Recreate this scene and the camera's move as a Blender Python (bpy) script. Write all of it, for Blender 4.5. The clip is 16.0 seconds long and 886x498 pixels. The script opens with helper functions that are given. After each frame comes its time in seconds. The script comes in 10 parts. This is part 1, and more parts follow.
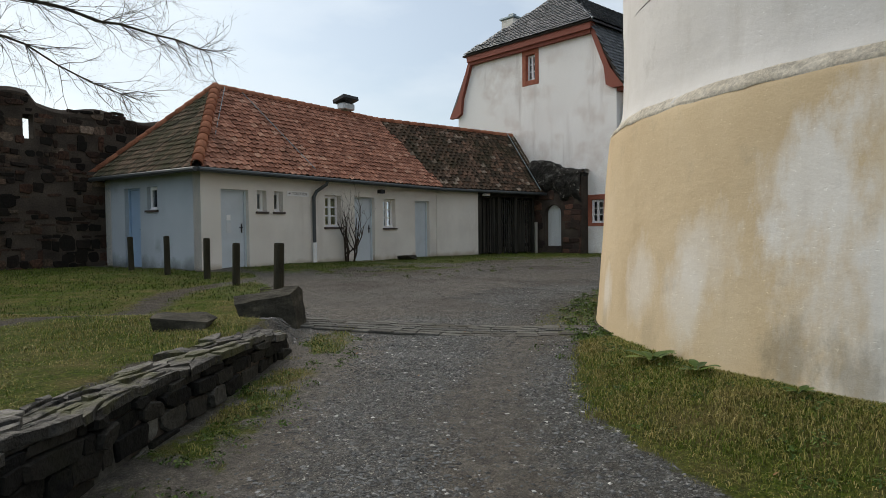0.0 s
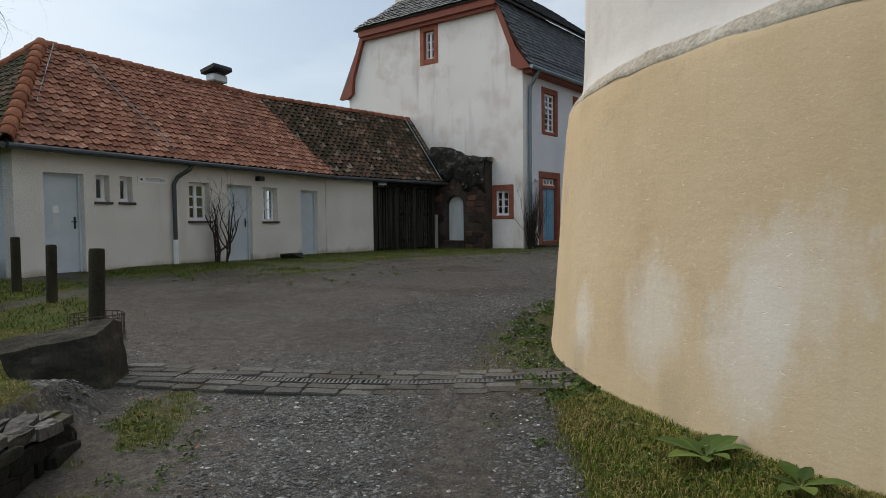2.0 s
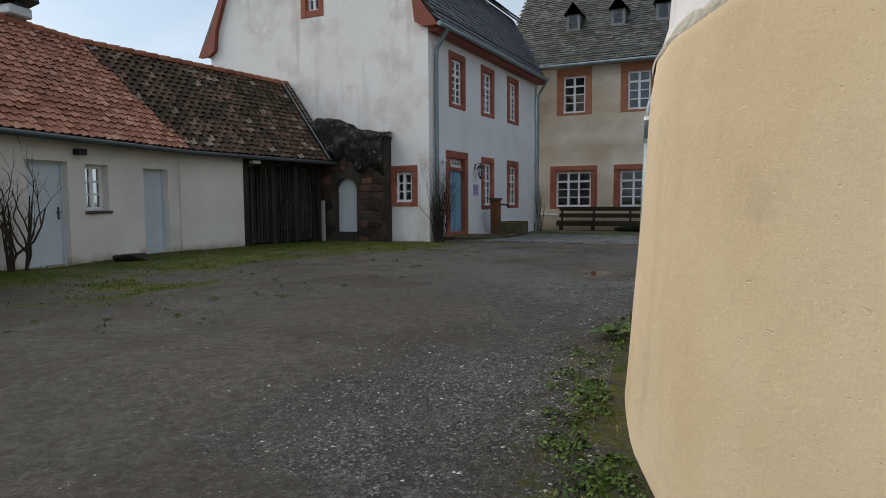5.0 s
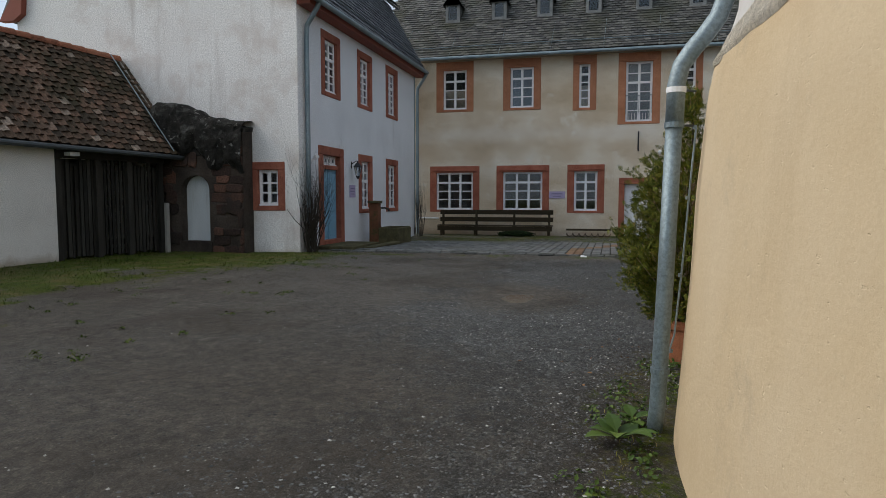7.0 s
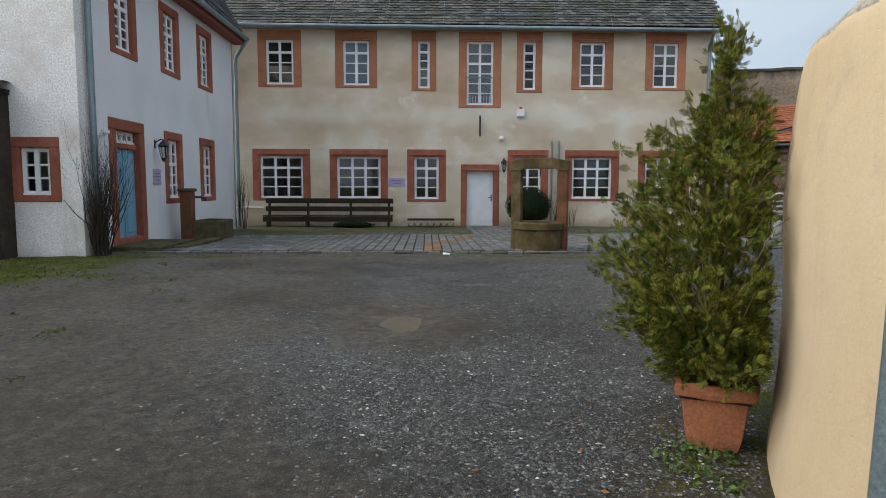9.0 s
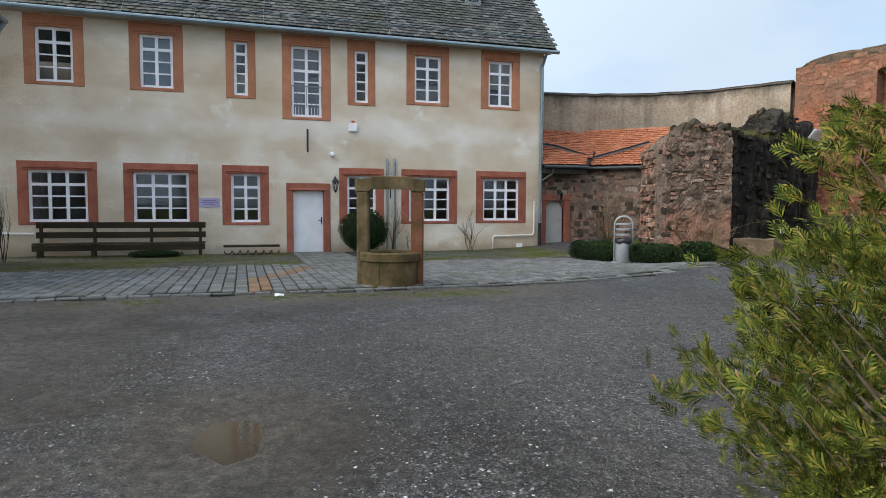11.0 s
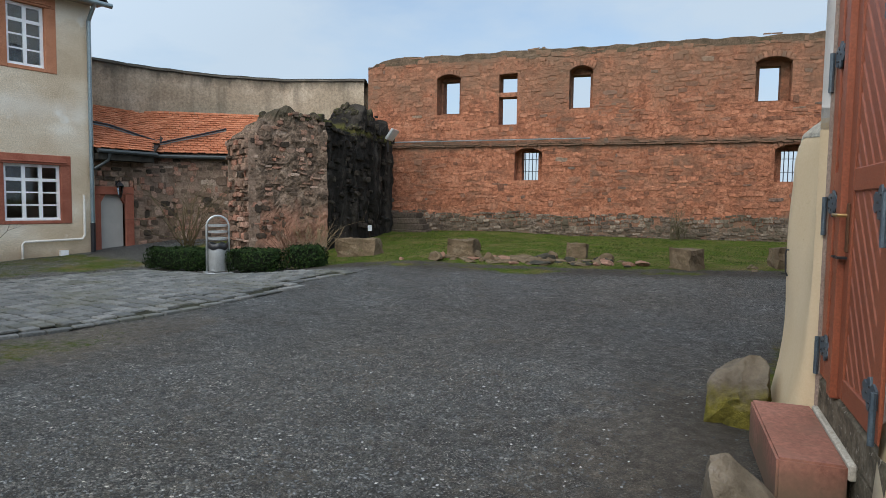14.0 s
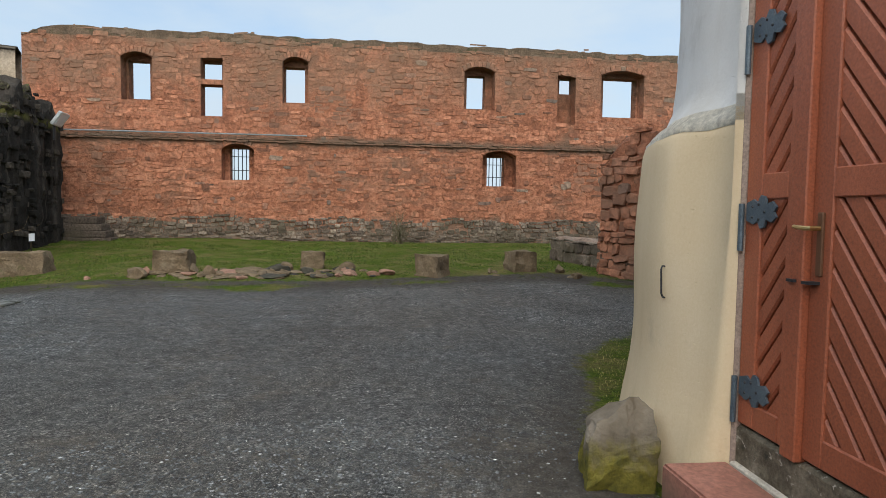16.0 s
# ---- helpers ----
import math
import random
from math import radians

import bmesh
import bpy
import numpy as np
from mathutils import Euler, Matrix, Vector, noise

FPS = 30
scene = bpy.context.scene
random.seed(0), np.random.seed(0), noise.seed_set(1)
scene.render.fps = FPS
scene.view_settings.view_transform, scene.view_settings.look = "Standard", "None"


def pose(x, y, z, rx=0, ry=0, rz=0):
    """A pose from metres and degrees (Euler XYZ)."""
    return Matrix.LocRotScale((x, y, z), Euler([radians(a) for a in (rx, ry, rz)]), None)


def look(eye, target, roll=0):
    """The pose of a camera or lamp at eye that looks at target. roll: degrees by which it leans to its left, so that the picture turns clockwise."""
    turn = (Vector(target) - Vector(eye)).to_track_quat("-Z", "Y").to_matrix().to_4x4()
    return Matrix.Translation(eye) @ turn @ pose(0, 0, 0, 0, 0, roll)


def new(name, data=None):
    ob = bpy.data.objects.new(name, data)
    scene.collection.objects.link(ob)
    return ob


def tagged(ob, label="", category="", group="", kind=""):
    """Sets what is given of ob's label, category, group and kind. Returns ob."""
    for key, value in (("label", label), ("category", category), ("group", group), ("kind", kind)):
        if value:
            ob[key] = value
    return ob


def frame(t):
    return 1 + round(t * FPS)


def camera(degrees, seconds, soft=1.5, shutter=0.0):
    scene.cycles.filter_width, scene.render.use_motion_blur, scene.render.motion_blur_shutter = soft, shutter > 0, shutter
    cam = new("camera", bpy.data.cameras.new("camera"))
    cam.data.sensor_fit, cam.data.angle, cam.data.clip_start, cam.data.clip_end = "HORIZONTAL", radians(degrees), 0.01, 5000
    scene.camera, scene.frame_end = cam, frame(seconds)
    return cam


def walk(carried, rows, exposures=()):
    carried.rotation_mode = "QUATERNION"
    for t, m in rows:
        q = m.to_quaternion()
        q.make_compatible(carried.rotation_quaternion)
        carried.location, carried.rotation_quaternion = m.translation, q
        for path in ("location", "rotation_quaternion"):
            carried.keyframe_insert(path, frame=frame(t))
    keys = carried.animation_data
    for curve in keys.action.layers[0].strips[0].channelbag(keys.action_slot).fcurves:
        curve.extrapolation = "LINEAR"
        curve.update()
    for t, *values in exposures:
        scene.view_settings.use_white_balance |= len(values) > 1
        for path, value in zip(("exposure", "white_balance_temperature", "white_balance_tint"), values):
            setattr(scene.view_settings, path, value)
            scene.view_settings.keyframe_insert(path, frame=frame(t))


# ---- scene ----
cam = camera(68.9, 16.0, 0.7)
PATH = [
    (0, (-1.731, 2.887, 2.002), (-0.369, 4.35, 1.946), -0.7),
    (0.5, (-1.364, 3.386, 2.024), (0.067, 4.782, 1.944), -0.9),
    (1, (-1.002, 3.833, 2.03), (0.49, 5.161, 1.928), -0.9),
    (1.5, (-0.557, 4.27, 2.06), (0.999, 5.522, 1.958), -0.8),
    (2, (-0.117, 4.732, 2.094), (1.474, 5.941, 2.005), -0.7),
    (2.5, (0.323, 5.213, 2.113), (1.937, 6.391, 2.02), -0.7),
    (3, (0.717, 5.701, 2.134), (2.354, 6.844, 2.019), -0.7),
    (5.5, (3.104, 7.674, 2.332), (4.93, 8.475, 2.176), -0.3),
    (6, (3.609, 7.988, 2.36), (5.47, 8.704, 2.202), -0.2),
    (6.5, (4.174, 8.249, 2.374), (6.075, 8.855, 2.228), -0.2),
    (7, (4.717, 8.562, 2.392), (6.648, 9.06, 2.238), -0.0),
    (7.5, (5.254, 8.811, 2.401), (7.21, 9.196, 2.241), -0.0),
    (8, (5.793, 9.098, 2.43), (7.769, 9.353, 2.258), 0.1),
    (8.5, (6.354, 9.295, 2.429), (8.343, 9.406, 2.249), 0.1),
    (9, (6.918, 9.484, 2.439), (8.908, 9.435, 2.243), 0.2),
    (11.5, (9.769, 9.649, 2.543), (11.617, 8.894, 2.428), 0.4),
    (12, (10.308, 9.567, 2.574), (12.072, 8.63, 2.469), 0.5),
    (12.5, (10.785, 9.467, 2.572), (12.443, 8.353, 2.473), 0.5),
    (13, (11.281, 9.291, 2.57), (12.803, 7.999, 2.462), 0.6),
    (13.5, (11.753, 9.096, 2.568), (13.098, 7.621, 2.447), 0.7),
    (14, (12.194, 8.841, 2.588), (13.314, 7.189, 2.448), 0.8),
    (14.5, (12.606, 8.602, 2.571), (13.497, 6.817, 2.424), 0.9),
    (15, (12.962, 8.317, 2.58), (13.61, 6.431, 2.43), 0.9),
    (15.5, (13.295, 8.004, 2.582), (13.723, 6.054, 2.451), 0.9),
    (16, (13.519, 7.635, 2.605), (13.776, 5.655, 2.485), 0.9),
]
walk(cam, [(t, look(eye, target, roll)) for t, eye, target, roll in PATH], [(0, 0.42, 7250, 12), (3, 0.27, 7000, 12), (5.5, 0.43, 6850, 12), (6.5, 0.33, 6850, 12), (7.5, 0.33, 6850, 12), (8.4, 0.66, 6850, 11), (9, 0.82, 6800, 11), (11.5, 1.12, 6450, 11), (13, 1.0, 6400, 10), (14.5, 0.86, 6500, 9), (16, 1.05, 6700, 9)])

# ---- light: overcast late afternoon ----
world = bpy.data.worlds.new("sky")
scene.world = world
world.use_nodes = True
wn, wl = world.node_tree.nodes, world.node_tree.links
wn.clear()
w_out = wn.new("ShaderNodeOutputWorld")
w_bg = wn.new("ShaderNodeBackground")
w_sky = wn.new("ShaderNodeTexSky")
w_sky.sky_type, w_sky.sun_disc = "NISHITA", False
w_sky.sun_elevation, w_sky.sun_rotation = radians(36), radians(-3.5)
w_sky.dust_density, w_sky.air_density = 2.0, 1.0
w_gain = wn.new("ShaderNodeMixRGB")
w_gain.blend_type = "MULTIPLY"
w_gain.inputs[0].default_value = 1.0
w_gain.inputs[2].default_value = (0.070, 0.083, 0.092, 1)
w_co = wn.new("ShaderNodeTexCoord")
w_map = wn.new("ShaderNodeMapping")
w_map.inputs["Scale"].default_value = (1.0, 1.0, 2.6)
w_noise = wn.new("ShaderNodeTexNoise")
w_noise.inputs["Scale"].default_value, w_noise.inputs["Detail"].default_value, w_noise.inputs["Roughness"].default_value = 2.2, 6.0, 0.55
w_ramp = wn.new("ShaderNodeValToRGB")
w_ramp.color_ramp.elements[0].position, w_ramp.color_ramp.elements[0].color = 0.34, (0.42, 0.42, 0.42, 1)
w_ramp.color_ramp.elements[1].position, w_ramp.color_ramp.elements[1].color = 0.58, (0.98, 0.97, 0.97, 1)
w_cloud = wn.new("ShaderNodeMixRGB")
wl.new(w_sky.outputs[0], w_gain.inputs[1])
wl.new(w_co.outputs["Generated"], w_map.inputs["Vector"])
wl.new(w_map.outputs[0], w_noise.inputs["Vector"])
wl.new(w_noise.outputs["Fac"], w_ramp.inputs[0])
wl.new(w_ramp.outputs[0], w_cloud.inputs[0])
wl.new(w_gain.outputs[0], w_cloud.inputs[1])
# cloud is brighter round the veiled sun
w_dot = wn.new("ShaderNodeVectorMath")
w_dot.operation = "DOT_PRODUCT"
w_dot.inputs[1].default_value = (-0.05, 0.80, 0.60)
w_glow = wn.new("ShaderNodeMapRange")
w_glow.inputs["From Min"].default_value, w_glow.inputs["From Max"].default_value = -0.4, 0.9
w_glow.inputs["To Min"].default_value, w_glow.inputs["To Max"].default_value = 0.88, 1.72
w_veil = wn.new("ShaderNodeVectorMath")
w_veil.operation = "SCALE"
w_veil.inputs[0].default_value = (0.352, 0.425, 0.505)
wl.new(w_co.outputs["Generated"], w_dot.inputs[0])
wl.new(w_dot.outputs["Value"], w_glow.inputs["Value"])
wl.new(w_glow.outputs[0], w_veil.inputs["Scale"])
wl.new(w_veil.outputs[0], w_cloud.inputs[2])
wl.new(w_cloud.outputs[0], w_bg.inputs["Color"])
w_bg.inputs["Strength"].default_value = 1.0
wl.new(w_bg.outputs[0], w_out.inputs[0])

sun = new("sun", bpy.data.lights.new("sun", "SUN"))
sun.data.energy, sun.data.angle, sun.data.color = 1.85, radians(75), (1.0, 0.925, 0.82)
sun.matrix_world = look((-1, 16, 12), (0, 0, 0))

# ---- materials ----
def ramp_node(nt, fac, stops):
    r = nt.nodes.new("ShaderNodeValToRGB")
    e = r.color_ramp.elements
    while len(e) < len(stops):
        e.new(0.5)
    for k, (p, c) in zip(e, stops):
        k.position, k.color = p, (*c, 1)
    nt.links.new(fac, r.inputs[0])
    return r.outputs[0]


def noise_node(nt, scale, detail=4.0, rough=0.55, stretch=(1, 1, 1), offset=(0, 0, 0), kind="Object"):
    co = nt.nodes.new("ShaderNodeNewGeometry" if kind == "Position" else "ShaderNodeTexCoord")
    mp = nt.nodes.new("ShaderNodeMapping")
    mp.inputs["Scale"].default_value, mp.inputs["Location"].default_value = stretch, offset
    n = nt.nodes.new("ShaderNodeTexNoise")
    n.inputs["Scale"].default_value, n.inputs["Detail"].default_value, n.inputs["Roughness"].default_value = scale, detail, rough
    nt.links.new(co.outputs[kind], mp.inputs["Vector"])
    nt.links.new(mp.outputs[0], n.inputs["Vector"])
    return n.outputs["Fac"]


def mix_node(nt, fac, a, b, mode="MIX"):
    m = nt.nodes.new("ShaderNodeMixRGB")
    m.blend_type = mode
    for k, v in ((0, fac), (1, a), (2, b)):
        if isinstance(v, (int, float)):
            m.inputs[k].default_value = v
        elif isinstance(v, tuple):
            m.inputs[k].default_value = (*v, 1)
        else:
            nt.links.new(v, m.inputs[k])
    return m.outputs[0]


def base_mat(name, rough=0.8, metal=0.0):
    m = bpy.data.materials.new(name)
    m.use_nodes = True
    b = m.node_tree.nodes["Principled BSDF"]
    b.inputs["Roughness"].default_value, b.inputs["Metallic"].default_value = rough, metal
    if rough >= 0.8:
        b.inputs["Specular IOR Level"].default_value = 0.2
    return m, m.node_tree, b


def bump_to(nt, b, height, strength, dist=0.02):
    n = nt.nodes.new("ShaderNodeBump")
    n.inputs["Strength"].default_value, n.inputs["Distance"].default_value = strength, dist
    nt.links.new(height, n.inputs["Height"])
    nt.links.new(n.outputs[0], b.inputs["Normal"])


def crusted(nt, col, bands):
    """Lichen, soot and plain tones in ragged bands about the heights given: rows of height, half width, colour,
    strength.
    """
    sep = nt.nodes.new("ShaderNodeSeparateXYZ")
    nt.links.new(nt.nodes.new("ShaderNodeNewGeometry").outputs["Position"], sep.inputs[0])
    for k, (zc, half, tint, strength) in enumerate(bands):
        away = nt.nodes.new("ShaderNodeMath")
        away.operation = "SUBTRACT"
        away.inputs[1].default_value = zc
        nt.links.new(sep.outputs[2], away.inputs[0])
        size = nt.nodes.new("ShaderNodeMath")
        size.operation = "ABSOLUTE"
        nt.links.new(away.outputs[0], size.inputs[0])
        edge = nt.nodes.new("ShaderNodeMath")
        edge.operation = "MULTIPLY_ADD"
        edge.inputs[1].default_value = 3.6 * half
        nt.links.new(noise_node(nt, 1.5, 6, 0.68, (1, 1, 0.5), (5.0 * k, 0, 0), "Position"), edge.inputs[0])
        nt.links.new(size.outputs[0], edge.inputs[2])
        f = nt.nodes.new("ShaderNodeMapRange")
        f.inputs["From Min"].default_value, f.inputs["From Max"].default_value = 2.1 * half, 3.2 * half
        f.inputs["To Min"].default_value, f.inputs["To Max"].default_value = strength, 0.0
        nt.links.new(edge.outputs[0], f.inputs["Value"])
        col = mix_node(nt, f.outputs[0], col, tint)
    return col


def worn(name, stops, scale=3.0, grain=60.0, bump=0.3, rough=0.85, metal=0.0, vary=0.0, island=False, spots=None, stretch=(1, 1, 1), amount=0.35, dist=0.01, bands=(), streak=None):
    """A weathered surface: large blotches in the colours given, fine grain over them, relief, and a tint of its own for each piece."""
    m, nt, b = base_mat(name, rough, metal)
    col = ramp_node(nt, noise_node(nt, scale, 6, 0.6, stretch), stops)
    fine = noise_node(nt, grain, 6, 0.72)
    lo, hi = 1 - 0.9 * amount, 1 + 0.9 * amount
    col = mix_node(nt, 1.0, col, ramp_node(nt, fine, [(0.32, (lo, lo, lo)), (0.68, (hi, hi, hi))]), "MULTIPLY")
    if spots:
        s_scale, lo, hi, s_col = spots
        f = ramp_node(nt, noise_node(nt, s_scale, 5, 0.65, (1, 1, 1), (7, 3, 1)), [(lo, (0, 0, 0)), (hi, (1, 1, 1))])
        col = mix_node(nt, f, col, s_col)
    if streak:
        s_scale, lo, hi, s_col = streak
        f = ramp_node(nt, noise_node(nt, s_scale, 5, 0.6, (1, 1, 0.09), (3, 1, 0)), [(lo, (0, 0, 0)), (hi, (1, 1, 1))])
        col = mix_node(nt, f, col, s_col)
    col = crusted(nt, col, bands)
    if vary:
        if island:
            rnd = nt.nodes.new("ShaderNodeNewGeometry").outputs["Random Per Island"]
        else:
            rnd = nt.nodes.new("ShaderNodeObjectInfo").outputs["Random"]
        lo, hi = 1 - vary, 1 + vary
        col = mix_node(nt, 1.0, col, ramp_node(nt, rnd, [(0, (lo, lo, lo)), (0.5, (1, 1 - vary * 0.15, 1 - vary * 0.25)), (1, (hi, hi, hi))]), "MULTIPLY")
    nt.links.new(col, b.inputs["Base Color"])
    bump_to(nt, b, fine, bump, dist)
    return m


def plain(name, col, rough=0.6, metal=0.0):
    return worn(name, [(0.35, tuple(c * 0.94 for c in col)), (0.65, tuple(min(1, c * 1.05) for c in col))], 3, 90, 0.1, rough, metal, amount=0.12, dist=0.004)


white_plaster = worn("white_plaster", [(0.25, (0.76, 0.725, 0.70)), (0.5, (0.86, 0.84, 0.82)), (0.75, (0.90, 0.885, 0.87))], 0.55, 30, 0.5, 0.9, stretch=(1, 1, 0.6), spots=(1.1, 0.50, 0.74, (0.68, 0.61, 0.57)), streak=(1.8, 0.56, 0.80, (0.50, 0.45, 0.42)), bands=[(1.0, 0.24, (0.50, 0.44, 0.39), 0.6)])
# side wall's shade put into a darker blue-grey, with real damp at the foot
shaded_damp_plaster = worn("shaded_damp_blue_plaster", [(0.3, (0.37, 0.42, 0.47)), (0.6, (0.48, 0.535, 0.59))], 0.7, 40, 0.3, 0.9, stretch=(1, 1, 0.6), spots=(1.1, 0.60, 0.80, (0.25, 0.28, 0.29)), bands=[(1.0, 0.30, (0.12, 0.135, 0.125), 0.8)])
blue_plaster = worn("blue_white_plaster", [(0.3, (0.72, 0.74, 0.77)), (0.6, (0.82, 0.84, 0.87))], 0.7, 40, 0.3, 0.9, streak=(1.6, 0.66, 0.9, (0.58, 0.58, 0.58)), spots=(2.4, 0.68, 0.8, (0.60, 0.58, 0.55)))
cream_plaster = worn("cream_plaster", [(0.3, (0.68, 0.645, 0.60)), (0.6, (0.80, 0.77, 0.725))], 0.8, 50, 0.3, 0.9, streak=(1.5, 0.62, 0.88, (0.52, 0.475, 0.42)), bands=[(1.05, 0.15, (0.40, 0.33, 0.25), 0.8)])
grey_plaster = worn("weathered_beige_plaster", [(0.30, (0.49, 0.385, 0.27)), (0.43, (0.60, 0.49, 0.36)), (0.54, (0.67, 0.58, 0.46)), (0.66, (0.79, 0.735, 0.64))], 0.42, 30, 0.4, 0.92, stretch=(1, 1, 1.7), spots=(1.3, 0.61, 0.72, (0.76, 0.72, 0.65)), streak=(1.3, 0.64, 0.86, (0.36, 0.30, 0.23)), bands=[(5.0, 0.28, (0.76, 0.72, 0.66), 0.4), (0.95, 0.22, (0.36, 0.27, 0.19), 0.6)])
sandstone = worn("red_sandstone", [(0.3, (0.27, 0.085, 0.055)), (0.7, (0.40, 0.15, 0.10))], 2.5, 70, 0.25, 0.85, vary=0.12)
orange_stone = worn("orange_sandstone", [(0.3, (0.36, 0.15, 0.08)), (0.7, (0.48, 0.22, 0.13))], 2.5, 70, 0.25, 0.85, vary=0.12)
white_paint = plain("white_gloss_paint", (0.87, 0.88, 0.90), 0.45)
blue_door_paint = plain("pale_blue_door_paint", (0.58, 0.65, 0.71), 0.5)
blue_paint = plain("blue_door_paint", (0.20, 0.42, 0.58), 0.5)
zinc = worn("zinc", [(0.3, (0.17, 0.23, 0.26)), (0.7, (0.27, 0.33, 0.36))], 3, 50, 0.1, 0.45, 0.55, stretch=(1, 1, 0.4), spots=(9, 0.66, 0.72, (0.42, 0.48, 0.5)))
dark_zinc = plain("dark_zinc", (0.07, 0.08, 0.085), 0.5, 0.4)
dark_metal = plain("dark_metal", (0.03, 0.03, 0.035), 0.5, 0.4)
dark_wood = worn("dark_weathered_wood", [(0.3, (0.022, 0.021, 0.018)), (0.7, (0.06, 0.057, 0.05))], 4, 60, 0.5, 0.9, vary=0.3, stretch=(1, 1, 0.15))
# near-black colour stands in for unlit rooms, well shaft and drain channel
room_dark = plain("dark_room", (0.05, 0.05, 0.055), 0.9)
glass, nt_g, b_g = base_mat("window_glass", 0.04)
b_g.inputs["Base Color"].default_value = (0.55, 0.62, 0.68, 1)
b_g.inputs["Transmission Weight"].default_value = 1.0
b_g.inputs["IOR"].default_value = 1.5
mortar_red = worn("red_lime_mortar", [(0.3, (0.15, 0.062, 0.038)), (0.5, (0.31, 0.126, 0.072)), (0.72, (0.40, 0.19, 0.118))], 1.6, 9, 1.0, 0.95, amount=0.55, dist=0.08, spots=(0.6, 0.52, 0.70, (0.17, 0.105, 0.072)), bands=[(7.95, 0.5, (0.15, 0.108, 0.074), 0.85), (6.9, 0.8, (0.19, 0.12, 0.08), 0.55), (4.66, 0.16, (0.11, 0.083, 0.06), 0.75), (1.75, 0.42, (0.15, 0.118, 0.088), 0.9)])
mortar_dark = worn("dark_mortar", [(0.3, (0.035, 0.028, 0.024)), (0.7, (0.10, 0.08, 0.065))], 1.2, 25, 0.7, 0.95, dist=0.03)


# ---- building helpers ----
def bm_box(bm, x0, x1, y0, y1, z0, z1, m=None, bevel=0.0):
    vs = [bm.verts.new((x, y, z)) for x in (x0, x1) for y in (y0, y1) for z in (z0, z1)]
    if m is not None:
        for v in vs:
            v.co = m @ v.co
    fs = [bm.faces.new([vs[i] for i in q]) for q in ((0, 1, 3, 2), (4, 6, 7, 5), (0, 4, 5, 1), (2, 3, 7, 6), (0, 2, 6, 4), (1, 5, 7, 3))]
    if bevel:
        es = {e for f in fs for e in f.edges}
        bmesh.ops.bevel(bm, geom=list(es), offset=bevel, segments=1, affect="EDGES")
    return vs


def finish(name, bm, mat, smooth=False):
    me = bpy.data.meshes.new(name)
    bmesh.ops.recalc_face_normals(bm, faces=bm.faces[:])
    bm.to_mesh(me)
    bm.free()
    me.materials.append(mat)
    if smooth:
        for p in me.polygons:
            p.use_smooth = True
    return me


def part(name, bm, mat, parent=None, label="", smooth=False):
    ob = new(name, finish(name, bm, mat, smooth))
    ob.parent = parent
    return tagged(ob, label)


def piece(name, me, parent, m):
    """One of many alike pieces that share a mesh."""
    ob = new(name, me)
    ob.parent, ob.matrix_basis = parent, m
    return ob


def box_part(name, b, mat, parent=None, label="", bevel=0.0, m=None):
    bm = bmesh.new()
    bm_box(bm, *b, m, bevel)
    return part(name, bm, mat, parent, label)


def empty(name, m, label="", category="", group="", kind=""):
    ob = new(name)
    ob.matrix_world = m
    ob.empty_display_size = 0.1
    return tagged(ob, label, category, group, kind)


def lathe(bm, prof, n=24, a0=0.0, a1=2 * math.pi, m=None):
    """A surface of turning from rows of radius and height."""
    closed = abs(a1 - a0 - 2 * math.pi) < 1e-6
    cols = n if closed else n + 1
    ring = [[bm.verts.new((r * math.cos(a0 + (a1 - a0) * k / n), r * math.sin(a0 + (a1 - a0) * k / n), z)) for k in range(cols)] for r, z in prof]
    for lo, hi in zip(ring, ring[1:]):
        for k in range(n):
            j = (k + 1) % cols
            bm.faces.new((lo[k], lo[j], hi[j], hi[k]))
    if m is not None:
        for row in ring:
            for v in row:
                v.co = m @ v.co
    return ring


def tube(bm, pts, r, n=10):
    """A round pipe along points; r is one radius or one for each point."""
    pts = [Vector(p) for p in pts]
    rad = r if isinstance(r, (list, tuple)) else [r] * len(pts)
    rows, side = [], None
    for k, p in enumerate(pts):
        d = (pts[min(k + 1, len(pts) - 1)] - pts[max(k - 1, 0)]).normalized()
        if side is None:
            side = d.orthogonal().normalized()
        side = (side - d * side.dot(d)).normalized()
        up = d.cross(side)
        rows.append([bm.verts.new(p + rad[k] * (math.cos(a) * side + math.sin(a) * up)) for a in (2 * math.pi * j / n for j in range(n))])
    for lo, hi in zip(rows, rows[1:]):
        for j in range(n):
            bm.faces.new((lo[j], lo[(j + 1) % n], hi[(j + 1) % n], hi[j]))
    bm.faces.new(rows[0][::-1])
    bm.faces.new(rows[-1])


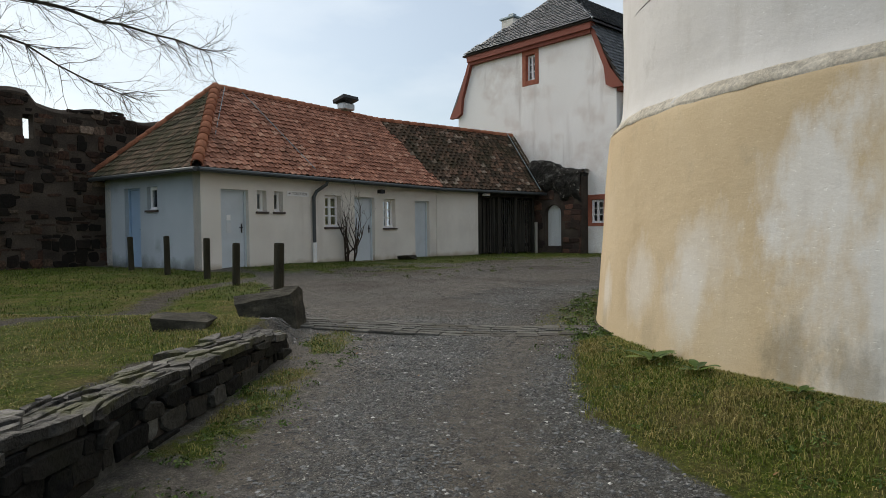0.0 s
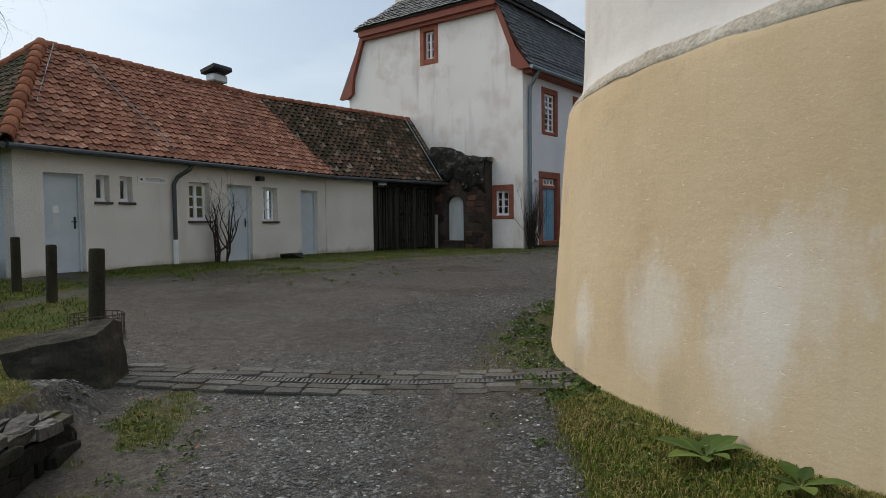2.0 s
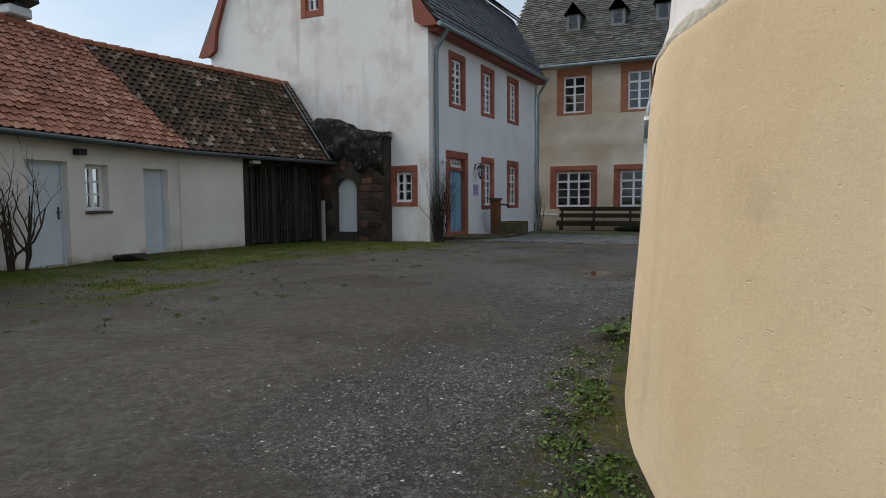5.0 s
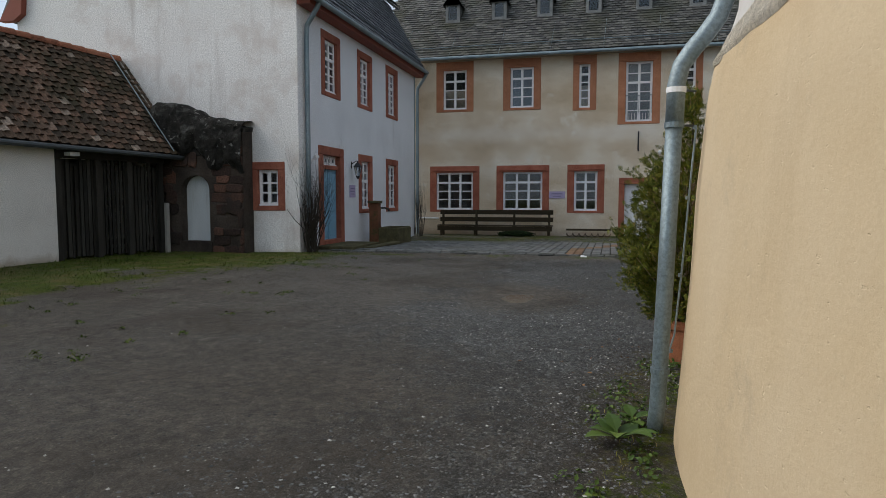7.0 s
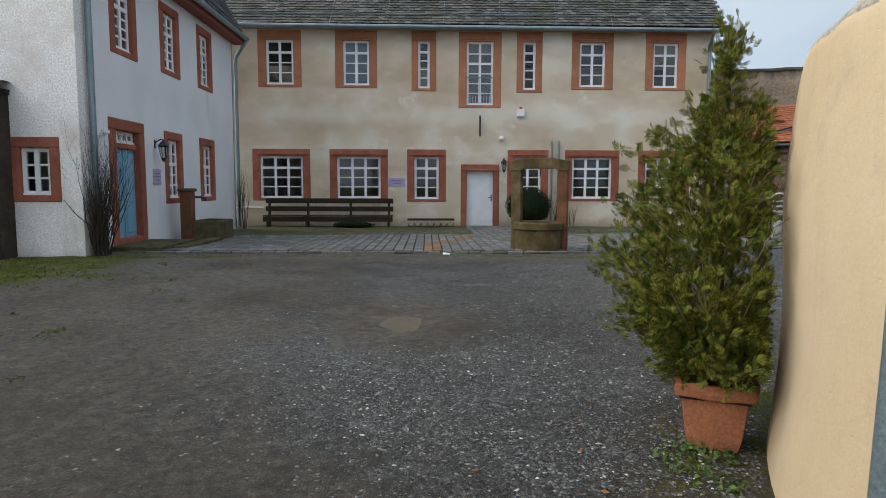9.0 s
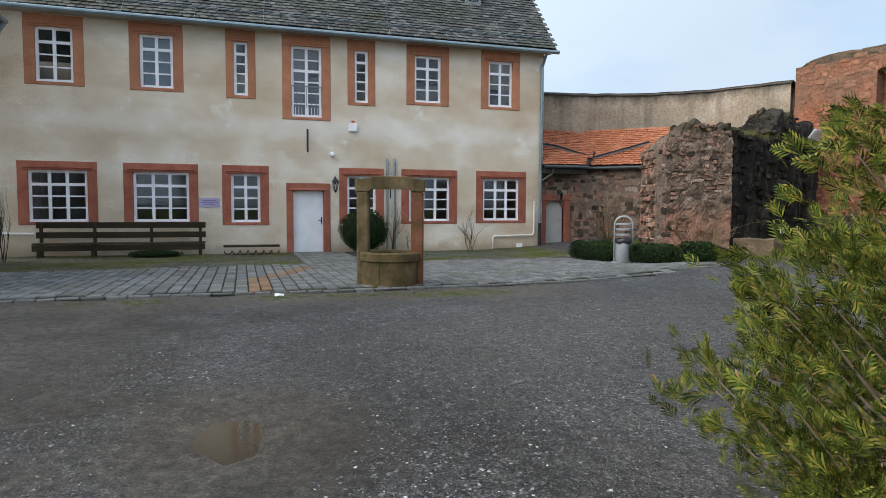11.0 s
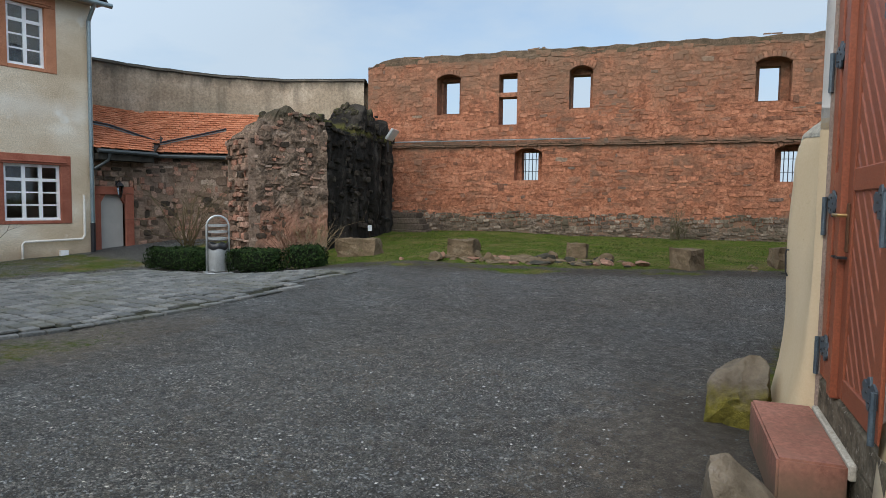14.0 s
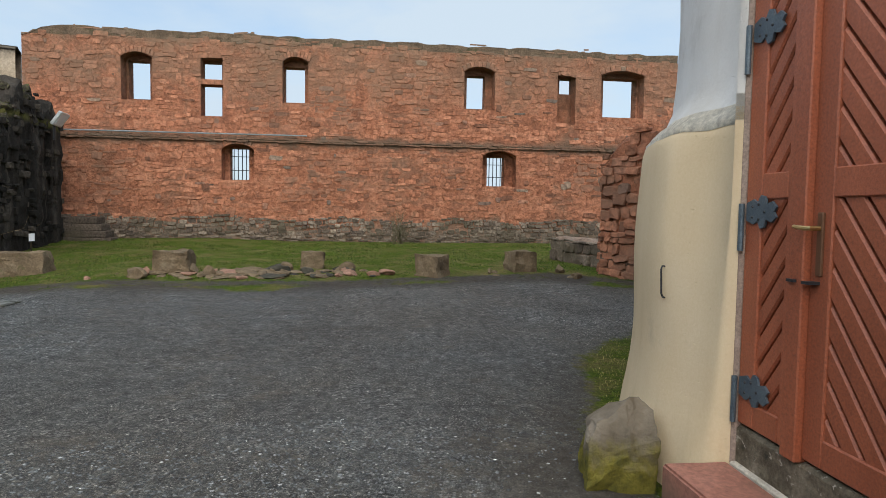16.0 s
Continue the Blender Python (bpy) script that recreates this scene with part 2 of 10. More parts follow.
def wall_with_holes(bm, u0, u1, z0, z1, holes, y0, y1):
    """A wall in the plane of x and z, from y0 to y1 thick, with rectangular holes right through it."""
    us = sorted({u0, u1, *(h[0] for h in holes), *(h[1] for h in holes)})
    zs = sorted({z0, z1, *(h[2] for h in holes), *(h[3] for h in holes)})
    solid = lambda i, k: 0 <= i < len(us) - 1 and 0 <= k < len(zs) - 1 and not any(h[0] - 1e-6 <= us[i] and us[i + 1] <= h[1] + 1e-6 and h[2] - 1e-6 <= zs[k] and zs[k + 1] <= h[3] + 1e-6 for h in holes)
    vs = {}
    def v(i, k, y):
        if (i, k, y) not in vs:
            vs[i, k, y] = bm.verts.new((us[i], y, zs[k]))
        return vs[i, k, y]
    for i in range(len(us) - 1):
        for k in range(len(zs) - 1):
            if not solid(i, k):
                continue
            bm.faces.new((v(i, k, y0), v(i + 1, k, y0), v(i + 1, k + 1, y0), v(i, k + 1, y0)))
            bm.faces.new((v(i, k, y1), v(i, k + 1, y1), v(i + 1, k + 1, y1), v(i + 1, k, y1)))
            for di, dk, a, b in ((-1, 0, (i, k), (i, k + 1)), (1, 0, (i + 1, k), (i + 1, k + 1)), (0, -1, (i, k), (i + 1, k)), (0, 1, (i, k + 1), (i + 1, k + 1))):
                if not solid(i + di, k + dk):
                    bm.faces.new((v(*a, y0), v(*b, y0), v(*b, y1), v(*a, y1)))


def cut(bm, co, no):
    """Cuts away what lies on the side of the plane to which no points, and closes the cut."""
    r = bmesh.ops.bisect_plane(bm, geom=bm.verts[:] + bm.edges[:] + bm.faces[:], plane_co=co, plane_no=no, clear_outer=True)
    es = [e for e in r["geom_cut"] if isinstance(e, bmesh.types.BMEdge)]
    bmesh.ops.holes_fill(bm, edges=es)


def wall_frame(p, q):
    """The frame of a wall that runs from p to q in the plan: x along it, y into the building, z up."""
    d = Vector((q[0] - p[0], q[1] - p[1], 0)).normalized()
    n = Vector((-d.y, d.x, 0))
    return Matrix(((d.x, n.x, 0, p[0]), (d.y, n.y, 0, p[1]), (0, 0, 1, 0), (0, 0, 0, 1)))


# ---- many alike pieces ----
def frac_random(nt):
    """A number of its own for each piece, whether it is an object or one of many in a joined mesh."""
    a = nt.nodes.new("ShaderNodeObjectInfo").outputs["Random"]
    b = nt.nodes.new("ShaderNodeNewGeometry").outputs["Random Per Island"]
    s = nt.nodes.new("ShaderNodeMath")
    s.operation = "ADD"
    nt.links.new(a, s.inputs[0])
    nt.links.new(b, s.inputs[1])
    f = nt.nodes.new("ShaderNodeMath")
    f.operation = "FRACT"
    nt.links.new(s.outputs[0], f.inputs[0])
    return f.outputs[0]


def pieces_mat(name, stops, rough=0.85, grain=45.0, bump=0.4, stain=None, amount=0.4, dist=0.008, bands=()):
    """Colours by piece, with grain over them and a stain in large blotches."""
    m, nt, b = base_mat(name, rough)
    col = ramp_node(nt, frac_random(nt), stops)
    fine = noise_node(nt, grain, 4, 0.65, kind="Position")
    lo, hi = 1 - 0.95 * amount, 1 + 0.95 * amount
    col = mix_node(nt, 1.0, col, ramp_node(nt, fine, [(0.32, (lo, lo, lo)), (0.68, (hi, hi, hi))]), "MULTIPLY")
    if stain:
        s_scale, lo, hi, s_col = stain
        f = ramp_node(nt, noise_node(nt, s_scale, 5, 0.6, kind="Position"), [(lo, (0, 0, 0)), (hi, (1, 1, 1))])
        col = mix_node(nt, f, col, mix_node(nt, 0.75, col, s_col))
    col = crusted(nt, col, bands)
    nt.links.new(col, b.inputs["Base Color"])
    bump_to(nt, b, fine, bump, dist)
    return m


def raw_mesh(name, verts, faces, mat):
    me = bpy.data.meshes.new(name)
    me.from_pydata(verts, [], faces)
    me.materials.append(mat)
    return me


def lay_pieces(name, joined_name, templates, mats, kinds, mat, parent, near):
    """The first near ones become objects of their own, the rest one joined mesh."""
    meshes = [raw_mesh(name, t[0].tolist(), t[1], mat) for t in templates]
    for m, k in list(zip(mats, kinds))[:near]:
        piece(name, meshes[k], parent, Matrix(m.tolist()))
    verts, faces, base = [], [], 0
    for m, k in list(zip(mats, kinds))[near:]:
        tv, tf = templates[k]
        verts.append(tv @ m[:3, :3].T + m[:3, 3])
        faces += [[base + i for i in f] for f in tf]
        base += len(tv)
    if verts:
        ob = new(joined_name, raw_mesh(joined_name, np.concatenate(verts).tolist(), faces, mat))
        ob.parent = parent
        tagged(ob, kind="stuff")


def stone_template(rng):
    """An uneven stone, 1 wide (x), 1 high (z), whose face stands 1 proud of the wall (towards -y)."""
    cut_x, cut_z = rng.uniform(0.06, 0.30, 4), rng.uniform(0.08, 0.34, 4)
    ring = [(-0.5 + cut_x[0], -0.5), (0.5 - cut_x[1], -0.5), (0.5, -0.5 + cut_z[1]), (0.5, 0.5 - cut_z[2]), (0.5 - cut_x[2], 0.5), (-0.5 + cut_x[3], 0.5), (-0.5, 0.5 - cut_z[3]), (-0.5, -0.5 + cut_z[0])]
    ring = [(x + rng.uniform(-0.07, 0.07), z + rng.uniform(-0.09, 0.09)) for x, z in ring]
    back = [(x, 0.4, z) for x, z in ring]
    mid = [(x, -0.62 + rng.uniform(-0.1, 0.1), z) for x, z in ring]
    lean_x, lean_z = rng.uniform(-0.35, 0.35), rng.uniform(-0.3, 0.3)
    front = [(x * rng.uniform(0.84, 0.95), -1 + lean_x * x + lean_z * z + rng.uniform(-0.12, 0.12), z * rng.uniform(0.80, 0.93)) for x, z in ring]
    v = np.array(back + mid + front + [(rng.uniform(-0.15, 0.15), -1.04, rng.uniform(-0.15, 0.15))])
    f = []
    for a in (0, 8):
        f += [[a + k, a + (k + 1) % 8, a + 8 + (k + 1) % 8, a + 8 + k] for k in range(8)]
    f += [[16 + k, 16 + (k + 1) % 8, 24] for k in range(8)]
    return v, f


stone_rng = np.random.default_rng(5)
STONES = [stone_template(stone_rng) for _ in range(12)]


def piece_matrix(x, y, z, sx, sy, sz, turn=0.0):
    c, s = math.cos(turn), math.sin(turn)
    m = np.eye(4)
    m[:3, :3] = np.array([[c, 0, -s], [0, 1, 0], [s, 0, c]]) @ np.diag([sx, sy, sz])
    m[:3, 3] = x, y, z
    return m


def rubble(parent, u0, u1, z0, z1, mat, height=(0.09, 0.18), length=(0.16, 0.42), proud=(0.01, 0.05), holes=(), near=0, near_key=None, seed=1, top=None, y=0.0, gap=0.016, skip=0.0, keep_in=None, wave=0.0):
    """Rough courses of stones over the face of a wall in its parent's frame."""
    rng = np.random.default_rng(seed)
    mats, kinds = [], []
    z = z0
    while z < z1 - 0.04:
        h = min(rng.uniform(*height), z1 - z)
        u = u0 + rng.uniform(-0.2, 0.0)
        while u < u1 - 0.03:
            w = rng.uniform(*length)
            a, b = max(u, u0), min(u + w, u1)
            u += w
            if b - a < 0.05 or rng.random() < skip:
                continue
            k = 1.0
            if rng.random() < 0.12 and z + 1.9 * h < z1:
                k = rng.uniform(1.2, 1.7)
            cx, cz = (a + b) / 2, z + h * k / 2
            if any(a + 0.03 < H[1] and b - 0.03 > H[0] and z + 0.02 < H[3] and z + h * k - 0.02 > H[2] for H in holes):
                continue
            if top is not None and z + h * k > top(cx):
                continue
            if keep_in is not None and not keep_in(cx, cz):
                continue
            mats.append(piece_matrix(cx, y, cz + rng.uniform(-0.012, 0.012) + wave * math.sin(cx * 1.7 + 2.1 * z) + 0.4 * wave * math.sin(cx * 5.3 + 4 * z), b - a - gap, rng.uniform(*proud), h * k - gap, rng.normal(0, 0.05)))
            kinds.append(int(rng.integers(len(STONES))))
        z += h * (0.94 if rng.random() < 0.3 else 1.0)
    order = list(range(len(mats)))
    if near_key:
        order.sort(key=lambda i: near_key(mats[i][0, 3], mats[i][2, 3]))
    lay_pieces("stone", "stonework", STONES, [mats[i] for i in order], [kinds[i] for i in order], mat, parent, near)


def slab_template(points, thick, lift):
    """A tile in the plane of x (across) and y (up the slope), its lower end lifted."""
    n = len(points)
    longest = max(p[1] for p in points)
    up = [(x, y, thick + lift * (1 - y / longest)) for x, y in points]
    lo = [(x, y, lift * (1 - y / longest) - 0.004) for x, y in points]
    f = [list(range(n))] + [[k, k + n, (k + 1) % n + n, (k + 1) % n] for k in range(n)]
    return np.array(up + lo), f


def inside(poly, u, s):
    r = False
    for (x0, y0), (x1, y1) in zip(poly, poly[1:] + poly[:1]):
        if (y0 > s) != (y1 > s) and u < (x1 - x0) * (s - y0) / (y1 - y0) + x0:
            r = not r
    return r


def pan_templates(width, step):
    """Pantiles: a hollow and a hump across, the lower end lifted and thick."""
    out = []
    prof = [(-0.5, 0.016), (-0.32, 0.0), (-0.02, 0.002), (0.2, 0.034), (0.38, 0.034), (0.5, 0.018)]
    for k in range(3):
        lift = 0.030 + 0.008 * k
        v = [(x * width, 0.0, z + lift) for x, z in prof] + [(x * width, step * 1.25, z) for x, z in prof] + [(x * width, 0.004, z + lift - 0.026) for x, z in prof]
        n = len(prof)
        f = [[i, i + 1, n + i + 1, n + i] for i in range(n - 1)] + [[2 * n + i, 2 * n + i + 1, i + 1, i] for i in range(n - 1)]
        out.append((np.array(v), f))
    return out


def tile_field(name, joined_name, parent, origin, u_dir, s_dir, poly, width, step, mat, kind="tail", near=0, near_key=None, seed=2):
    """Rows of tiles over a roof plane; poly is its outline in metres along u_dir and s_dir from origin, in the parent's frame."""
    rng = np.random.default_rng(seed)
    w = width * 0.97
    if kind == "tail":
        shape = [(-0.5 * w, 0.05), (-0.33 * w, 0.014), (0, 0), (0.33 * w, 0.014), (0.5 * w, 0.05), (0.5 * w, step * 1.5), (-0.5 * w, step * 1.5)]
    else:
        shape = [(-0.5 * w, 0.03), (-0.2 * w, 0.0), (0.3 * w, 0.012), (0.5 * w, 0.06), (0.5 * w, step * 1.4), (-0.5 * w, step * 1.4)]
    temps = pan_templates(width, step) if kind == "pan" else [slab_template(shape, 0.016, 0.034 + 0.008 * k) for k in range(3)]
    u_dir, s_dir = Vector(u_dir).normalized(), Vector(s_dir).normalized()
    n_dir = u_dir.cross(s_dir)
    base = np.array([[*u_dir], [*s_dir], [*n_dir]]).T
    us, ss = [p[0] for p in poly], [p[1] for p in poly]
    mats, kinds, row = [], [], 0
    s = min(ss)
    while s < max(ss) - step * 0.3:
        u = min(us) + (width / 2 if row % 2 and kind != "pan" else 0.0)
        while u < max(us) + width / 2:
            if inside(poly, u, s + step * 0.5):
                t = rng.normal(0, 0.012)
                rot = np.array([[math.cos(t), -math.sin(t), 0], [math.sin(t), math.cos(t), 0], [0, 0, 1]])
                m = np.eye(4)
                m[:3, :3] = base @ rot
                off = rng.uniform(-0.004, 0.006)
                m[:3, 3] = np.array(origin) + base @ np.array([u, s + rng.uniform(-0.006, 0.006), off])
                mats.append(m)
                kinds.append(int(rng.integers(3)))
            u += width
        s += step
        row += 1
    order = list(range(len(mats)))
    if near_key:
        order.sort(key=lambda i: near_key(*mats[i][:3, 3]))
    lay_pieces(name, joined_name, temps, [mats[i] for i in order], [kinds[i] for i in order], mat, parent, near)


def tile_quad(name, joined_name, parent, p00, p10, p11, p01, width, step, mat, near=0, near_key=None, seed=7, pan=False):
    """Rows of tiles over a slightly twisted roof surface between four corners: eave from p00 to p10, ridge from p01 to p11."""
    rng = np.random.default_rng(seed)
    w = width * 0.97
    shape = [(-0.5 * w, 0.05), (-0.33 * w, 0.014), (0, 0), (0.33 * w, 0.014), (0.5 * w, 0.05), (0.5 * w, step * 1.5), (-0.5 * w, step * 1.5)]
    temps = pan_templates(width, step) if pan else [slab_template(shape, 0.016, 0.034 + 0.008 * k) for k in range(3)]
    p00, p10, p11, p01 = (np.array(p, float) for p in (p00, p10, p11, p01))
    rows_n = int(round(np.linalg.norm(p01 - p00) / step))
    mats, kinds = [], []
    for r in range(rows_n):
        t = r / rows_n
        a, b = p00 + (p01 - p00) * t, p10 + (p11 - p10) * t
        a2, b2 = p00 + (p01 - p00) * (t + 0.02), p10 + (p11 - p10) * (t + 0.02)
        n = int(np.linalg.norm(b - a) / width)
        for k in range(n + 1):
            q = (k + (0.5 if r % 2 and not pan else 0.0)) / n
            if q > 1:
                continue
            u = (b - a) / np.linalg.norm(b - a)
            s = (a2 + (b2 - a2) * q) - (a + (b - a) * q)
            s = s - u * (s @ u)
            s = s / np.linalg.norm(s)
            m = np.eye(4)
            tw = rng.normal(0, 0.012)
            m[:3, :3] = np.array([u * math.cos(tw) + s * math.sin(tw), s * math.cos(tw) - u * math.sin(tw), np.cross(u, s)]).T
            m[:3, 3] = a + (b - a) * q + np.cross(u, s) * (0.03 + rng.uniform(-0.004, 0.008))
            mats.append(m)
            kinds.append(int(rng.integers(3)))
    lay_pieces(name, joined_name, temps, mats, kinds, mat, parent, near)


def sheet(name, pts, thick, mat, parent, label=""):
    """A flat slab through points in one plane, with its thickness to the back of its winding."""
    bm = bmesh.new()
    p = [Vector(q) for q in pts]
    n = (p[1] - p[0]).cross(p[-1] - p[0]).normalized()
    a, b = [bm.verts.new(q) for q in p], [bm.verts.new(q - n * thick) for q in p]
    bm.faces.new(a)
    bm.faces.new(b[::-1])
    for k in range(len(p)):
        j = (k + 1) % len(p)
        bm.faces.new((a[k], b[k], b[j], a[j]))
    return part(name, bm, mat, parent, label)


def window(parent, u0, u1, z0, z1, stone, side=0.2, head=0.2, sill=0.06, cols=2, rows=4, transom=1, depth=0.14, face=-0.02, y=0.0, curtain=None):
    """A casement window in a wall's frame: white frame with its glazing bars, stone surround, a pane in each light."""
    a, b, lo, hi = u0 + side, u1 - side, z0 + sill, z1 - head
    yf, t = y + depth, 0.08
    bm = bmesh.new()
    wall_with_holes(bm, a, b, lo, hi, [(a + t, b - t, lo + t, hi - t)], yf, yf + 0.07)
    win = part("window", bm, white_paint, parent, "white-painted timber casement with glazing bars")
    cw, rh = (b - a - 2 * t) / cols, (hi - lo - 2 * t) / rows
    for k in range(1, cols):
        x = a + t + k * cw
        box_part("mullion", (x - 0.045, x + 0.045, yf - 0.012, yf + 0.05, lo + t * 0.6, hi - t * 0.6), white_paint, win)
    for k in range(1, rows):
        zz = hi - t - k * rh
        hw = 0.042 if k == transom else 0.021
        box_part("transom" if k == transom else "glazing_bar", (a + t * 0.6, b - t * 0.6, yf - (0.008 if k == transom else -0.008), yf + 0.045, zz - hw, zz + hw), white_paint, win)
    box_part("weather_bar", (a + 0.004, b - 0.004, yf - 0.035, yf + 0.01, lo + 0.004, lo + 0.04), white_paint, win)
    pane_me = None
    for i in range(cols):
        for k in range(rows):
            bm = bmesh.new()
            x, zz = a + t + i * cw, lo + t + k * rh
            bm_box(bm, x + 0.01, x + cw - 0.01, yf + 0.022, yf + 0.026, zz + 0.008, zz + rh - 0.008)
            part("pane", bm, glass, win)
    if stone:
        yb = yf + 0.1
        box_part("jamb", (u0, a, y + face, yb, z0, z1 - head), stone, win, "red sandstone", 0.012)
        box_part("jamb", (b, u1, y + face, yb, z0, z1 - head), stone, win, "red sandstone", 0.012)
        box_part("lintel", (u0, u1, y + face, yb, z1 - head, z1), stone, win, "red sandstone", 0.012)
        if sill > 0.02:
            box_part("sill", (a, b, y + face, yb, z0, lo), stone, win, "red sandstone", 0.012)
    return win


# ---- the lie of the land ----
def smooth_step(a, b, x):
    t = np.clip((x - a) / (b - a), 0, 1)
    return t * t * (3 - 2 * t)


LOW_WALL = ((-3.28, 4.44), (1.54, 8.71))  # face of the low retaining wall, from its near end to its far end


def ground_z(x, y):
    """Height of the ground: the drive climbs to a level court, with a bank on one side and a rising lawn on the other."""
    x, y = np.asarray(x, float), np.asarray(y, float)
    s = ((x + 1.73) + (y - 2.89)) * 0.7071 + 3.0 * np.clip(x - 5.5, 0, 20)
    z = np.interp(s, [-60, -8, 0, 5.5, 7.7, 10, 13, 20], [-0.6, 0.2, 0.5, 0.765, 0.875, 0.965, 1.045, 1.06])
    z = z - 0.012 * np.clip(x - 20, 0, 11) + 0.1 * smooth_step(16, 19, y) * (1 - smooth_step(7, 12, x))
    v = (x - 28.273) * -0.2562 + (y + 9.763) * 0.9666
    near = np.interp(v, [-20, 0, 8.5, 12, 15.5, 17], [0.5, 0.5, 0.42, 0.22, 0.06, 0.03])
    far = np.interp(v, [-20, 0, 5, 9, 10.5], [0.62, 0.62, 0.38, 0.06, 0.0])
    k = smooth_step(20, 24, x)
    z = z + (near * (1 - k) + far * k) * smooth_step(9.5, 11.5, x)
    z = z + np.clip(0.89 - z, 0, 0.4) * (1 - smooth_step(0.15, 1.35, np.hypot(x - 7.857, y - 3.31) - 4.9))
    (ax, ay), (bx, by) = LOW_WALL
    n = math.hypot(bx - ax, by - ay)
    along = ((x - ax) * (bx - ax) + (y - ay) * (by - ay)) / n
    left = ((y - ay) * (bx - ax) - (x - ax) * (by - ay)) / n
    bank = 1.08 + 0.005 * np.clip(left, 0, 20)
    up = smooth_step(0.10, 0.28, left) * (1 - smooth_step(n + 0.2, n + 2.4, along)) * (1 - smooth_step(9, 14, left))
    px, py = x - 2.42, y - 9.92
    t = np.clip(px * 0.5355 - py * 0.8446, 0, 3.6)
    up = up * smooth_step(0.35, 0.95, np.hypot(px - t * 0.5355, py + t * 0.8446))
    return np.where(up > 0, z + (np.maximum(bank, z) - z) * up, z)


def gz(x, y):
    return float(ground_z(x, y))


def value_noise(x, y, scale, seed=0):
    """Smooth noise between 0 and 1 over the plan."""
    rng = np.random.default_rng(seed)
    tab = rng.random((64, 64))
    u, v = np.asarray(x) * scale, np.asarray(y) * scale
    i, k = np.floor(u).astype(int), np.floor(v).astype(int)
    a, b = u - i, v - k
    a, b = a * a * (3 - 2 * a), b * b * (3 - 2 * b)
    g = lambda p, q: tab[p % 64, q % 64]
    return (g(i, k) * (1 - a) + g(i + 1, k) * a) * (1 - b) + (g(i, k + 1) * (1 - a) + g(i + 1, k + 1) * a) * b


def bank_side(x, y):
    (ax, ay), (bx, by) = LOW_WALL
    n = math.hypot(bx - ax, by - ay)
    return ((x - ax) * (bx - ax) + (y - ay) * (by - ay)) / n, ((y - ay) * (bx - ax) - (x - ax) * (by - ay)) / n, n


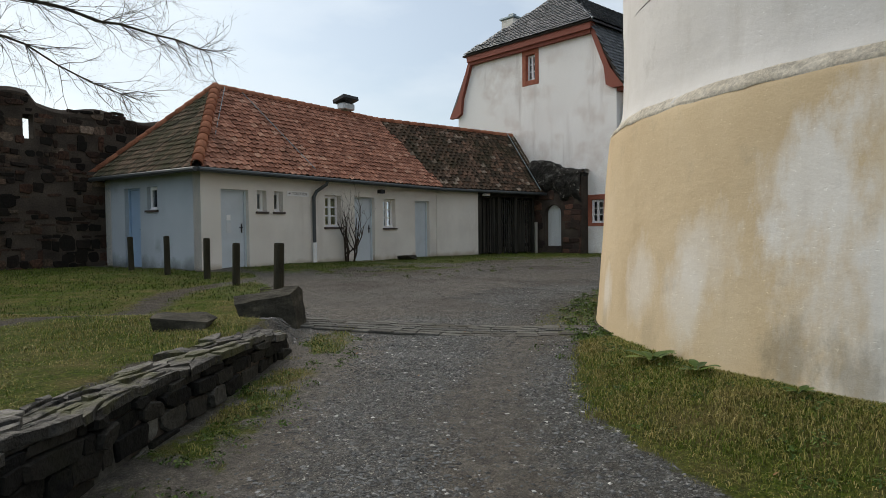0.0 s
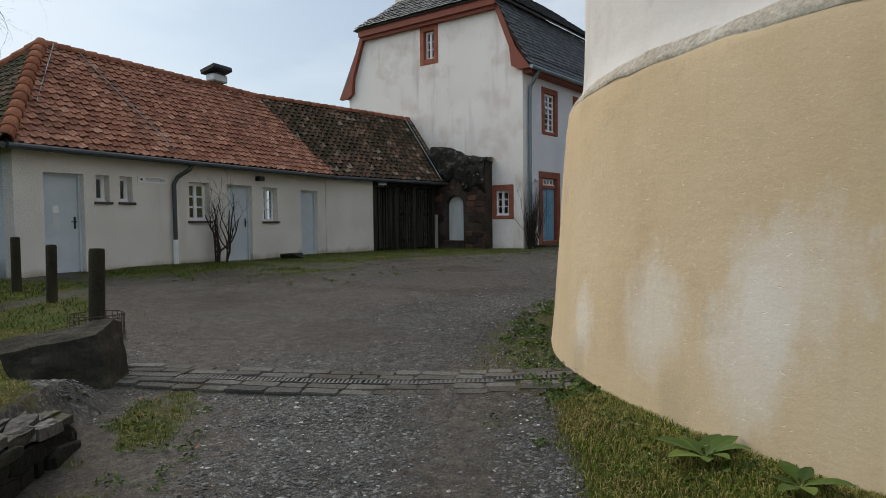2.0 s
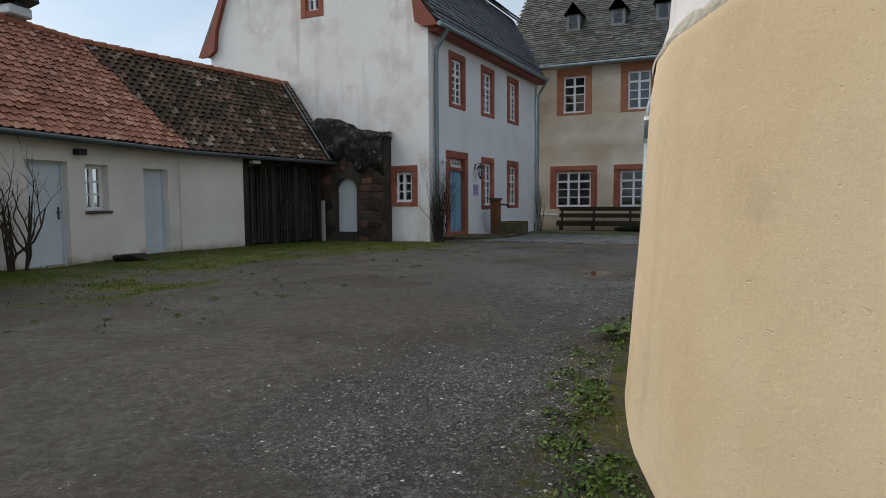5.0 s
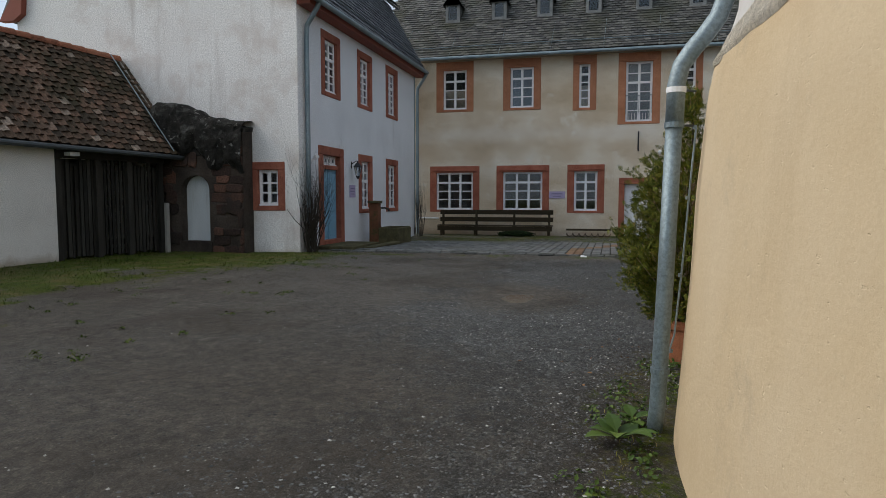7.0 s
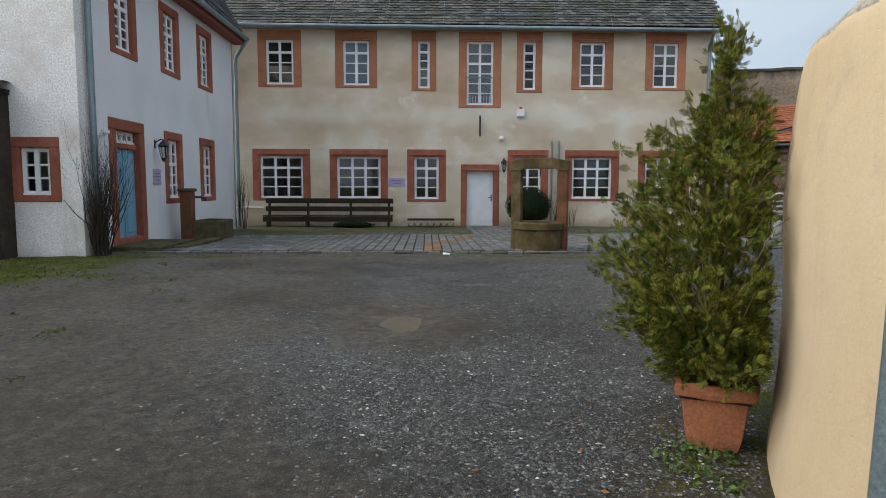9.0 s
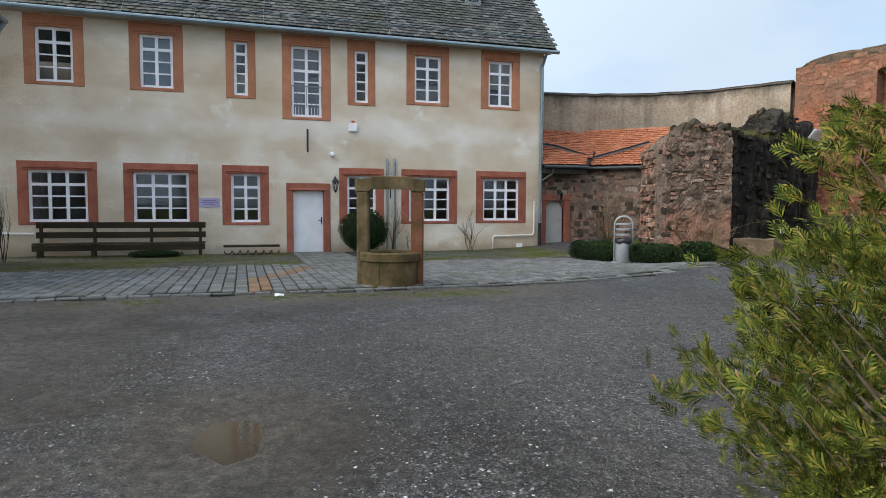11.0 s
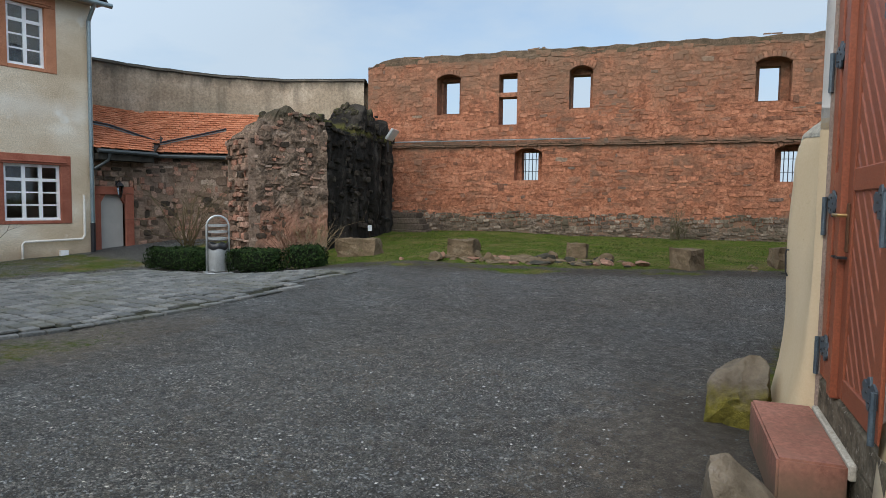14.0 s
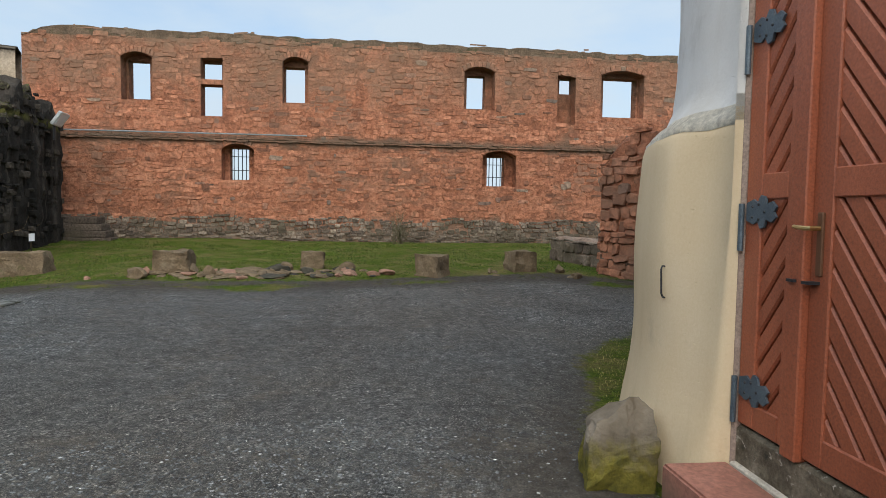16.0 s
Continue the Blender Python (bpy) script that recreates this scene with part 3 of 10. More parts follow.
def grass_amount(x, y):
    """How green the ground is, 0 to 1."""
    x, y = np.asarray(x, float), np.asarray(y, float)
    wob = value_noise(x, y, 0.9, 3) * 0.65 + value_noise(x, y, 2.7, 4) * 0.35
    # bank beyond the low wall, up to the path before the toilets
    along, left, n = bank_side(x, y)
    edge = np.interp(along, [-10, n, n + 1.5, n + 4, n + 9], [0.22, 0.22, 0.8, 1.5, 3.9])
    bank = smooth_step(0, 0.35, left - edge + (wob - 0.5) * 0.5) * (1 - smooth_step(0.0, 1.2, y - np.interp(x, [-10, 2.9, 4.4, 6.0], [23.5, 22.5, 17.3, 15.6]) + (wob - 0.5)))
    bare = np.exp(-((left - 3.1 + 0.35 * np.sin(along)) / 0.45) ** 2) * 0.75
    bank = bank * (0.72 + 0.45 * wob) * (1 - bare)
    # strip along the toilet building and house
    d = y - np.interp(x, [4.5, 14.0, 18.6, 19.1], [18.0, 20.09, 19.17, 16.5])
    strip = smooth_step(-3.3, -1.1, d + (wob - 0.5) * 1.8) * smooth_step(4.6, 6.5, x) * (1 - smooth_step(18.6, 19.2, x)) * 0.85
    strip = np.maximum(strip, smooth_step(-6.0, -2.4, d) * 0.85 * smooth_step(0.2, 0.7, wob) * smooth_step(6, 8, x) * (x < 19.1))
    house = smooth_step(0, 1, 1 - np.abs(y - 15.6) / (1.6 + wob)) * smooth_step(13.5, 16.5, x) * (1 - smooth_step(19.2, 20.0, x)) * 0.6
    # verge round the keep
    th = np.degrees(np.arctan2(y - 3.31, x - 7.857)) % 360
    r = np.hypot(x - 7.857, y - 3.31)
    wide = np.interp(th, [0, 20, 35, 50, 62, 78, 95, 112, 128, 140, 152, 168, 200, 360], [0.22, 0.06, 0.15, 0.35, 0.75, 0.6, 0.5, 0.6, 0.75, 0.5, 0.8, 1.5, 2.2, 0.22])
    verge = (1 - smooth_step(wide - 0.25, wide + 0.25, r - 4.95 + (wob - 0.5) * 0.55)) * (0.65 + 0.5 * wob)
    verge = verge * np.interp(th, [0, 30, 60, 75, 100, 118, 130, 138, 146, 180], [0.62, 0.55, 0.46, 0.44, 0.44, 0.48, 0.5, 0.6, 0.95, 1])
    # lawn before the ruin
    line = np.interp(x, [8, 11.2, 13.06, 14.85, 16.75, 19.8, 22.0, 23.5, 25], [-3.0, -3.2, -3.76, -2.9, -1.9, -1.1, -0.6, -1.2, -1.6])
    lawn = smooth_step(-0.15, 0.5, line - y + (wob - 0.5) * 0.9) * smooth_step(9.5, 11, x) * (1 - smooth_step(28.5, 30, x)) * (0.75 + 0.4 * wob)
    lawn = lawn * (1 - 0.75 * np.exp(-((line - y - 0.55) / 0.4) ** 2))
    # mossy strips at the paving's edge and under the grey facade
    edge2 = np.exp(-((x - 19.25 + 0.5 * (wob - 0.5)) / 0.6) ** 2) * smooth_step(3.0, 6.5, y) * (1 - smooth_step(15, 16, y)) * 0.5 * smooth_step(0.1, 0.6, wob)
    foot = smooth_step(26.2, 27.0, x + (wob - 0.5) * 0.9) * (1 - smooth_step(30.9, 31.2, x)) * smooth_step(-1.2, 0, y) * (1 - smooth_step(5.9, 6.6, y)) * (0.2 + 0.55 * wob)
    # thin growth at the foot of the low wall
    toe = np.exp(-((left + 0.28) / 0.3) ** 2) * (0.2 + 0.9 * smooth_step(0.45, 0.75, 0.6 * value_noise(x, y, 2.1, 6) + 0.5 * value_noise(x + 0.37 * y, y - 0.3 * x, 5.3, 7))) * 0.75 * smooth_step(-1, 1.0, along) * (1 - smooth_step(n + 0.6, n + 1.6, along))
    # scattered mossy tufts out into the court, and the mossy apron under the benches
    court = smooth_step(10.5, 15.5, y) * smooth_step(4, 7, x) * (1 - smooth_step(17.5, 19.0, x))
    tufts = court * 0.62 * smooth_step(0.62, 0.80, 0.55 * value_noise(x, y, 2.9, 21) + 0.45 * value_noise(x, y, 0.8, 22) + 0.12 * smooth_step(14.0, 17.5, y))
    apron = smooth_step(25.3, 26.2, x + 0.5 * (y - 9.0) * 0.2) * smooth_step(7.7, 8.2, y) * (1 - smooth_step(30.9, 31.2, x)) * (0.25 + 0.4 * wob)
    out = np.maximum.reduce([toe, bank, strip, house, verge, lawn, edge2, foot, tufts, apron])
    far = smooth_step(40, 60, np.hypot(x - 12, y - 5)) * 0.8
    return np.clip(np.maximum(out, far), 0, 1)


# ---- ground sheet ----
def axis_steps(lo, hi, fine, far):
    """Even fine steps from lo to hi and ever longer ones beyond, out to far."""
    xs = list(np.arange(lo, hi + 1e-6, fine))
    step = fine
    while xs[-1] < far:
        step *= 1.35
        xs.append(xs[-1] + step)
    step = fine
    while xs[0] > -far:
        step *= 1.35
        xs.insert(0, xs[0] - step)
    return np.array(xs)


def gravel_layer(nt, co, scale, stops, gap):
    """Angular chippings: a colour for each cell, dark gaps between them, and their height."""
    push = nt.nodes.new("ShaderNodeTexNoise")
    push.inputs["Scale"].default_value, push.inputs["Detail"].default_value = scale * 0.9, 2.0
    nt.links.new(co, push.inputs["Vector"])
    shift = nt.nodes.new("ShaderNodeVectorMath")
    shift.operation = "MULTIPLY_ADD"
    shift.inputs[1].default_value = (0.55 / scale,) * 3
    nt.links.new(push.outputs["Color"], shift.inputs[0])
    nt.links.new(co, shift.inputs[2])
    cells, edges = nt.nodes.new("ShaderNodeTexVoronoi"), nt.nodes.new("ShaderNodeTexVoronoi")
    edges.feature = "DISTANCE_TO_EDGE"
    for v in (cells, edges):
        v.voronoi_dimensions = "2D"
        v.inputs["Scale"].default_value = scale
        nt.links.new(shift.outputs[0], v.inputs["Vector"])
    split = nt.nodes.new("ShaderNodeSeparateColor")
    nt.links.new(cells.outputs["Color"], split.inputs[0])
    col = ramp_node(nt, split.outputs[0], stops)
    rim = ramp_node(nt, edges.outputs["Distance"], [(0.0, (gap, gap, gap)), (0.11, (1, 1, 1))])
    high = mix_node(nt, 0.55, ramp_node(nt, edges.outputs["Distance"], [(0.0, (0, 0, 0)), (0.22, (1, 1, 1))]), split.outputs[1], "MULTIPLY")
    return mix_node(nt, 1.0, col, rim, "MULTIPLY"), high


ground_mat, nt, b = base_mat("gravel_and_grass", 0.58)
co = nt.nodes.new("ShaderNodeTexCoord")
coarse, coarse_h = gravel_layer(nt, co.outputs["Object"], 58, [(0.0, (0.030, 0.032, 0.033)), (0.4, (0.092, 0.096, 0.097)), (0.8, (0.19, 0.195, 0.194)), (0.95, (0.27, 0.275, 0.27)), (1.0, (0.5, 0.5, 0.48))], 0.08)
small, small_h = gravel_layer(nt, co.outputs["Object"], 120, [(0.0, (0.025, 0.026, 0.026)), (0.5, (0.090, 0.091, 0.089)), (0.85, (0.17, 0.171, 0.167)), (1.0, (0.42, 0.42, 0.39))], 0.14)
chips_f = ramp_node(nt, noise_node(nt, 1.4, 6, 0.7, (1, 1, 1), (1, 6, 0)), [(0.42, (0, 0, 0)), (0.60, (1, 1, 1))])
chips = mix_node(nt, chips_f, small, coarse)
hgt_chips = mix_node(nt, chips_f, small_h, coarse_h)
grit = ramp_node(nt, noise_node(nt, 90, 5, 0.75), [(0.3, (0.040, 0.034, 0.026)), (0.5, (0.106, 0.089, 0.069)), (0.7, (0.21, 0.178, 0.14))])
fines_at = nt.nodes.new("ShaderNodeAttribute")
fines_at.attribute_name = "fines"
fines_sum = nt.nodes.new("ShaderNodeMath")
fines_sum.operation = "ADD"
nt.links.new(fines_at.outputs["Fac"], fines_sum.inputs[0])
nt.links.new(ramp_node(nt, noise_node(nt, 3.2, 8, 0.78), [(0.3, (0, 0, 0)), (0.7, (0.9, 0.9, 0.9))]), fines_sum.inputs[1])
fines_f = ramp_node(nt, fines_sum.outputs[0], [(0.62, (0, 0, 0)), (1.0, (0.66, 0.66, 0.66))])
gravel_col = mix_node(nt, fines_f, chips, grit)
tone = ramp_node(nt, noise_node(nt, 0.28, 5, 0.6, (1, 1, 1), (3, 8, 0)), [(0.32, (1.06, 0.99, 0.90)), (0.47, (1.0, 0.98, 0.95)), (0.66, (0.95, 0.98, 1.0))])
gravel_col = mix_node(nt, 1.0, gravel_col, tone, "MULTIPLY")
grain = ramp_node(nt, noise_node(nt, 10, 10, 0.86, (1, 1, 1), (6, 2, 0)), [(0.37, (0.36, 0.355, 0.35)), (0.5, (1.0, 1.0, 0.99)), (0.63, (1.85, 1.84, 1.82))])
gravel_col = mix_node(nt, 1.0, gravel_col, grain, "MULTIPLY")
# the dry attribute scales gravel brightness: shade put into colour by place
gravel_shade_at = nt.nodes.new("ShaderNodeAttribute")
gravel_shade_at.attribute_name = "dry"
gravel_col = mix_node(nt, 1.0, gravel_col, ramp_node(nt, gravel_shade_at.outputs["Fac"], [(0.0, (0.72, 0.71, 0.70)), (0.5, (0.98, 0.98, 0.98)), (1.0, (1.1, 1.1, 1.1))]), "MULTIPLY")
damp = ramp_node(nt, noise_node(nt, 0.6, 6, 0.65, (1, 1, 1), (11, 2, 0)), [(0.52, (1, 1, 1)), (0.74, (0.66, 0.63, 0.60))])
gravel_col = mix_node(nt, 1.0, gravel_col, damp, "MULTIPLY")
att = nt.nodes.new("ShaderNodeAttribute")
att.attribute_name = "green"
turf_a = ramp_node(nt, noise_node(nt, 22, 8, 0.85), [(0.34, (0.014, 0.020, 0.005)), (0.46, (0.045, 0.072, 0.010)), (0.58, (0.095, 0.13, 0.016)), (0.72, (0.23, 0.22, 0.05))])
turf_b = ramp_node(nt, noise_node(nt, 30, 8, 0.85, (1, 1, 1), (4, 1, 0)), [(0.34, (0.035, 0.025, 0.012)), (0.5, (0.15, 0.118, 0.05)), (0.68, (0.36, 0.29, 0.135))])
turf = mix_node(nt, ramp_node(nt, noise_node(nt, 1.7, 6, 0.7, (1, 1, 1), (2, 9, 0)), [(0.44, (0, 0, 0)), (0.64, (0.85, 0.85, 0.85))]), turf_a, turf_b)
blend = nt.nodes.new("ShaderNodeMath")
blend.operation = "ADD"
nt.links.new(att.outputs["Fac"], blend.inputs[0])
speck = ramp_node(nt, noise_node(nt, 7, 7, 0.78), [(0.3, (0, 0, 0)), (0.7, (0.6, 0.6, 0.6))])
nt.links.new(speck, blend.inputs[1])
gm = ramp_node(nt, blend.outputs[0], [(0.62, (0, 0, 0)), (0.85, (1, 1, 1))])
soil_at = nt.nodes.new("ShaderNodeAttribute")
soil_at.attribute_name = "soil"
soil = ramp_node(nt, noise_node(nt, 9, 6, 0.7), [(0.3, (0.032, 0.025, 0.019)), (0.55, (0.075, 0.059, 0.044)), (0.75, (0.135, 0.11, 0.085))])
col = mix_node(nt, gm, mix_node(nt, soil_at.outputs["Fac"], gravel_col, soil), turf)
nt.links.new(col, b.inputs["Base Color"])
# turf and earth are matt, damp chippings glossier
nt.links.new(ramp_node(nt, gm, [(0.0, (0.4, 0.4, 0.4)), (1.0, (0.06, 0.06, 0.06))]), b.inputs["Specular IOR Level"])
nt.links.new(ramp_node(nt, soil_at.outputs["Fac"], [(0.0, (0.6, 0.6, 0.6)), (0.7, (0.9, 0.9, 0.9))]), b.inputs["Roughness"])
rough_h = noise_node(nt, 45, 6, 0.75)
hgt = mix_node(nt, fines_f, mix_node(nt, 0.4, hgt_chips, rough_h), mix_node(nt, 0.7, hgt_chips, rough_h))
bump_to(nt, b, mix_node(nt, gm, hgt, rough_h), 1.0, 0.04)

gx, gy = axis_steps(-5, 34, 0.16, 1500), axis_steps(-16, 26, 0.16, 1500)
X, Y = np.meshgrid(gx, gy, indexing="ij")
PUDDLE = (13.25, 9.68)


def surface_z(x, y):
    """The ground as it lies, with its small unevenness and the hollow of the puddle."""
    x, y = np.asarray(x, float), np.asarray(y, float)
    dip = np.exp(-((x - PUDDLE[0]) / 0.85) ** 2 - ((y - PUDDLE[1]) / 0.55) ** 2)
    return ground_z(x, y) + ((value_noise(x, y, 1.3, 8) - 0.5) * 0.035 + (value_noise(x, y, 3.7, 9) - 0.5) * 0.014) * (1 - 0.7 * dip) - 0.035 * dip


def fines_amount(x, y):
    """Where trodden brown fines cover the chippings, 0 to 1."""
    x, y = np.asarray(x, float), np.asarray(y, float)
    al, lf, n = bank_side(x, y)
    spread = 0.6 * value_noise(x, y, 0.45, 31) + 0.4 * value_noise(x, y, 1.7, 32)
    court = smooth_step(8.8, 11.4, y - 0.06 * (x - 9) + (spread - 0.5) * 2.4) * smooth_step(1.5, 4.0, x) * (1 - 0.45 * smooth_step(13.5, 18.5, x))
    toe = np.exp(-((lf + 0.35) / 0.55) ** 2) * (1 - smooth_step(n, n + 2, al))
    track = 0.75 * np.exp(-((lf + 2.25 + 0.25 * np.sin(al)) / 0.4) ** 2) * (1 - smooth_step(n, n + 3, al))
    silt = 1.4 * np.exp(-((x - PUDDLE[0]) / 1.15) ** 2 - ((y - PUDDLE[1]) / 0.75) ** 2)
    edge = 0.9 * np.exp(-((x - 19.2) / 0.8) ** 2) * smooth_step(2.5, 6, y)
    by_door = 0.85 * np.exp(-((x - 13.2) / 0.8) ** 2 - ((y - 4.6) / 1.7) ** 2)
    return np.clip(np.maximum.reduce([court * (0.45 + 0.75 * spread), toe, track, silt, edge, by_door, 0.22 * spread]), 0, 1)


Z = surface_z(X, Y)
nx, ny = X.shape
ii = (np.arange(nx - 1)[:, None] * ny + np.arange(ny - 1)[None]).ravel()
me = bpy.data.meshes.new("ground")
me.from_pydata(np.stack([X, Y, Z], -1).reshape(-1, 3).tolist(), [], np.stack([ii, ii + ny, ii + ny + 1, ii + 1], 1).tolist())
me.materials.append(ground_mat)
fines_data = me.attributes.new("fines", "FLOAT", "POINT")
fines_data.data.foreach_set("value", fines_amount(X, Y).ravel().astype(np.float32))
# painted gravel tone: dimmed along the keep's shaded north side and a band beyond
gravel_shade_data = me.attributes.new("dry", "FLOAT", "POINT")
gravel_shade_data.data.foreach_set("value", np.clip(0.5 + 0.5 * smooth_step(9.5, 14.5, X - 0.35 * (Y - 8) + 1.5 * (value_noise(X, Y, 0.5, 41) - 0.5)) - 0.5 * smooth_step(3.0, 6.0, X + 0.4 * (Y - 8)) * (1 - smooth_step(8.5, 12.5, X - 0.35 * (Y - 8))) - 1.0 * np.exp(-((Y - 8.8 + 0.5 * (value_noise(X, Y, 0.6, 43) - 0.5)) / 1.0) ** 2) * smooth_step(8.0, 10.0, X) * (1 - smooth_step(18.0, 19.5, X)), 0, 1).ravel().astype(np.float32))
soil_data = me.attributes.new("soil", "FLOAT", "POINT")
al_, lf_, n_ = bank_side(X, Y)
earth = smooth_step(0.15, 0.5, lf_ - 3.0 * smooth_step(n_, n_ + 6, al_)) * (1 - smooth_step(11, 14, al_)) + 0.85 * smooth_step(0.9, -0.4, np.abs(np.hypot(X - 7.857, Y - 3.31) - 5.2)) + smooth_step(9.5, 11, X) * smooth_step(0.6, -0.4, Y - np.interp(X, [8, 11.2, 13.06, 14.85, 16.75, 19.8, 22.0, 23.5, 25], [-3.0, -3.2, -3.76, -2.9, -1.9, -1.1, -0.6, -1.2, -1.6])) * (X < 29)
earth = np.maximum(earth, 0.5 * smooth_step(0.4, 0.75, 0.65 * value_noise(X, Y, 0.55, 12) + 0.35 * value_noise(X, Y, 2.3, 13)) * smooth_step(8.6, 10.5, Y + 0.15 * X - 1.0) * smooth_step(3, 6, X) * (1 - smooth_step(17.5, 19.2, X)))
soil_data.data.foreach_set("value", np.clip(earth, 0, 0.9).ravel().astype(np.float32))
green = me.attributes.new("green", "FLOAT", "POINT")
green.data.foreach_set("value", grass_amount(X, Y).ravel().astype(np.float32))
for p in me.polygons:
    p.use_smooth = True
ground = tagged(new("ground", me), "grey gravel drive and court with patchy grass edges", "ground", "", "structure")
puddle_mat, nt, b = base_mat("shallow_brown_water", 0.09)
b.inputs["Base Color"].default_value = (0.055, 0.045, 0.03, 1)
bm = bmesh.new()
rim = [(1 + 0.25 * math.sin(3 * t + 1) + 0.16 * math.sin(5 * t + 2) + 0.12 * math.sin(9 * t), t) for t in np.linspace(0, 2 * math.pi, 49)[:-1]]
bm.faces.new([bm.verts.new((0.52 * k * math.cos(t), 0.34 * k * math.sin(t), 0)) for k, t in rim])
puddle = tagged(part("puddle", bm, puddle_mat), "shallow brown puddle in the gravel court", "puddle")
puddle.matrix_world = pose(*PUDDLE, float(surface_z(*PUDDLE)) + 0.003)


# ---- the round keep ----
KEEP = (7.857, 3.31)
def keep_plaster(name, stops, patch, patch_limits, patch_scale, worn_at=()):
    m, nt, b = base_mat(name, 0.92)
    col = ramp_node(nt, noise_node(nt, 0.8, 6, 0.6, (1, 1, 0.7)), stops)
    f = ramp_node(nt, noise_node(nt, patch_scale, 6, 0.55, (1, 1, 0.75), (2.3, 1.1, 0.4)), [(patch_limits[0], (0, 0, 0)), (patch_limits[1], (1, 1, 1))])
    if worn_at:
        co = nt.nodes.new("ShaderNodeTexCoord").outputs["Object"]
        for (px, py, pz), rad, tint, strength in worn_at:
            squash = nt.nodes.new("ShaderNodeVectorMath")
            squash.operation = "MULTIPLY"
            squash.inputs[1].default_value = (1, 1, 0.75)
            nt.links.new(co, squash.inputs[0])
            d = nt.nodes.new("ShaderNodeVectorMath")
            d.operation = "DISTANCE"
            d.inputs[1].default_value = (px, py, pz * 0.75)
            nt.links.new(squash.outputs[0], d.inputs[0])
            a = nt.nodes.new("ShaderNodeMath")
            a.operation = "MULTIPLY_ADD"
            a.inputs[1].default_value = 2.2 * rad
            nt.links.new(noise_node(nt, 2.8 if strength > 0.5 else 7.0, 7, 0.68, (1, 1, 0.45)), a.inputs[0])
            nt.links.new(d.outputs["Value"], a.inputs[2])
            g = nt.nodes.new("ShaderNodeMapRange")
            g.inputs["From Min"].default_value, g.inputs["From Max"].default_value = 1.5 * rad, 2.15 * rad
            g.inputs["To Min"].default_value, g.inputs["To Max"].default_value = strength, 0.0
            nt.links.new(a.outputs[0], g.inputs["Value"])
            col = mix_node(nt, g.outputs[0], col, tint)
    else:
        col = mix_node(nt, f, col, patch)
    streak = ramp_node(nt, noise_node(nt, 3.0, 5, 0.6, (1, 1, 0.12)), [(0.55, (1, 1, 1)), (0.8, (0.72, 0.68, 0.62))])
    col = mix_node(nt, 0.45, col, streak, "MULTIPLY")
    dirt = ramp_node(nt, noise_node(nt, 1.7, 7, 0.75, (1, 1, 1), (5, 5, 5)), [(0.57, (0, 0, 0)), (0.72, (1, 1, 1))])
    col = mix_node(nt, mix_node(nt, 1.0, dirt, (0.28, 0.28, 0.28), "MULTIPLY"), col, (0.22, 0.20, 0.17))
    fine, trowel = noise_node(nt, 60, 7, 0.75), noise_node(nt, 2.2, 4, 0.5, (1, 1, 1.6))
    pits = ramp_node(nt, noise_node(nt, 26, 3, 0.6, (1, 1, 1.8), (8, 8, 2)), [(0.66, (1, 1, 1)), (0.73, (0, 0, 0))])
    col = mix_node(nt, 0.16, col, ramp_node(nt, fine, [(0.3, (0.2, 0.2, 0.2)), (0.7, (0.9, 0.9, 0.9))]), "SOFT_LIGHT")
    nt.links.new(col, b.inputs["Base Color"])
    mixed = mix_node(nt, 0.2, mix_node(nt, 0.16, trowel, fine), pits)
    bump_to(nt, b, mixed, 0.6, 0.03)
    return m


PALE, MOULD = (0.77, 0.745, 0.70), (0.17, 0.16, 0.125)
WORN = [((-4.85, 0.35, 1.62), 1.05, PALE, 0.95), ((-4.75, -1.3, 1.55), 1.1, PALE, 0.95), ((-4.78, 1.08, 2.3), 0.42, PALE, 0.85), ((-4.48, 2.0, 1.78), 0.36, PALE, 0.55), ((-4.41, 2.14, 1.38), 0.34, PALE, 0.55), ((-4.03, 2.79, 1.47), 0.32, PALE, 0.51), ((-3.4, 3.53, 1.3), 0.24, PALE, 0.51), ((-4.74, 1.2, 1.1), 0.24, MOULD, 0.45), ((-4.82, 0.75, 1.02), 0.26, MOULD, 0.45), ((-4.2, 2.6, 1.0), 0.18, MOULD, 0.18), ((-3.4, 3.6, 0.98), 0.18, MOULD, 0.2)]
yellow_plaster = keep_plaster("ochre_plaster", [(0.25, (0.53, 0.40, 0.245)), (0.5, (0.62, 0.49, 0.32)), (0.75, (0.67, 0.55, 0.385))], (0.79, 0.765, 0.72), (0.56, 0.66), 0.42, WORN)
keep_white = keep_plaster("keep_white_plaster", [(0.3, (0.56, 0.545, 0.525)), (0.6, (0.66, 0.65, 0.635))], (0.50, 0.475, 0.44), (0.60, 0.75), 0.5)
keep = empty("round_keep", pose(*KEEP, 0), "round keep with an ochre plastered plinth and a white shaft", "tower")
GAP0, GAP1 = radians(27.9), radians(371.0)
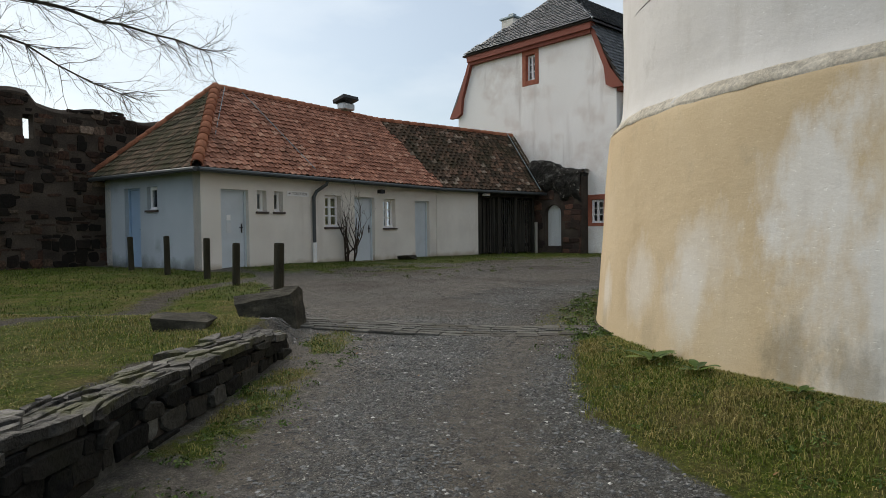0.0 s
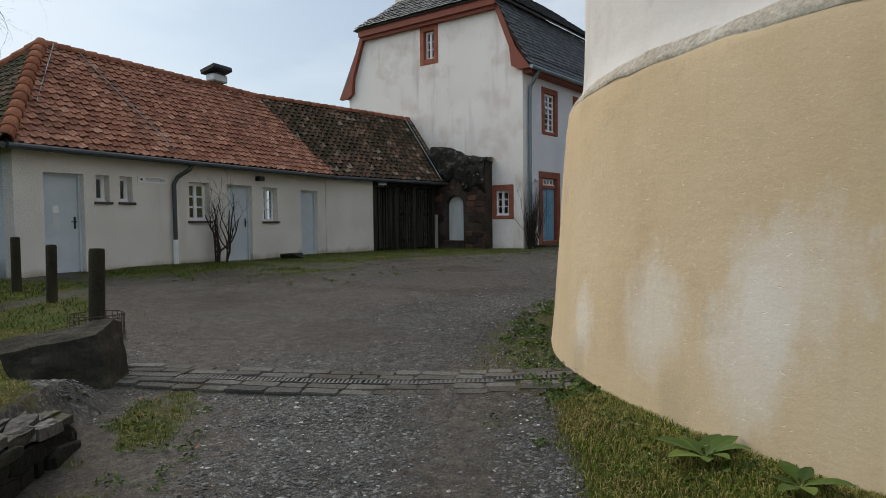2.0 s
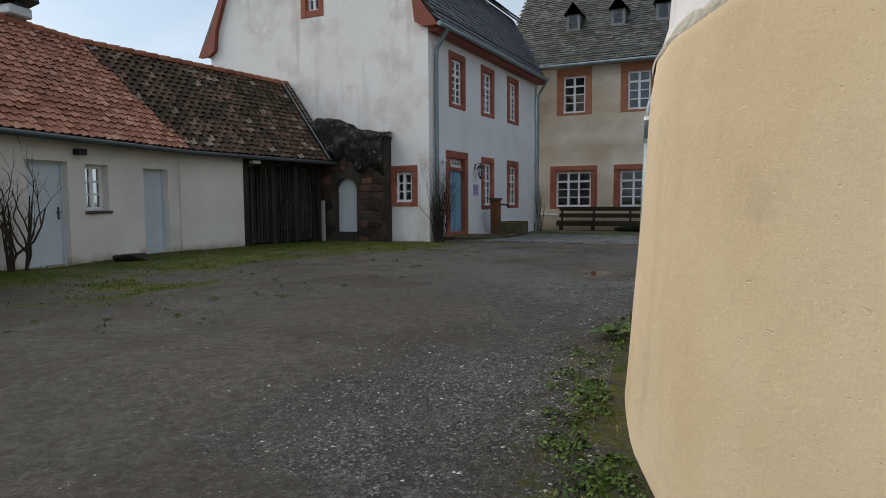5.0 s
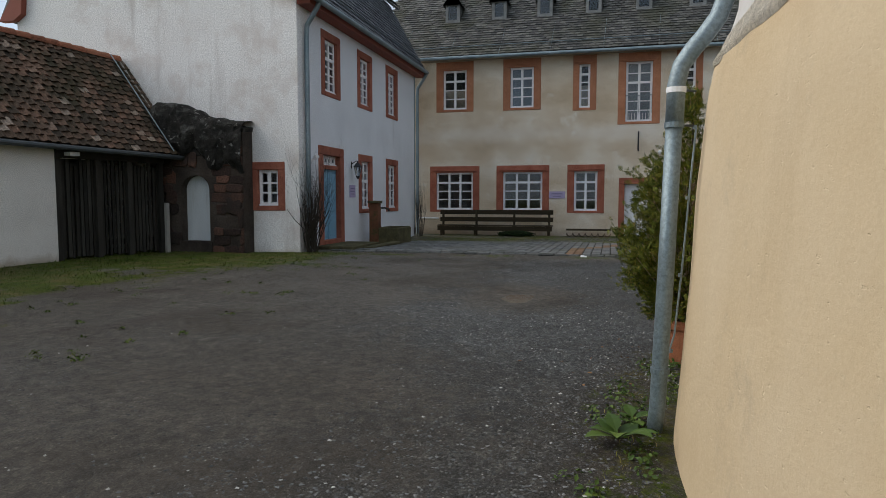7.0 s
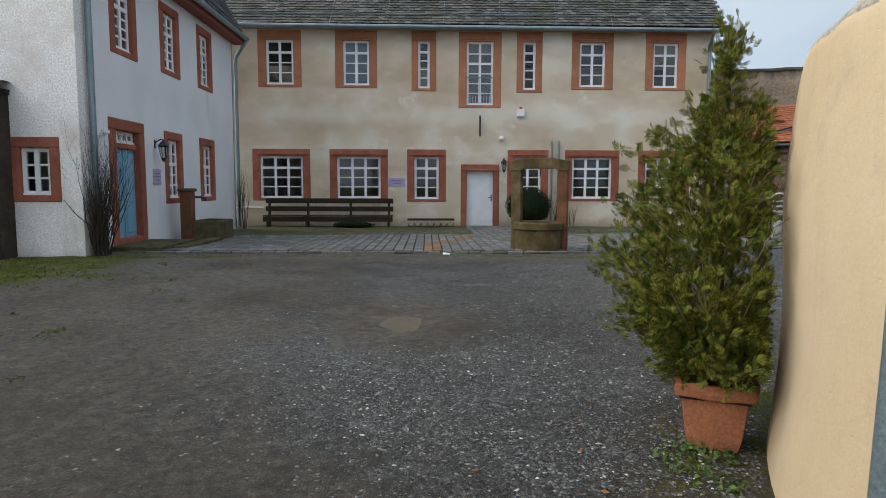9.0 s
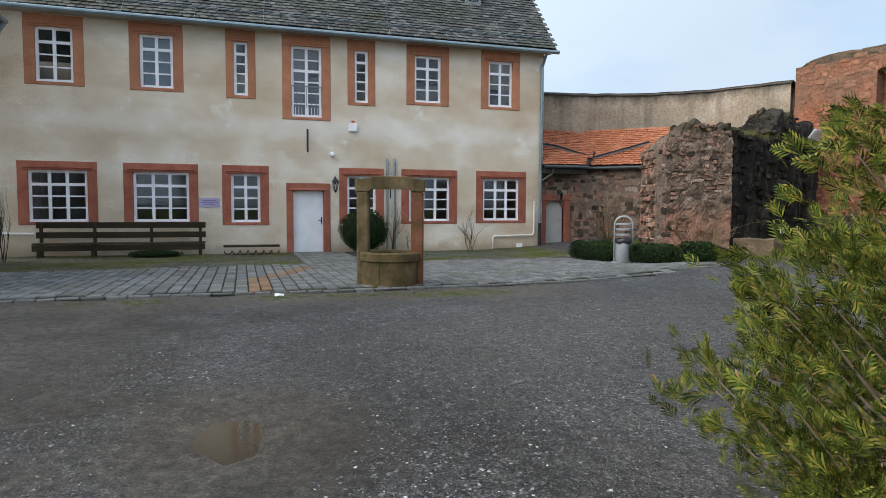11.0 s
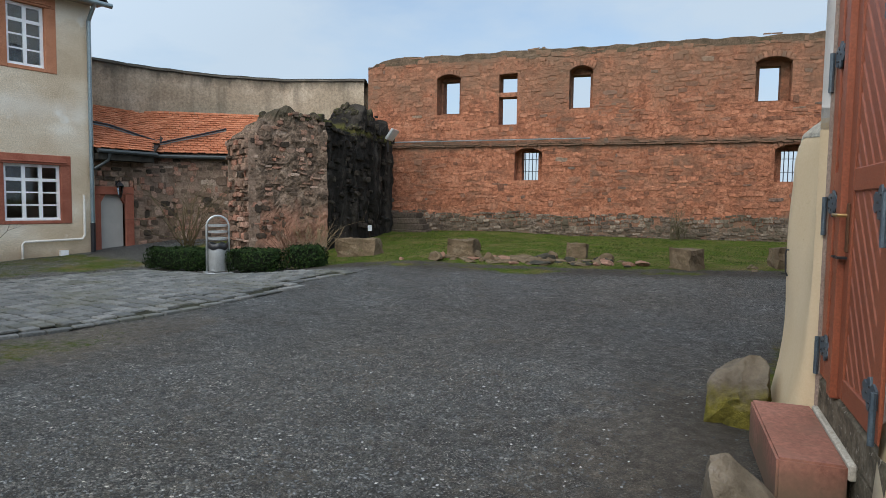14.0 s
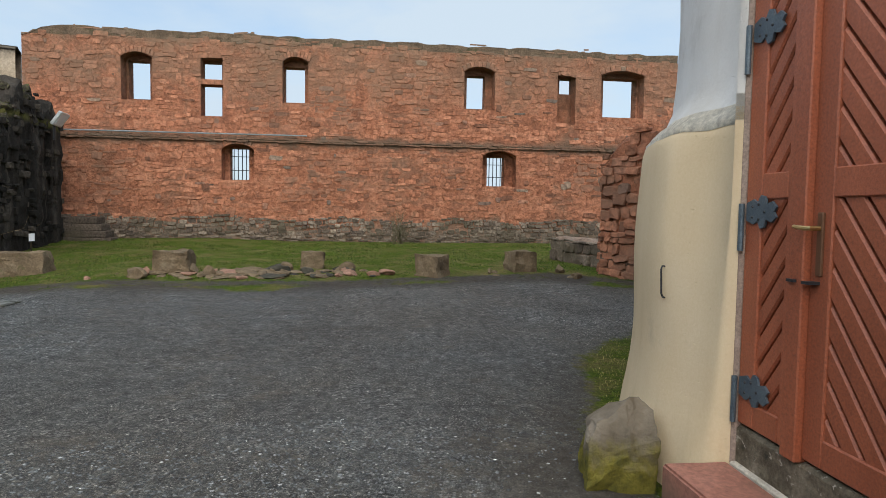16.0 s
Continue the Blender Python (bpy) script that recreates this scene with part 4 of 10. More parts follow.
def keep_part(name, prof, mat, label, a0=GAP0, a1=GAP1, wobble=0.012):
    bm = bmesh.new()
    rings = lathe(bm, prof, 190, a0, a1)
    for row in rings:
        for v in row:
            k = noise.noise(Vector((v.co.x, v.co.y, v.co.z * 1.3)) * 0.9) * wobble + noise.noise(v.co * 3.1) * wobble * 0.35
            r = math.hypot(v.co.x, v.co.y)
            if name == "plinth" and v.co.z > 2.9 or name in ("shaft_base", "shoulder") and v.co.z < 3.3:
                k += noise.noise(v.co * 9) * 0.012 + noise.noise(v.co * 23) * 0.006
                v.co.z += noise.noise(v.co * 6 + Vector((4, 4, 4))) * 0.018
            if a0 > 0:
                th = math.degrees(math.atan2(v.co.y, v.co.x)) % 360
                k += 0.035 * float(1 - smooth_step(1.1, 1.6, v.co.z)) * (float(smooth_step(340, 352, th)) + (th < 20))
                k += 0.06 * float(smooth_step(1.7, 2.5, v.co.z)) * float(1 - smooth_step(3.0, 3.3, v.co.z)) * (float(smooth_step(330, 348, th)) + (th < 6))
                k += float(np.interp(th, [28, 36, 66, 82], [0.0, 0.085, 0.085, 0.0])) * float(smooth_step(1.5, 2.5, v.co.z)) * float(1 - smooth_step(3.02, 3.3, v.co.z))
                k -= float(np.interp(th, [58, 72, 84, 90, 97, 104, 113], [0.0, 0.01, 0.035, 0.06, 0.085, 0.05, 0.0])) * float(1 - smooth_step(3.05, 3.3, v.co.z))
                k -= 0.11 * float(smooth_step(2.5, 11.0, th)) * (th < 20) + 0.05 * float(1 - smooth_step(27.9, 31.0, th)) * (th > 20) * (th < 40)
            v.co.x, v.co.y = v.co.x * (1 + k / r), v.co.y * (1 + k / r)
    # plaster turned in to the door's jambs
    if a0 > 0:
        m = Matrix.Translation((-KEEP[0], -KEEP[1], 0)) @ wall_frame((12.45, 4.31), (12.196, 5.38))
        for end, u, lip in ((-1, -0.022, -0.075), (0, 1.47, 0.0)):
            cols = [[row[end] for row in rings]]
            cols += [[bm.verts.new(m @ Vector((u, y, v.co.z))) for v in cols[0]] for y in (lip, 0.06)]
            for a, b in zip(cols, cols[1:]):
                for k in range(len(a) - 1):
                    bm.faces.new((a[k], a[k + 1], b[k + 1], b[k]))
    return part(name, bm, mat, keep, label, True)


rows = [(5.02, -1.0), (5.02, 0.6), (5.0, 0.75), (4.975, 0.88)] + [(float(np.interp(z, [0.9, 1.05, 1.4, 2.0, 2.55, 2.95], [4.97, 4.955, 4.925, 4.88, 4.845, 4.815])), z) for z in np.arange(0.95, 2.96, 0.14)] + [(4.805, 3.02), (4.80, 3.06), (4.785, 3.09), (4.755, 3.115), (4.735, 3.13)]
keep_part("plinth", rows, yellow_plaster, "ochre lime plaster with pale worn patches")
keep_part("shaft_base", [(4.78, 3.10), (4.735, 3.17), (4.69, 3.25), (4.655, 3.36), (4.64, 3.6), (4.63, 4.0), (4.63, 4.3)], keep_white, "white plaster with a sloping shoulder", wobble=0.02)
rough_shoulder = worn("crumbling_shoulder_mortar", [(0.3, (0.54, 0.49, 0.40)), (0.6, (0.64, 0.595, 0.51)), (0.8, (0.70, 0.66, 0.59))], 4, 26, 1.0, 0.95, amount=0.35, dist=0.04)
keep_part("shoulder", [(4.80, 3.065), (4.803, 3.09), (4.79, 3.112), (4.768, 3.135), (4.75, 3.16), (4.727, 3.19)], rough_shoulder, "rough crumbling mortar over the plinth's edge", wobble=0.03)
keep_part("shaft", [(4.63, 4.3), (4.625, 6), (4.6, 13), (0.02, 13.3)], keep_white, "white plastered shaft", 0.0, 2 * math.pi, 0.0)

# its timber door, a double leaf of unequal halves
door_m = wall_frame((12.45, 4.31), (12.196, 5.38))
door_red = worn("red_brown_door_paint", [(0.3, (0.25, 0.068, 0.032)), (0.7, (0.345, 0.102, 0.050))], 3, 80, 0.25, 0.5, stretch=(1, 1, 0.25), spots=(7, 0.70, 0.76, (0.34, 0.17, 0.12)), vary=0.10)
hinge_iron = worn("blue_grey_iron", [(0.3, (0.06, 0.085, 0.11)), (0.7, (0.11, 0.145, 0.175))], 8, 90, 0.2, 0.5, 0.3)
brass = plain("brass", (0.55, 0.40, 0.18), 0.3, 0.9)
jamb_stone = worn("grey_red_jamb_stone", [(0.3, (0.22, 0.15, 0.12)), (0.7, (0.36, 0.29, 0.25))], 3, 60, 0.5, 0.9)
kd = empty("keep_door", door_m, "closed red-brown double timber door with diagonal planks", "door")
bm = bmesh.new()
bm_box(bm, 0.0, 1.30, 0.03, 0.09, 1.58, 4.05)
part("door_back", bm, door_red, kd)


def rail(name, u0, u1, z0, z1, y0=-0.012, y1=0.03):
    return box_part(name, (u0, u1, y0, y1, z0, z1), door_red, kd, "", 0.006)


rail("stile", 0.0, 0.125, 1.58, 4.05)
rail("stile", 0.315, 0.385, 1.58, 4.05)
rail("cover_strip", 0.385, 0.485, 1.56, 4.05, -0.045)
rail("stile", 0.485, 0.605, 1.58, 4.05)
rail("stile", 1.17, 1.30, 1.58, 4.05)
for u0, u1 in ((0.125, 0.315), (0.605, 1.17)):
    for z0, z1 in ((1.58, 1.70), (2.68, 2.80), (3.93, 4.05)):
        rail("rail", u0, u1, z0, z1)


def planks(u0, u1, z0, z1, slope, width):
    span = (u1 - u0) + (z1 - z0)
    k = -span
    while k < span:
        bm = bmesh.new()
        bm_box(bm, -3, 3, -0.002, 0.03, k + 0.006, k + width - 0.006, None)
        bmesh.ops.bevel(bm, geom=[e for e in bm.edges if abs(e.verts[0].co.y - e.verts[1].co.y) < 1e-6 and e.verts[0].co.y < 0 and abs(e.verts[0].co.z - e.verts[1].co.z) < 1e-6], offset=0.009, segments=1, affect="EDGES")
        bmesh.ops.rotate(bm, verts=bm.verts[:], cent=(0, 0, 0), matrix=Matrix.Rotation(-slope, 3, "Y"))
        bmesh.ops.translate(bm, verts=bm.verts[:], vec=((u0 + u1) / 2, 0, (z0 + z1) / 2))
        for co, no in (((u0, 0, 0), (-1, 0, 0)), ((u1, 0, 0), (1, 0, 0)), ((0, 0, z0), (0, 0, -1)), ((0, 0, z1), (0, 0, 1))):
            if bm.verts:
                cut(bm, co, no)
        if len(bm.faces) > 3:
            part("plank", bm, door_red, kd)
        else:
            bm.free()
        k += width


for z0, z1 in ((1.70, 2.68), (2.80, 3.93)):
    planks(0.125, 0.315, z0, z1, radians(52), 0.088)
    planks(0.605, 1.17, z0, z1, radians(-50), 0.098)


def strap_hinge(u, z, side):
    """A lobed iron strap with its pin."""
    bm = bmesh.new()
    out = [(0.0, 0.035), (0.045, 0.05), (0.07, 0.035), (0.09, 0.065), (0.115, 0.06), (0.125, 0.03), (0.16, 0.04), (0.185, 0.02), (0.17, 0.0)]
    out = [(x * 1.25, zz * 1.2) for x, zz in out]
    ring = out + [(x, -zz) for x, zz in out[::-1][1:]]
    a = [bm.verts.new((u + side * x, -0.022, z + zz)) for x, zz in ring]
    b = [bm.verts.new((u + side * x, -0.010, z + zz)) for x, zz in ring]
    bm.faces.new(a)
    for k in range(len(a)):
        bm.faces.new((a[k], b[k], b[(k + 1) % len(a)], a[(k + 1) % len(a)]))
    h = part("strap_hinge", bm, hinge_iron, kd, "blue-grey wrought-iron strap")
    bm = bmesh.new()
    tube(bm, [(u - side * 0.02, -0.035, z + 0.04), (u - side * 0.02, -0.035, z - 0.19)], 0.014, 8)
    part("hinge_pin", bm, hinge_iron, h)
    for x, zz in ((0.05, 0.025), (0.05, -0.025), (0.1, 0.035), (0.1, -0.035), (0.145, 0.0)):
        bm = bmesh.new()
        lathe(bm, [(0.008, 0), (0.005, 0.006), (0.0005, 0.008)], 8, m=Matrix.Translation((u + side * x, -0.021, z + zz)) @ Matrix.Rotation(math.pi / 2, 4, "X"))
        part("rivet", bm, dark_metal, h)


for z in (1.77, 2.62, 3.47):
    strap_hinge(0.02, z, 1)
    strap_hinge(1.27, z, -1)
bm = bmesh.new()
bm_box(bm, 0.53, 0.565, -0.024, -0.01, 2.36, 2.62, None, 0.004)
lock = part("lock_plate", bm, plain("dark_brass", (0.16, 0.08, 0.045), 0.45, 0.5), kd, "dark tarnished lock plate")
bm = bmesh.new()
tube(bm, [(0.548, -0.02, 2.555), (0.548, -0.065, 2.555), (0.51, -0.072, 2.555), (0.45, -0.07, 2.56)], [0.010, 0.010, 0.010, 0.008])
part("lever", bm, brass, lock, "brass lever handle")
for u in (0.40, 0.50):
    box_part("bolt_plate", (u, u + 0.05, -0.06, -0.012, 2.325, 2.337), dark_metal, kd)
# stone round it
kf = empty("door_surround", door_m, "weathered sandstone jambs and sill round the keep's door", "door surround")
box_part("jamb", (-0.075, 0.0, -0.03, 0.14, 1.35, 4.3), jamb_stone, kf, "", 0.015)
box_part("jamb", (1.30, 1.47, 0.0, 0.14, 1.35, 4.3), jamb_stone, kf, "", 0.015)
box_part("lintel", (-0.075, 1.46, -0.02, 0.14, 4.05, 4.35), jamb_stone, kf, "", 0.015)
sill_stone = worn("rough_sill_stone", [(0.25, (0.055, 0.05, 0.036)), (0.5, (0.15, 0.125, 0.09)), (0.75, (0.29, 0.25, 0.195))], 9, 55, 0.9, 0.92, dist=0.02, spots=(26, 0.60, 0.66, (0.40, 0.36, 0.30)))
box_part("sill", (-0.05, 1.46, -0.012, 0.14, 1.36, 1.565), sill_stone, kf, "rough pebbly stone sill", 0.02)
box_part("foundation", (-0.3, 1.6, -0.012, 0.3, 0.6, 1.36), sill_stone, kf)
mortar_line = worn("pale_mortar", [(0.3, (0.36, 0.32, 0.26)), (0.7, (0.55, 0.51, 0.44))], 6, 50, 0.6, 0.95)
for u0, u1 in ((0.0, 0.52), (0.53, 1.0)):
    box_part("mortar_strip", (u0, u1, -0.045, -0.008, 1.30, 1.382), mortar_line, kf, "pale mortar along the step", 0.008)
step_red = worn("red_step_stone", [(0.25, (0.205, 0.082, 0.055)), (0.5, (0.27, 0.112, 0.078)), (0.75, (0.33, 0.15, 0.11))], 2.6, 30, 0.12, 0.75, spots=(3.2, 0.52, 0.74, (0.21, 0.10, 0.07)), bands=[(1.14, 0.15, (0.125, 0.088, 0.055), 0.85)])
dst = empty("door_step", door_m, "red sandstone step before the keep's door", "step")
bm = bmesh.new()
bm_box(bm, -0.02, 0.995, -0.385, -0.045, 1.09, 1.37)
for v in bm.verts:
    if v.co.x > 0.5 and v.co.y < -0.2:
        v.co.y += 0.035
bmesh.ops.bevel(bm, geom=bm.edges[:], offset=0.012, segments=2, affect="EDGES")
part("tread", bm, step_red, dst, "smooth red sandstone slab with soiled sides")
box_part("base", (0.01, 0.97, -0.345, -0.05, 0.85, 1.10), sill_stone, dst, "rough brown stone base", 0.02)
bm = bmesh.new()
tube(bm, [(0, 0, 0), (0, -0.03, 0.0), (0, -0.035, -0.02), (0, -0.03, -0.16), (0.0, -0.02, -0.18), (0.03, -0.02, -0.18)], 0.006, 6)
hook = tagged(part("wall_hook", bm, dark_metal), "thin black iron hook on the ochre plaster", "hook")
a_h = radians(5.2)
hook.matrix_world = pose(KEEP[0] + 4.868 * math.cos(a_h), KEEP[1] + 4.868 * math.sin(a_h), 2.30, 0, 0, 5.2 + 90)

# downpipe on the keep
a_p = math.atan2(8.233 - KEEP[1], 8.519 - KEEP[0])
c_p, s_p = math.cos(a_p), math.sin(a_p)
at_keep = lambda r, z, side=0.0: (KEEP[0] + r * c_p - side * s_p, KEEP[1] + r * s_p + side * c_p, z)
dp = empty("downpipe", pose(0, 0, 0), "blue-grey zinc downpipe with a swan neck on the keep", "downpipe")
bm = bmesh.new()
tube(bm, [at_keep(5.035, 0.98), at_keep(5.012, 1.2), at_keep(4.985, 2.0, -0.01), at_keep(4.962, 2.85, -0.02)], 0.046, 14)
part("pipe", bm, zinc, dp, "", True)
bm = bmesh.new()
tube(bm, [at_keep(4.963, 2.80, -0.02), at_keep(4.957, 3.02, -0.02), at_keep(4.935, 3.12, -0.02), at_keep(4.88, 3.20, -0.018), at_keep(4.82, 3.27, -0.012), at_keep(4.755, 3.36, -0.006), at_keep(4.715, 3.47), at_keep(4.705, 3.6), at_keep(4.69, 6.5), at_keep(4.67, 12.8)], [0.050, 0.050] + [0.048] * 8, 14)
part("swan_neck", bm, zinc, dp, "", True)
for z, r in ((2.80, 4.963), (2.99, 4.957), (1.42, 5.003), (3.56, 4.706)):
    bm = bmesh.new()
    along = -0.02 if 2.5 < z < 3.3 else 0.0
    tube(bm, [at_keep(r, z - 0.015, along), at_keep(r, z + 0.015, along)], 0.054, 14)
    c = part("pipe_clip", bm, white_paint if z == 2.99 else zinc, dp, "bright metal clip" if z == 2.99 else "")
    bm = bmesh.new()
    tube(bm, [at_keep(r, z, along), at_keep(r - 0.10, z, along - 0.07)], 0.006, 6)
    part("bracket", bm, dark_zinc, c)
lc = empty("lightning_cable", pose(0, 0, 0), "thin metal cable with clamps on the keep", "cable")
bm = bmesh.new()
tube(bm, [at_keep(4.99, z, -0.17) if z < 1.5 else at_keep(float(np.interp(z, [1.5, 2.0, 2.55, 2.95, 3.0], [4.945, 4.905, 4.87, 4.84, 4.83])), z, -0.17) for z in np.arange(1.0, 2.96, 0.2)], 0.006, 6)
part("cable", bm, zinc, lc)
for z in (1.5, 1.95, 2.4, 2.8):
    r = float(np.interp(z, [1.5, 2.0, 2.55, 2.95], [4.945, 4.905, 4.87, 4.84]))
    bm = bmesh.new()
    tube(bm, [at_keep(r + 0.008, z - 0.01, -0.17), at_keep(r + 0.008, z + 0.01, -0.17)], 0.011, 6)
    part("clamp", bm, zinc, lc)


# ---- the toilet building ----
T_M = wall_frame((4.52, 18.01), (16.86, 20.71))
tb = empty("toilet_building", T_M, "low cream-plastered building with a red-tiled hipped roof", "building")
T_LEN, T_DEPTH, T_EAVE = 9.7, 4.3, 3.55
T2_M = wall_frame((14.0, 20.09), (18.6, 19.17))
T2 = T_M.inverted() @ T2_M
T_DOORS = [(0.56, 1.39, 1.13, 3.10, True), (5.35, 6.28, 1.09, 3.08, True), (8.40, 9.24, 1.04, 3.05, False)]
T_WINS = [(1.66, 1.97, 2.56, 3.11, 1, 1), (2.22, 2.53, 2.56, 3.11, 1, 1), (4.10, 4.76, 2.15, 3.08, 2, 3), (6.72, 7.33, 2.12, 3.06, 2, 3)]
bm = bmesh.new()
wall_with_holes(bm, 0, T_LEN, 0.4, T_EAVE, [d[:4] for d in T_DOORS] + [w[:4] for w in T_WINS], 0, 0.3)
part("wall", bm, cream_plaster, tb, "cream rendered front wall")
side_m = Matrix.Translation((0, T_DEPTH, 0)) @ Matrix.Rotation(-math.pi / 2, 4, "Z")
bm = bmesh.new()
wall_with_holes(bm, 0, T_DEPTH - 0.003, 0.4, T_EAVE, [(0.98, 1.72, 1.12, 3.22), (2.05, 2.5, 2.62, 3.22)], 0, 0.3)
side_wall = part("wall", bm, shaded_damp_plaster, tb, "bluish white side wall coloured in its shaded tone, damp at its foot")
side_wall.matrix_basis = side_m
box_part("wall", (-0.0, T_LEN - 0.3, T_DEPTH - 0.3, T_DEPTH, 0.4, T_EAVE), cream_plaster, tb)
box_part("wall", (0.004, 1.81, 0.002, 0.3, 0.4, T_EAVE - 0.06), cream_plaster, tb, "cream rendered wall").matrix_basis = T2
box_part("wall", (1.51, 1.81, 0.3, 3.6, 0.4, T_EAVE - 0.1), cream_plaster, tb).matrix_basis = T2
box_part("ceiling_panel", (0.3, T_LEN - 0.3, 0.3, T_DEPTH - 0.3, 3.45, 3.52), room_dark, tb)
bm = bmesh.new()
tube(bm, [(9.66, -0.02, 3.5), (9.66, -0.02, 1.05)], 0.018, 8)
part("thin_pipe", bm, cream_plaster, tb, "thin painted pipe")


def plain_door(parent, u0, u1, z0, z1, handle, m=None, mat=None):
    bm = bmesh.new()
    bm_box(bm, u0 + 0.02, u1 - 0.02, 0.16, 0.21, z0 + 0.01, z1 - 0.01, m, 0.004)
    d = part("door", bm, mat or blue_door_paint, parent, "pale blue painted steel door")
    bm = bmesh.new()
    for q in ((u0, u0 + 0.045, z0, z1), (u1 - 0.045, u1, z0, z1), (u0 + 0.045, u1 - 0.045, z1 - 0.045, z1)):
        bm_box(bm, q[0], q[1], 0.11, 0.24, q[2], q[3], m)
    part("door_frame", bm, mat or blue_door_paint, d)
    if handle:
        hz = z0 + 1.02
        bm = bmesh.new()
        bm_box(bm, u1 - 0.13, u1 - 0.09, 0.15, 0.162, hz - 0.14, hz + 0.1, m)
        bm_box(bm, u1 - 0.21, u1 - 0.10, 0.10, 0.115, hz - 0.01, hz + 0.012, m)
        bm_box(bm, u1 - 0.118, u1 - 0.102, 0.11, 0.16, hz - 0.01, hz + 0.01, m)
        part("handle", bm, dark_metal, d, "black handle")
    return d


sill_stone = plain("brown_sill", (0.07, 0.05, 0.045), 0.7)
for k, d in enumerate(T_DOORS):
    od = plain_door(tb, *d)
    if k == 0:
        box_part("notice", (0.83, 0.95, 0.153, 0.16, 2.33, 2.47), white_paint, od, "small white notice")
        box_part("notice", (0.82, 0.97, 0.153, 0.16, 2.02, 2.27), plain("pale_notice", (0.62, 0.66, 0.7)), od, "pale notice")
pale_yellow = plain("yellow_blind", (0.62, 0.55, 0.24), 0.7)
for k, w in enumerate(T_WINS):
    win = window(tb, *w[:4], None, 0.0, 0.0, 0.0, w[4], w[5], 0, 0.16)
    box_part("sill", (w[0] - 0.05, w[1] + 0.05, -0.05, 0.14, w[2] - 0.05, w[2]), sill_stone, win, "dark brown sill", 0.006)
    if k == 2:
        box_part("blind", (w[0] + 0.06, w[1] - 0.06, 0.19, 0.2, w[2] + 0.05, w[3] - 0.05), pale_yellow, win, "yellow blind")
    if k < 2:
        box_part("blind", (w[0] + 0.04, w[1] - 0.04, 0.19, 0.2, w[2] + 0.05, w[3] - 0.05), plain("cloudy_glass", (0.42, 0.40, 0.36), 0.4), win, "frosted pane")
sd = plain_door(tb, 0.98, 1.72, 1.12, 3.22, True, side_m, plain("sky_blue_door_paint", (0.32, 0.45, 0.62), 0.5))
sw = window(tb, 2.05, 2.5, 2.62, 3.22, None, 0, 0, 0, 1, 1, 0, 0.1)
sw.matrix_basis = side_m
box_part("sill", (2.0, 2.55, -0.05, 0.1, 2.57, 2.62), sill_stone, sw)

# sign
sg = empty("wall_sign", T_M, "small white sign reading TOILETTEN with an arrow", "sign")
box_part("sign_board", (2.66, 3.46, -0.015, -0.002, 3.00, 3.14), plain("sign_white", (0.86, 0.86, 0.86), 0.5), sg)
ink = plain("sign_ink", (0.03, 0.03, 0.03), 0.6)
txt = bpy.data.curves.new("lettering", "FONT")
txt.body, txt.size, txt.extrude, txt.align_x, txt.align_y = "TOILETTEN", 0.105, 0.001, "LEFT", "CENTER"
txt.materials.append(ink)
lettering = new("lettering", txt)
lettering.parent, lettering.matrix_basis = sg, pose(2.84, -0.018, 3.07, 90, 0, 0)
bm = bmesh.new()
bm.faces.new([bm.verts.new(p) for p in ((2.70, -0.018, 3.07), (2.78, -0.018, 3.035), (2.78, -0.018, 3.105))])
part("arrow", bm, ink, sg)

# roof
RIDGE_Y = 2.15
red_tile = pieces_mat("red_roof_tile", [(0.0, (0.23, 0.10, 0.068)), (0.5, (0.32, 0.145, 0.098)), (0.9, (0.40, 0.19, 0.13)), (1.0, (0.46, 0.26, 0.185))], 0.85, 30, 0.4, (0.6, 0.58, 0.78, (0.11, 0.07, 0.052)))
hip_tile = pieces_mat("mossy_hip_tile", [(0.0, (0.07, 0.062, 0.042)), (0.5, (0.125, 0.098, 0.068)), (1.0, (0.20, 0.135, 0.095))], 0.9, 30, 0.5, (1.2, 0.46, 0.66, (0.055, 0.058, 0.03)))
dark_tile = pieces_mat("mossy_dark_tile", [(0.0, (0.05, 0.038, 0.028)), (0.5, (0.10, 0.066, 0.046)), (0.9, (0.17, 0.10, 0.07)), (1.0, (0.30, 0.24, 0.19))], 0.9, 30, 0.5, (1.1, 0.46, 0.68, (0.036, 0.034, 0.018)))
ridge_tile = pieces_mat("ridge_tile", [(0.0, (0.22, 0.085, 0.05)), (0.6, (0.34, 0.13, 0.075)), (1.0, (0.38, 0.16, 0.095))], 0.85, 30, 0.4)
roof_wood = plain("dark_roof_board", (0.05, 0.04, 0.035), 0.9)
E0, EZ, APEX = -0.28, 3.52, 2.05
APEX_Z = 6.12
slope_v = Vector((0, RIDGE_Y - E0, APEX_Z - EZ - 0.04))
s_len = slope_v.length
KINK, KRIDGE = 9.75, 9.0
roof = sheet("roof", [(E0, E0, EZ), (KINK, E0, EZ), (KRIDGE, RIDGE_Y, 6.05), (APEX, RIDGE_Y, 6.05)], 0.06, roof_wood, tb, "dark boarding under the tiles")
T_INV = T_M.inverted()
e_k, e_e = Vector((KINK, E0, EZ)), T_INV @ Vector((18.63, 18.82, 3.44))
r_k, r_e = Vector((KRIDGE, RIDGE_Y, 6.05)), T_INV @ Vector((19.02, 20.87, 5.90))
b_k, b_e = Vector((KRIDGE - 0.3, 2 * RIDGE_Y - E0, EZ)), T_INV @ Vector((19.02, 23.1, EZ))
bm = bmesh.new()
q = [bm.verts.new(p) for p in (e_k, e_e, r_e, r_k, b_e, b_k)]
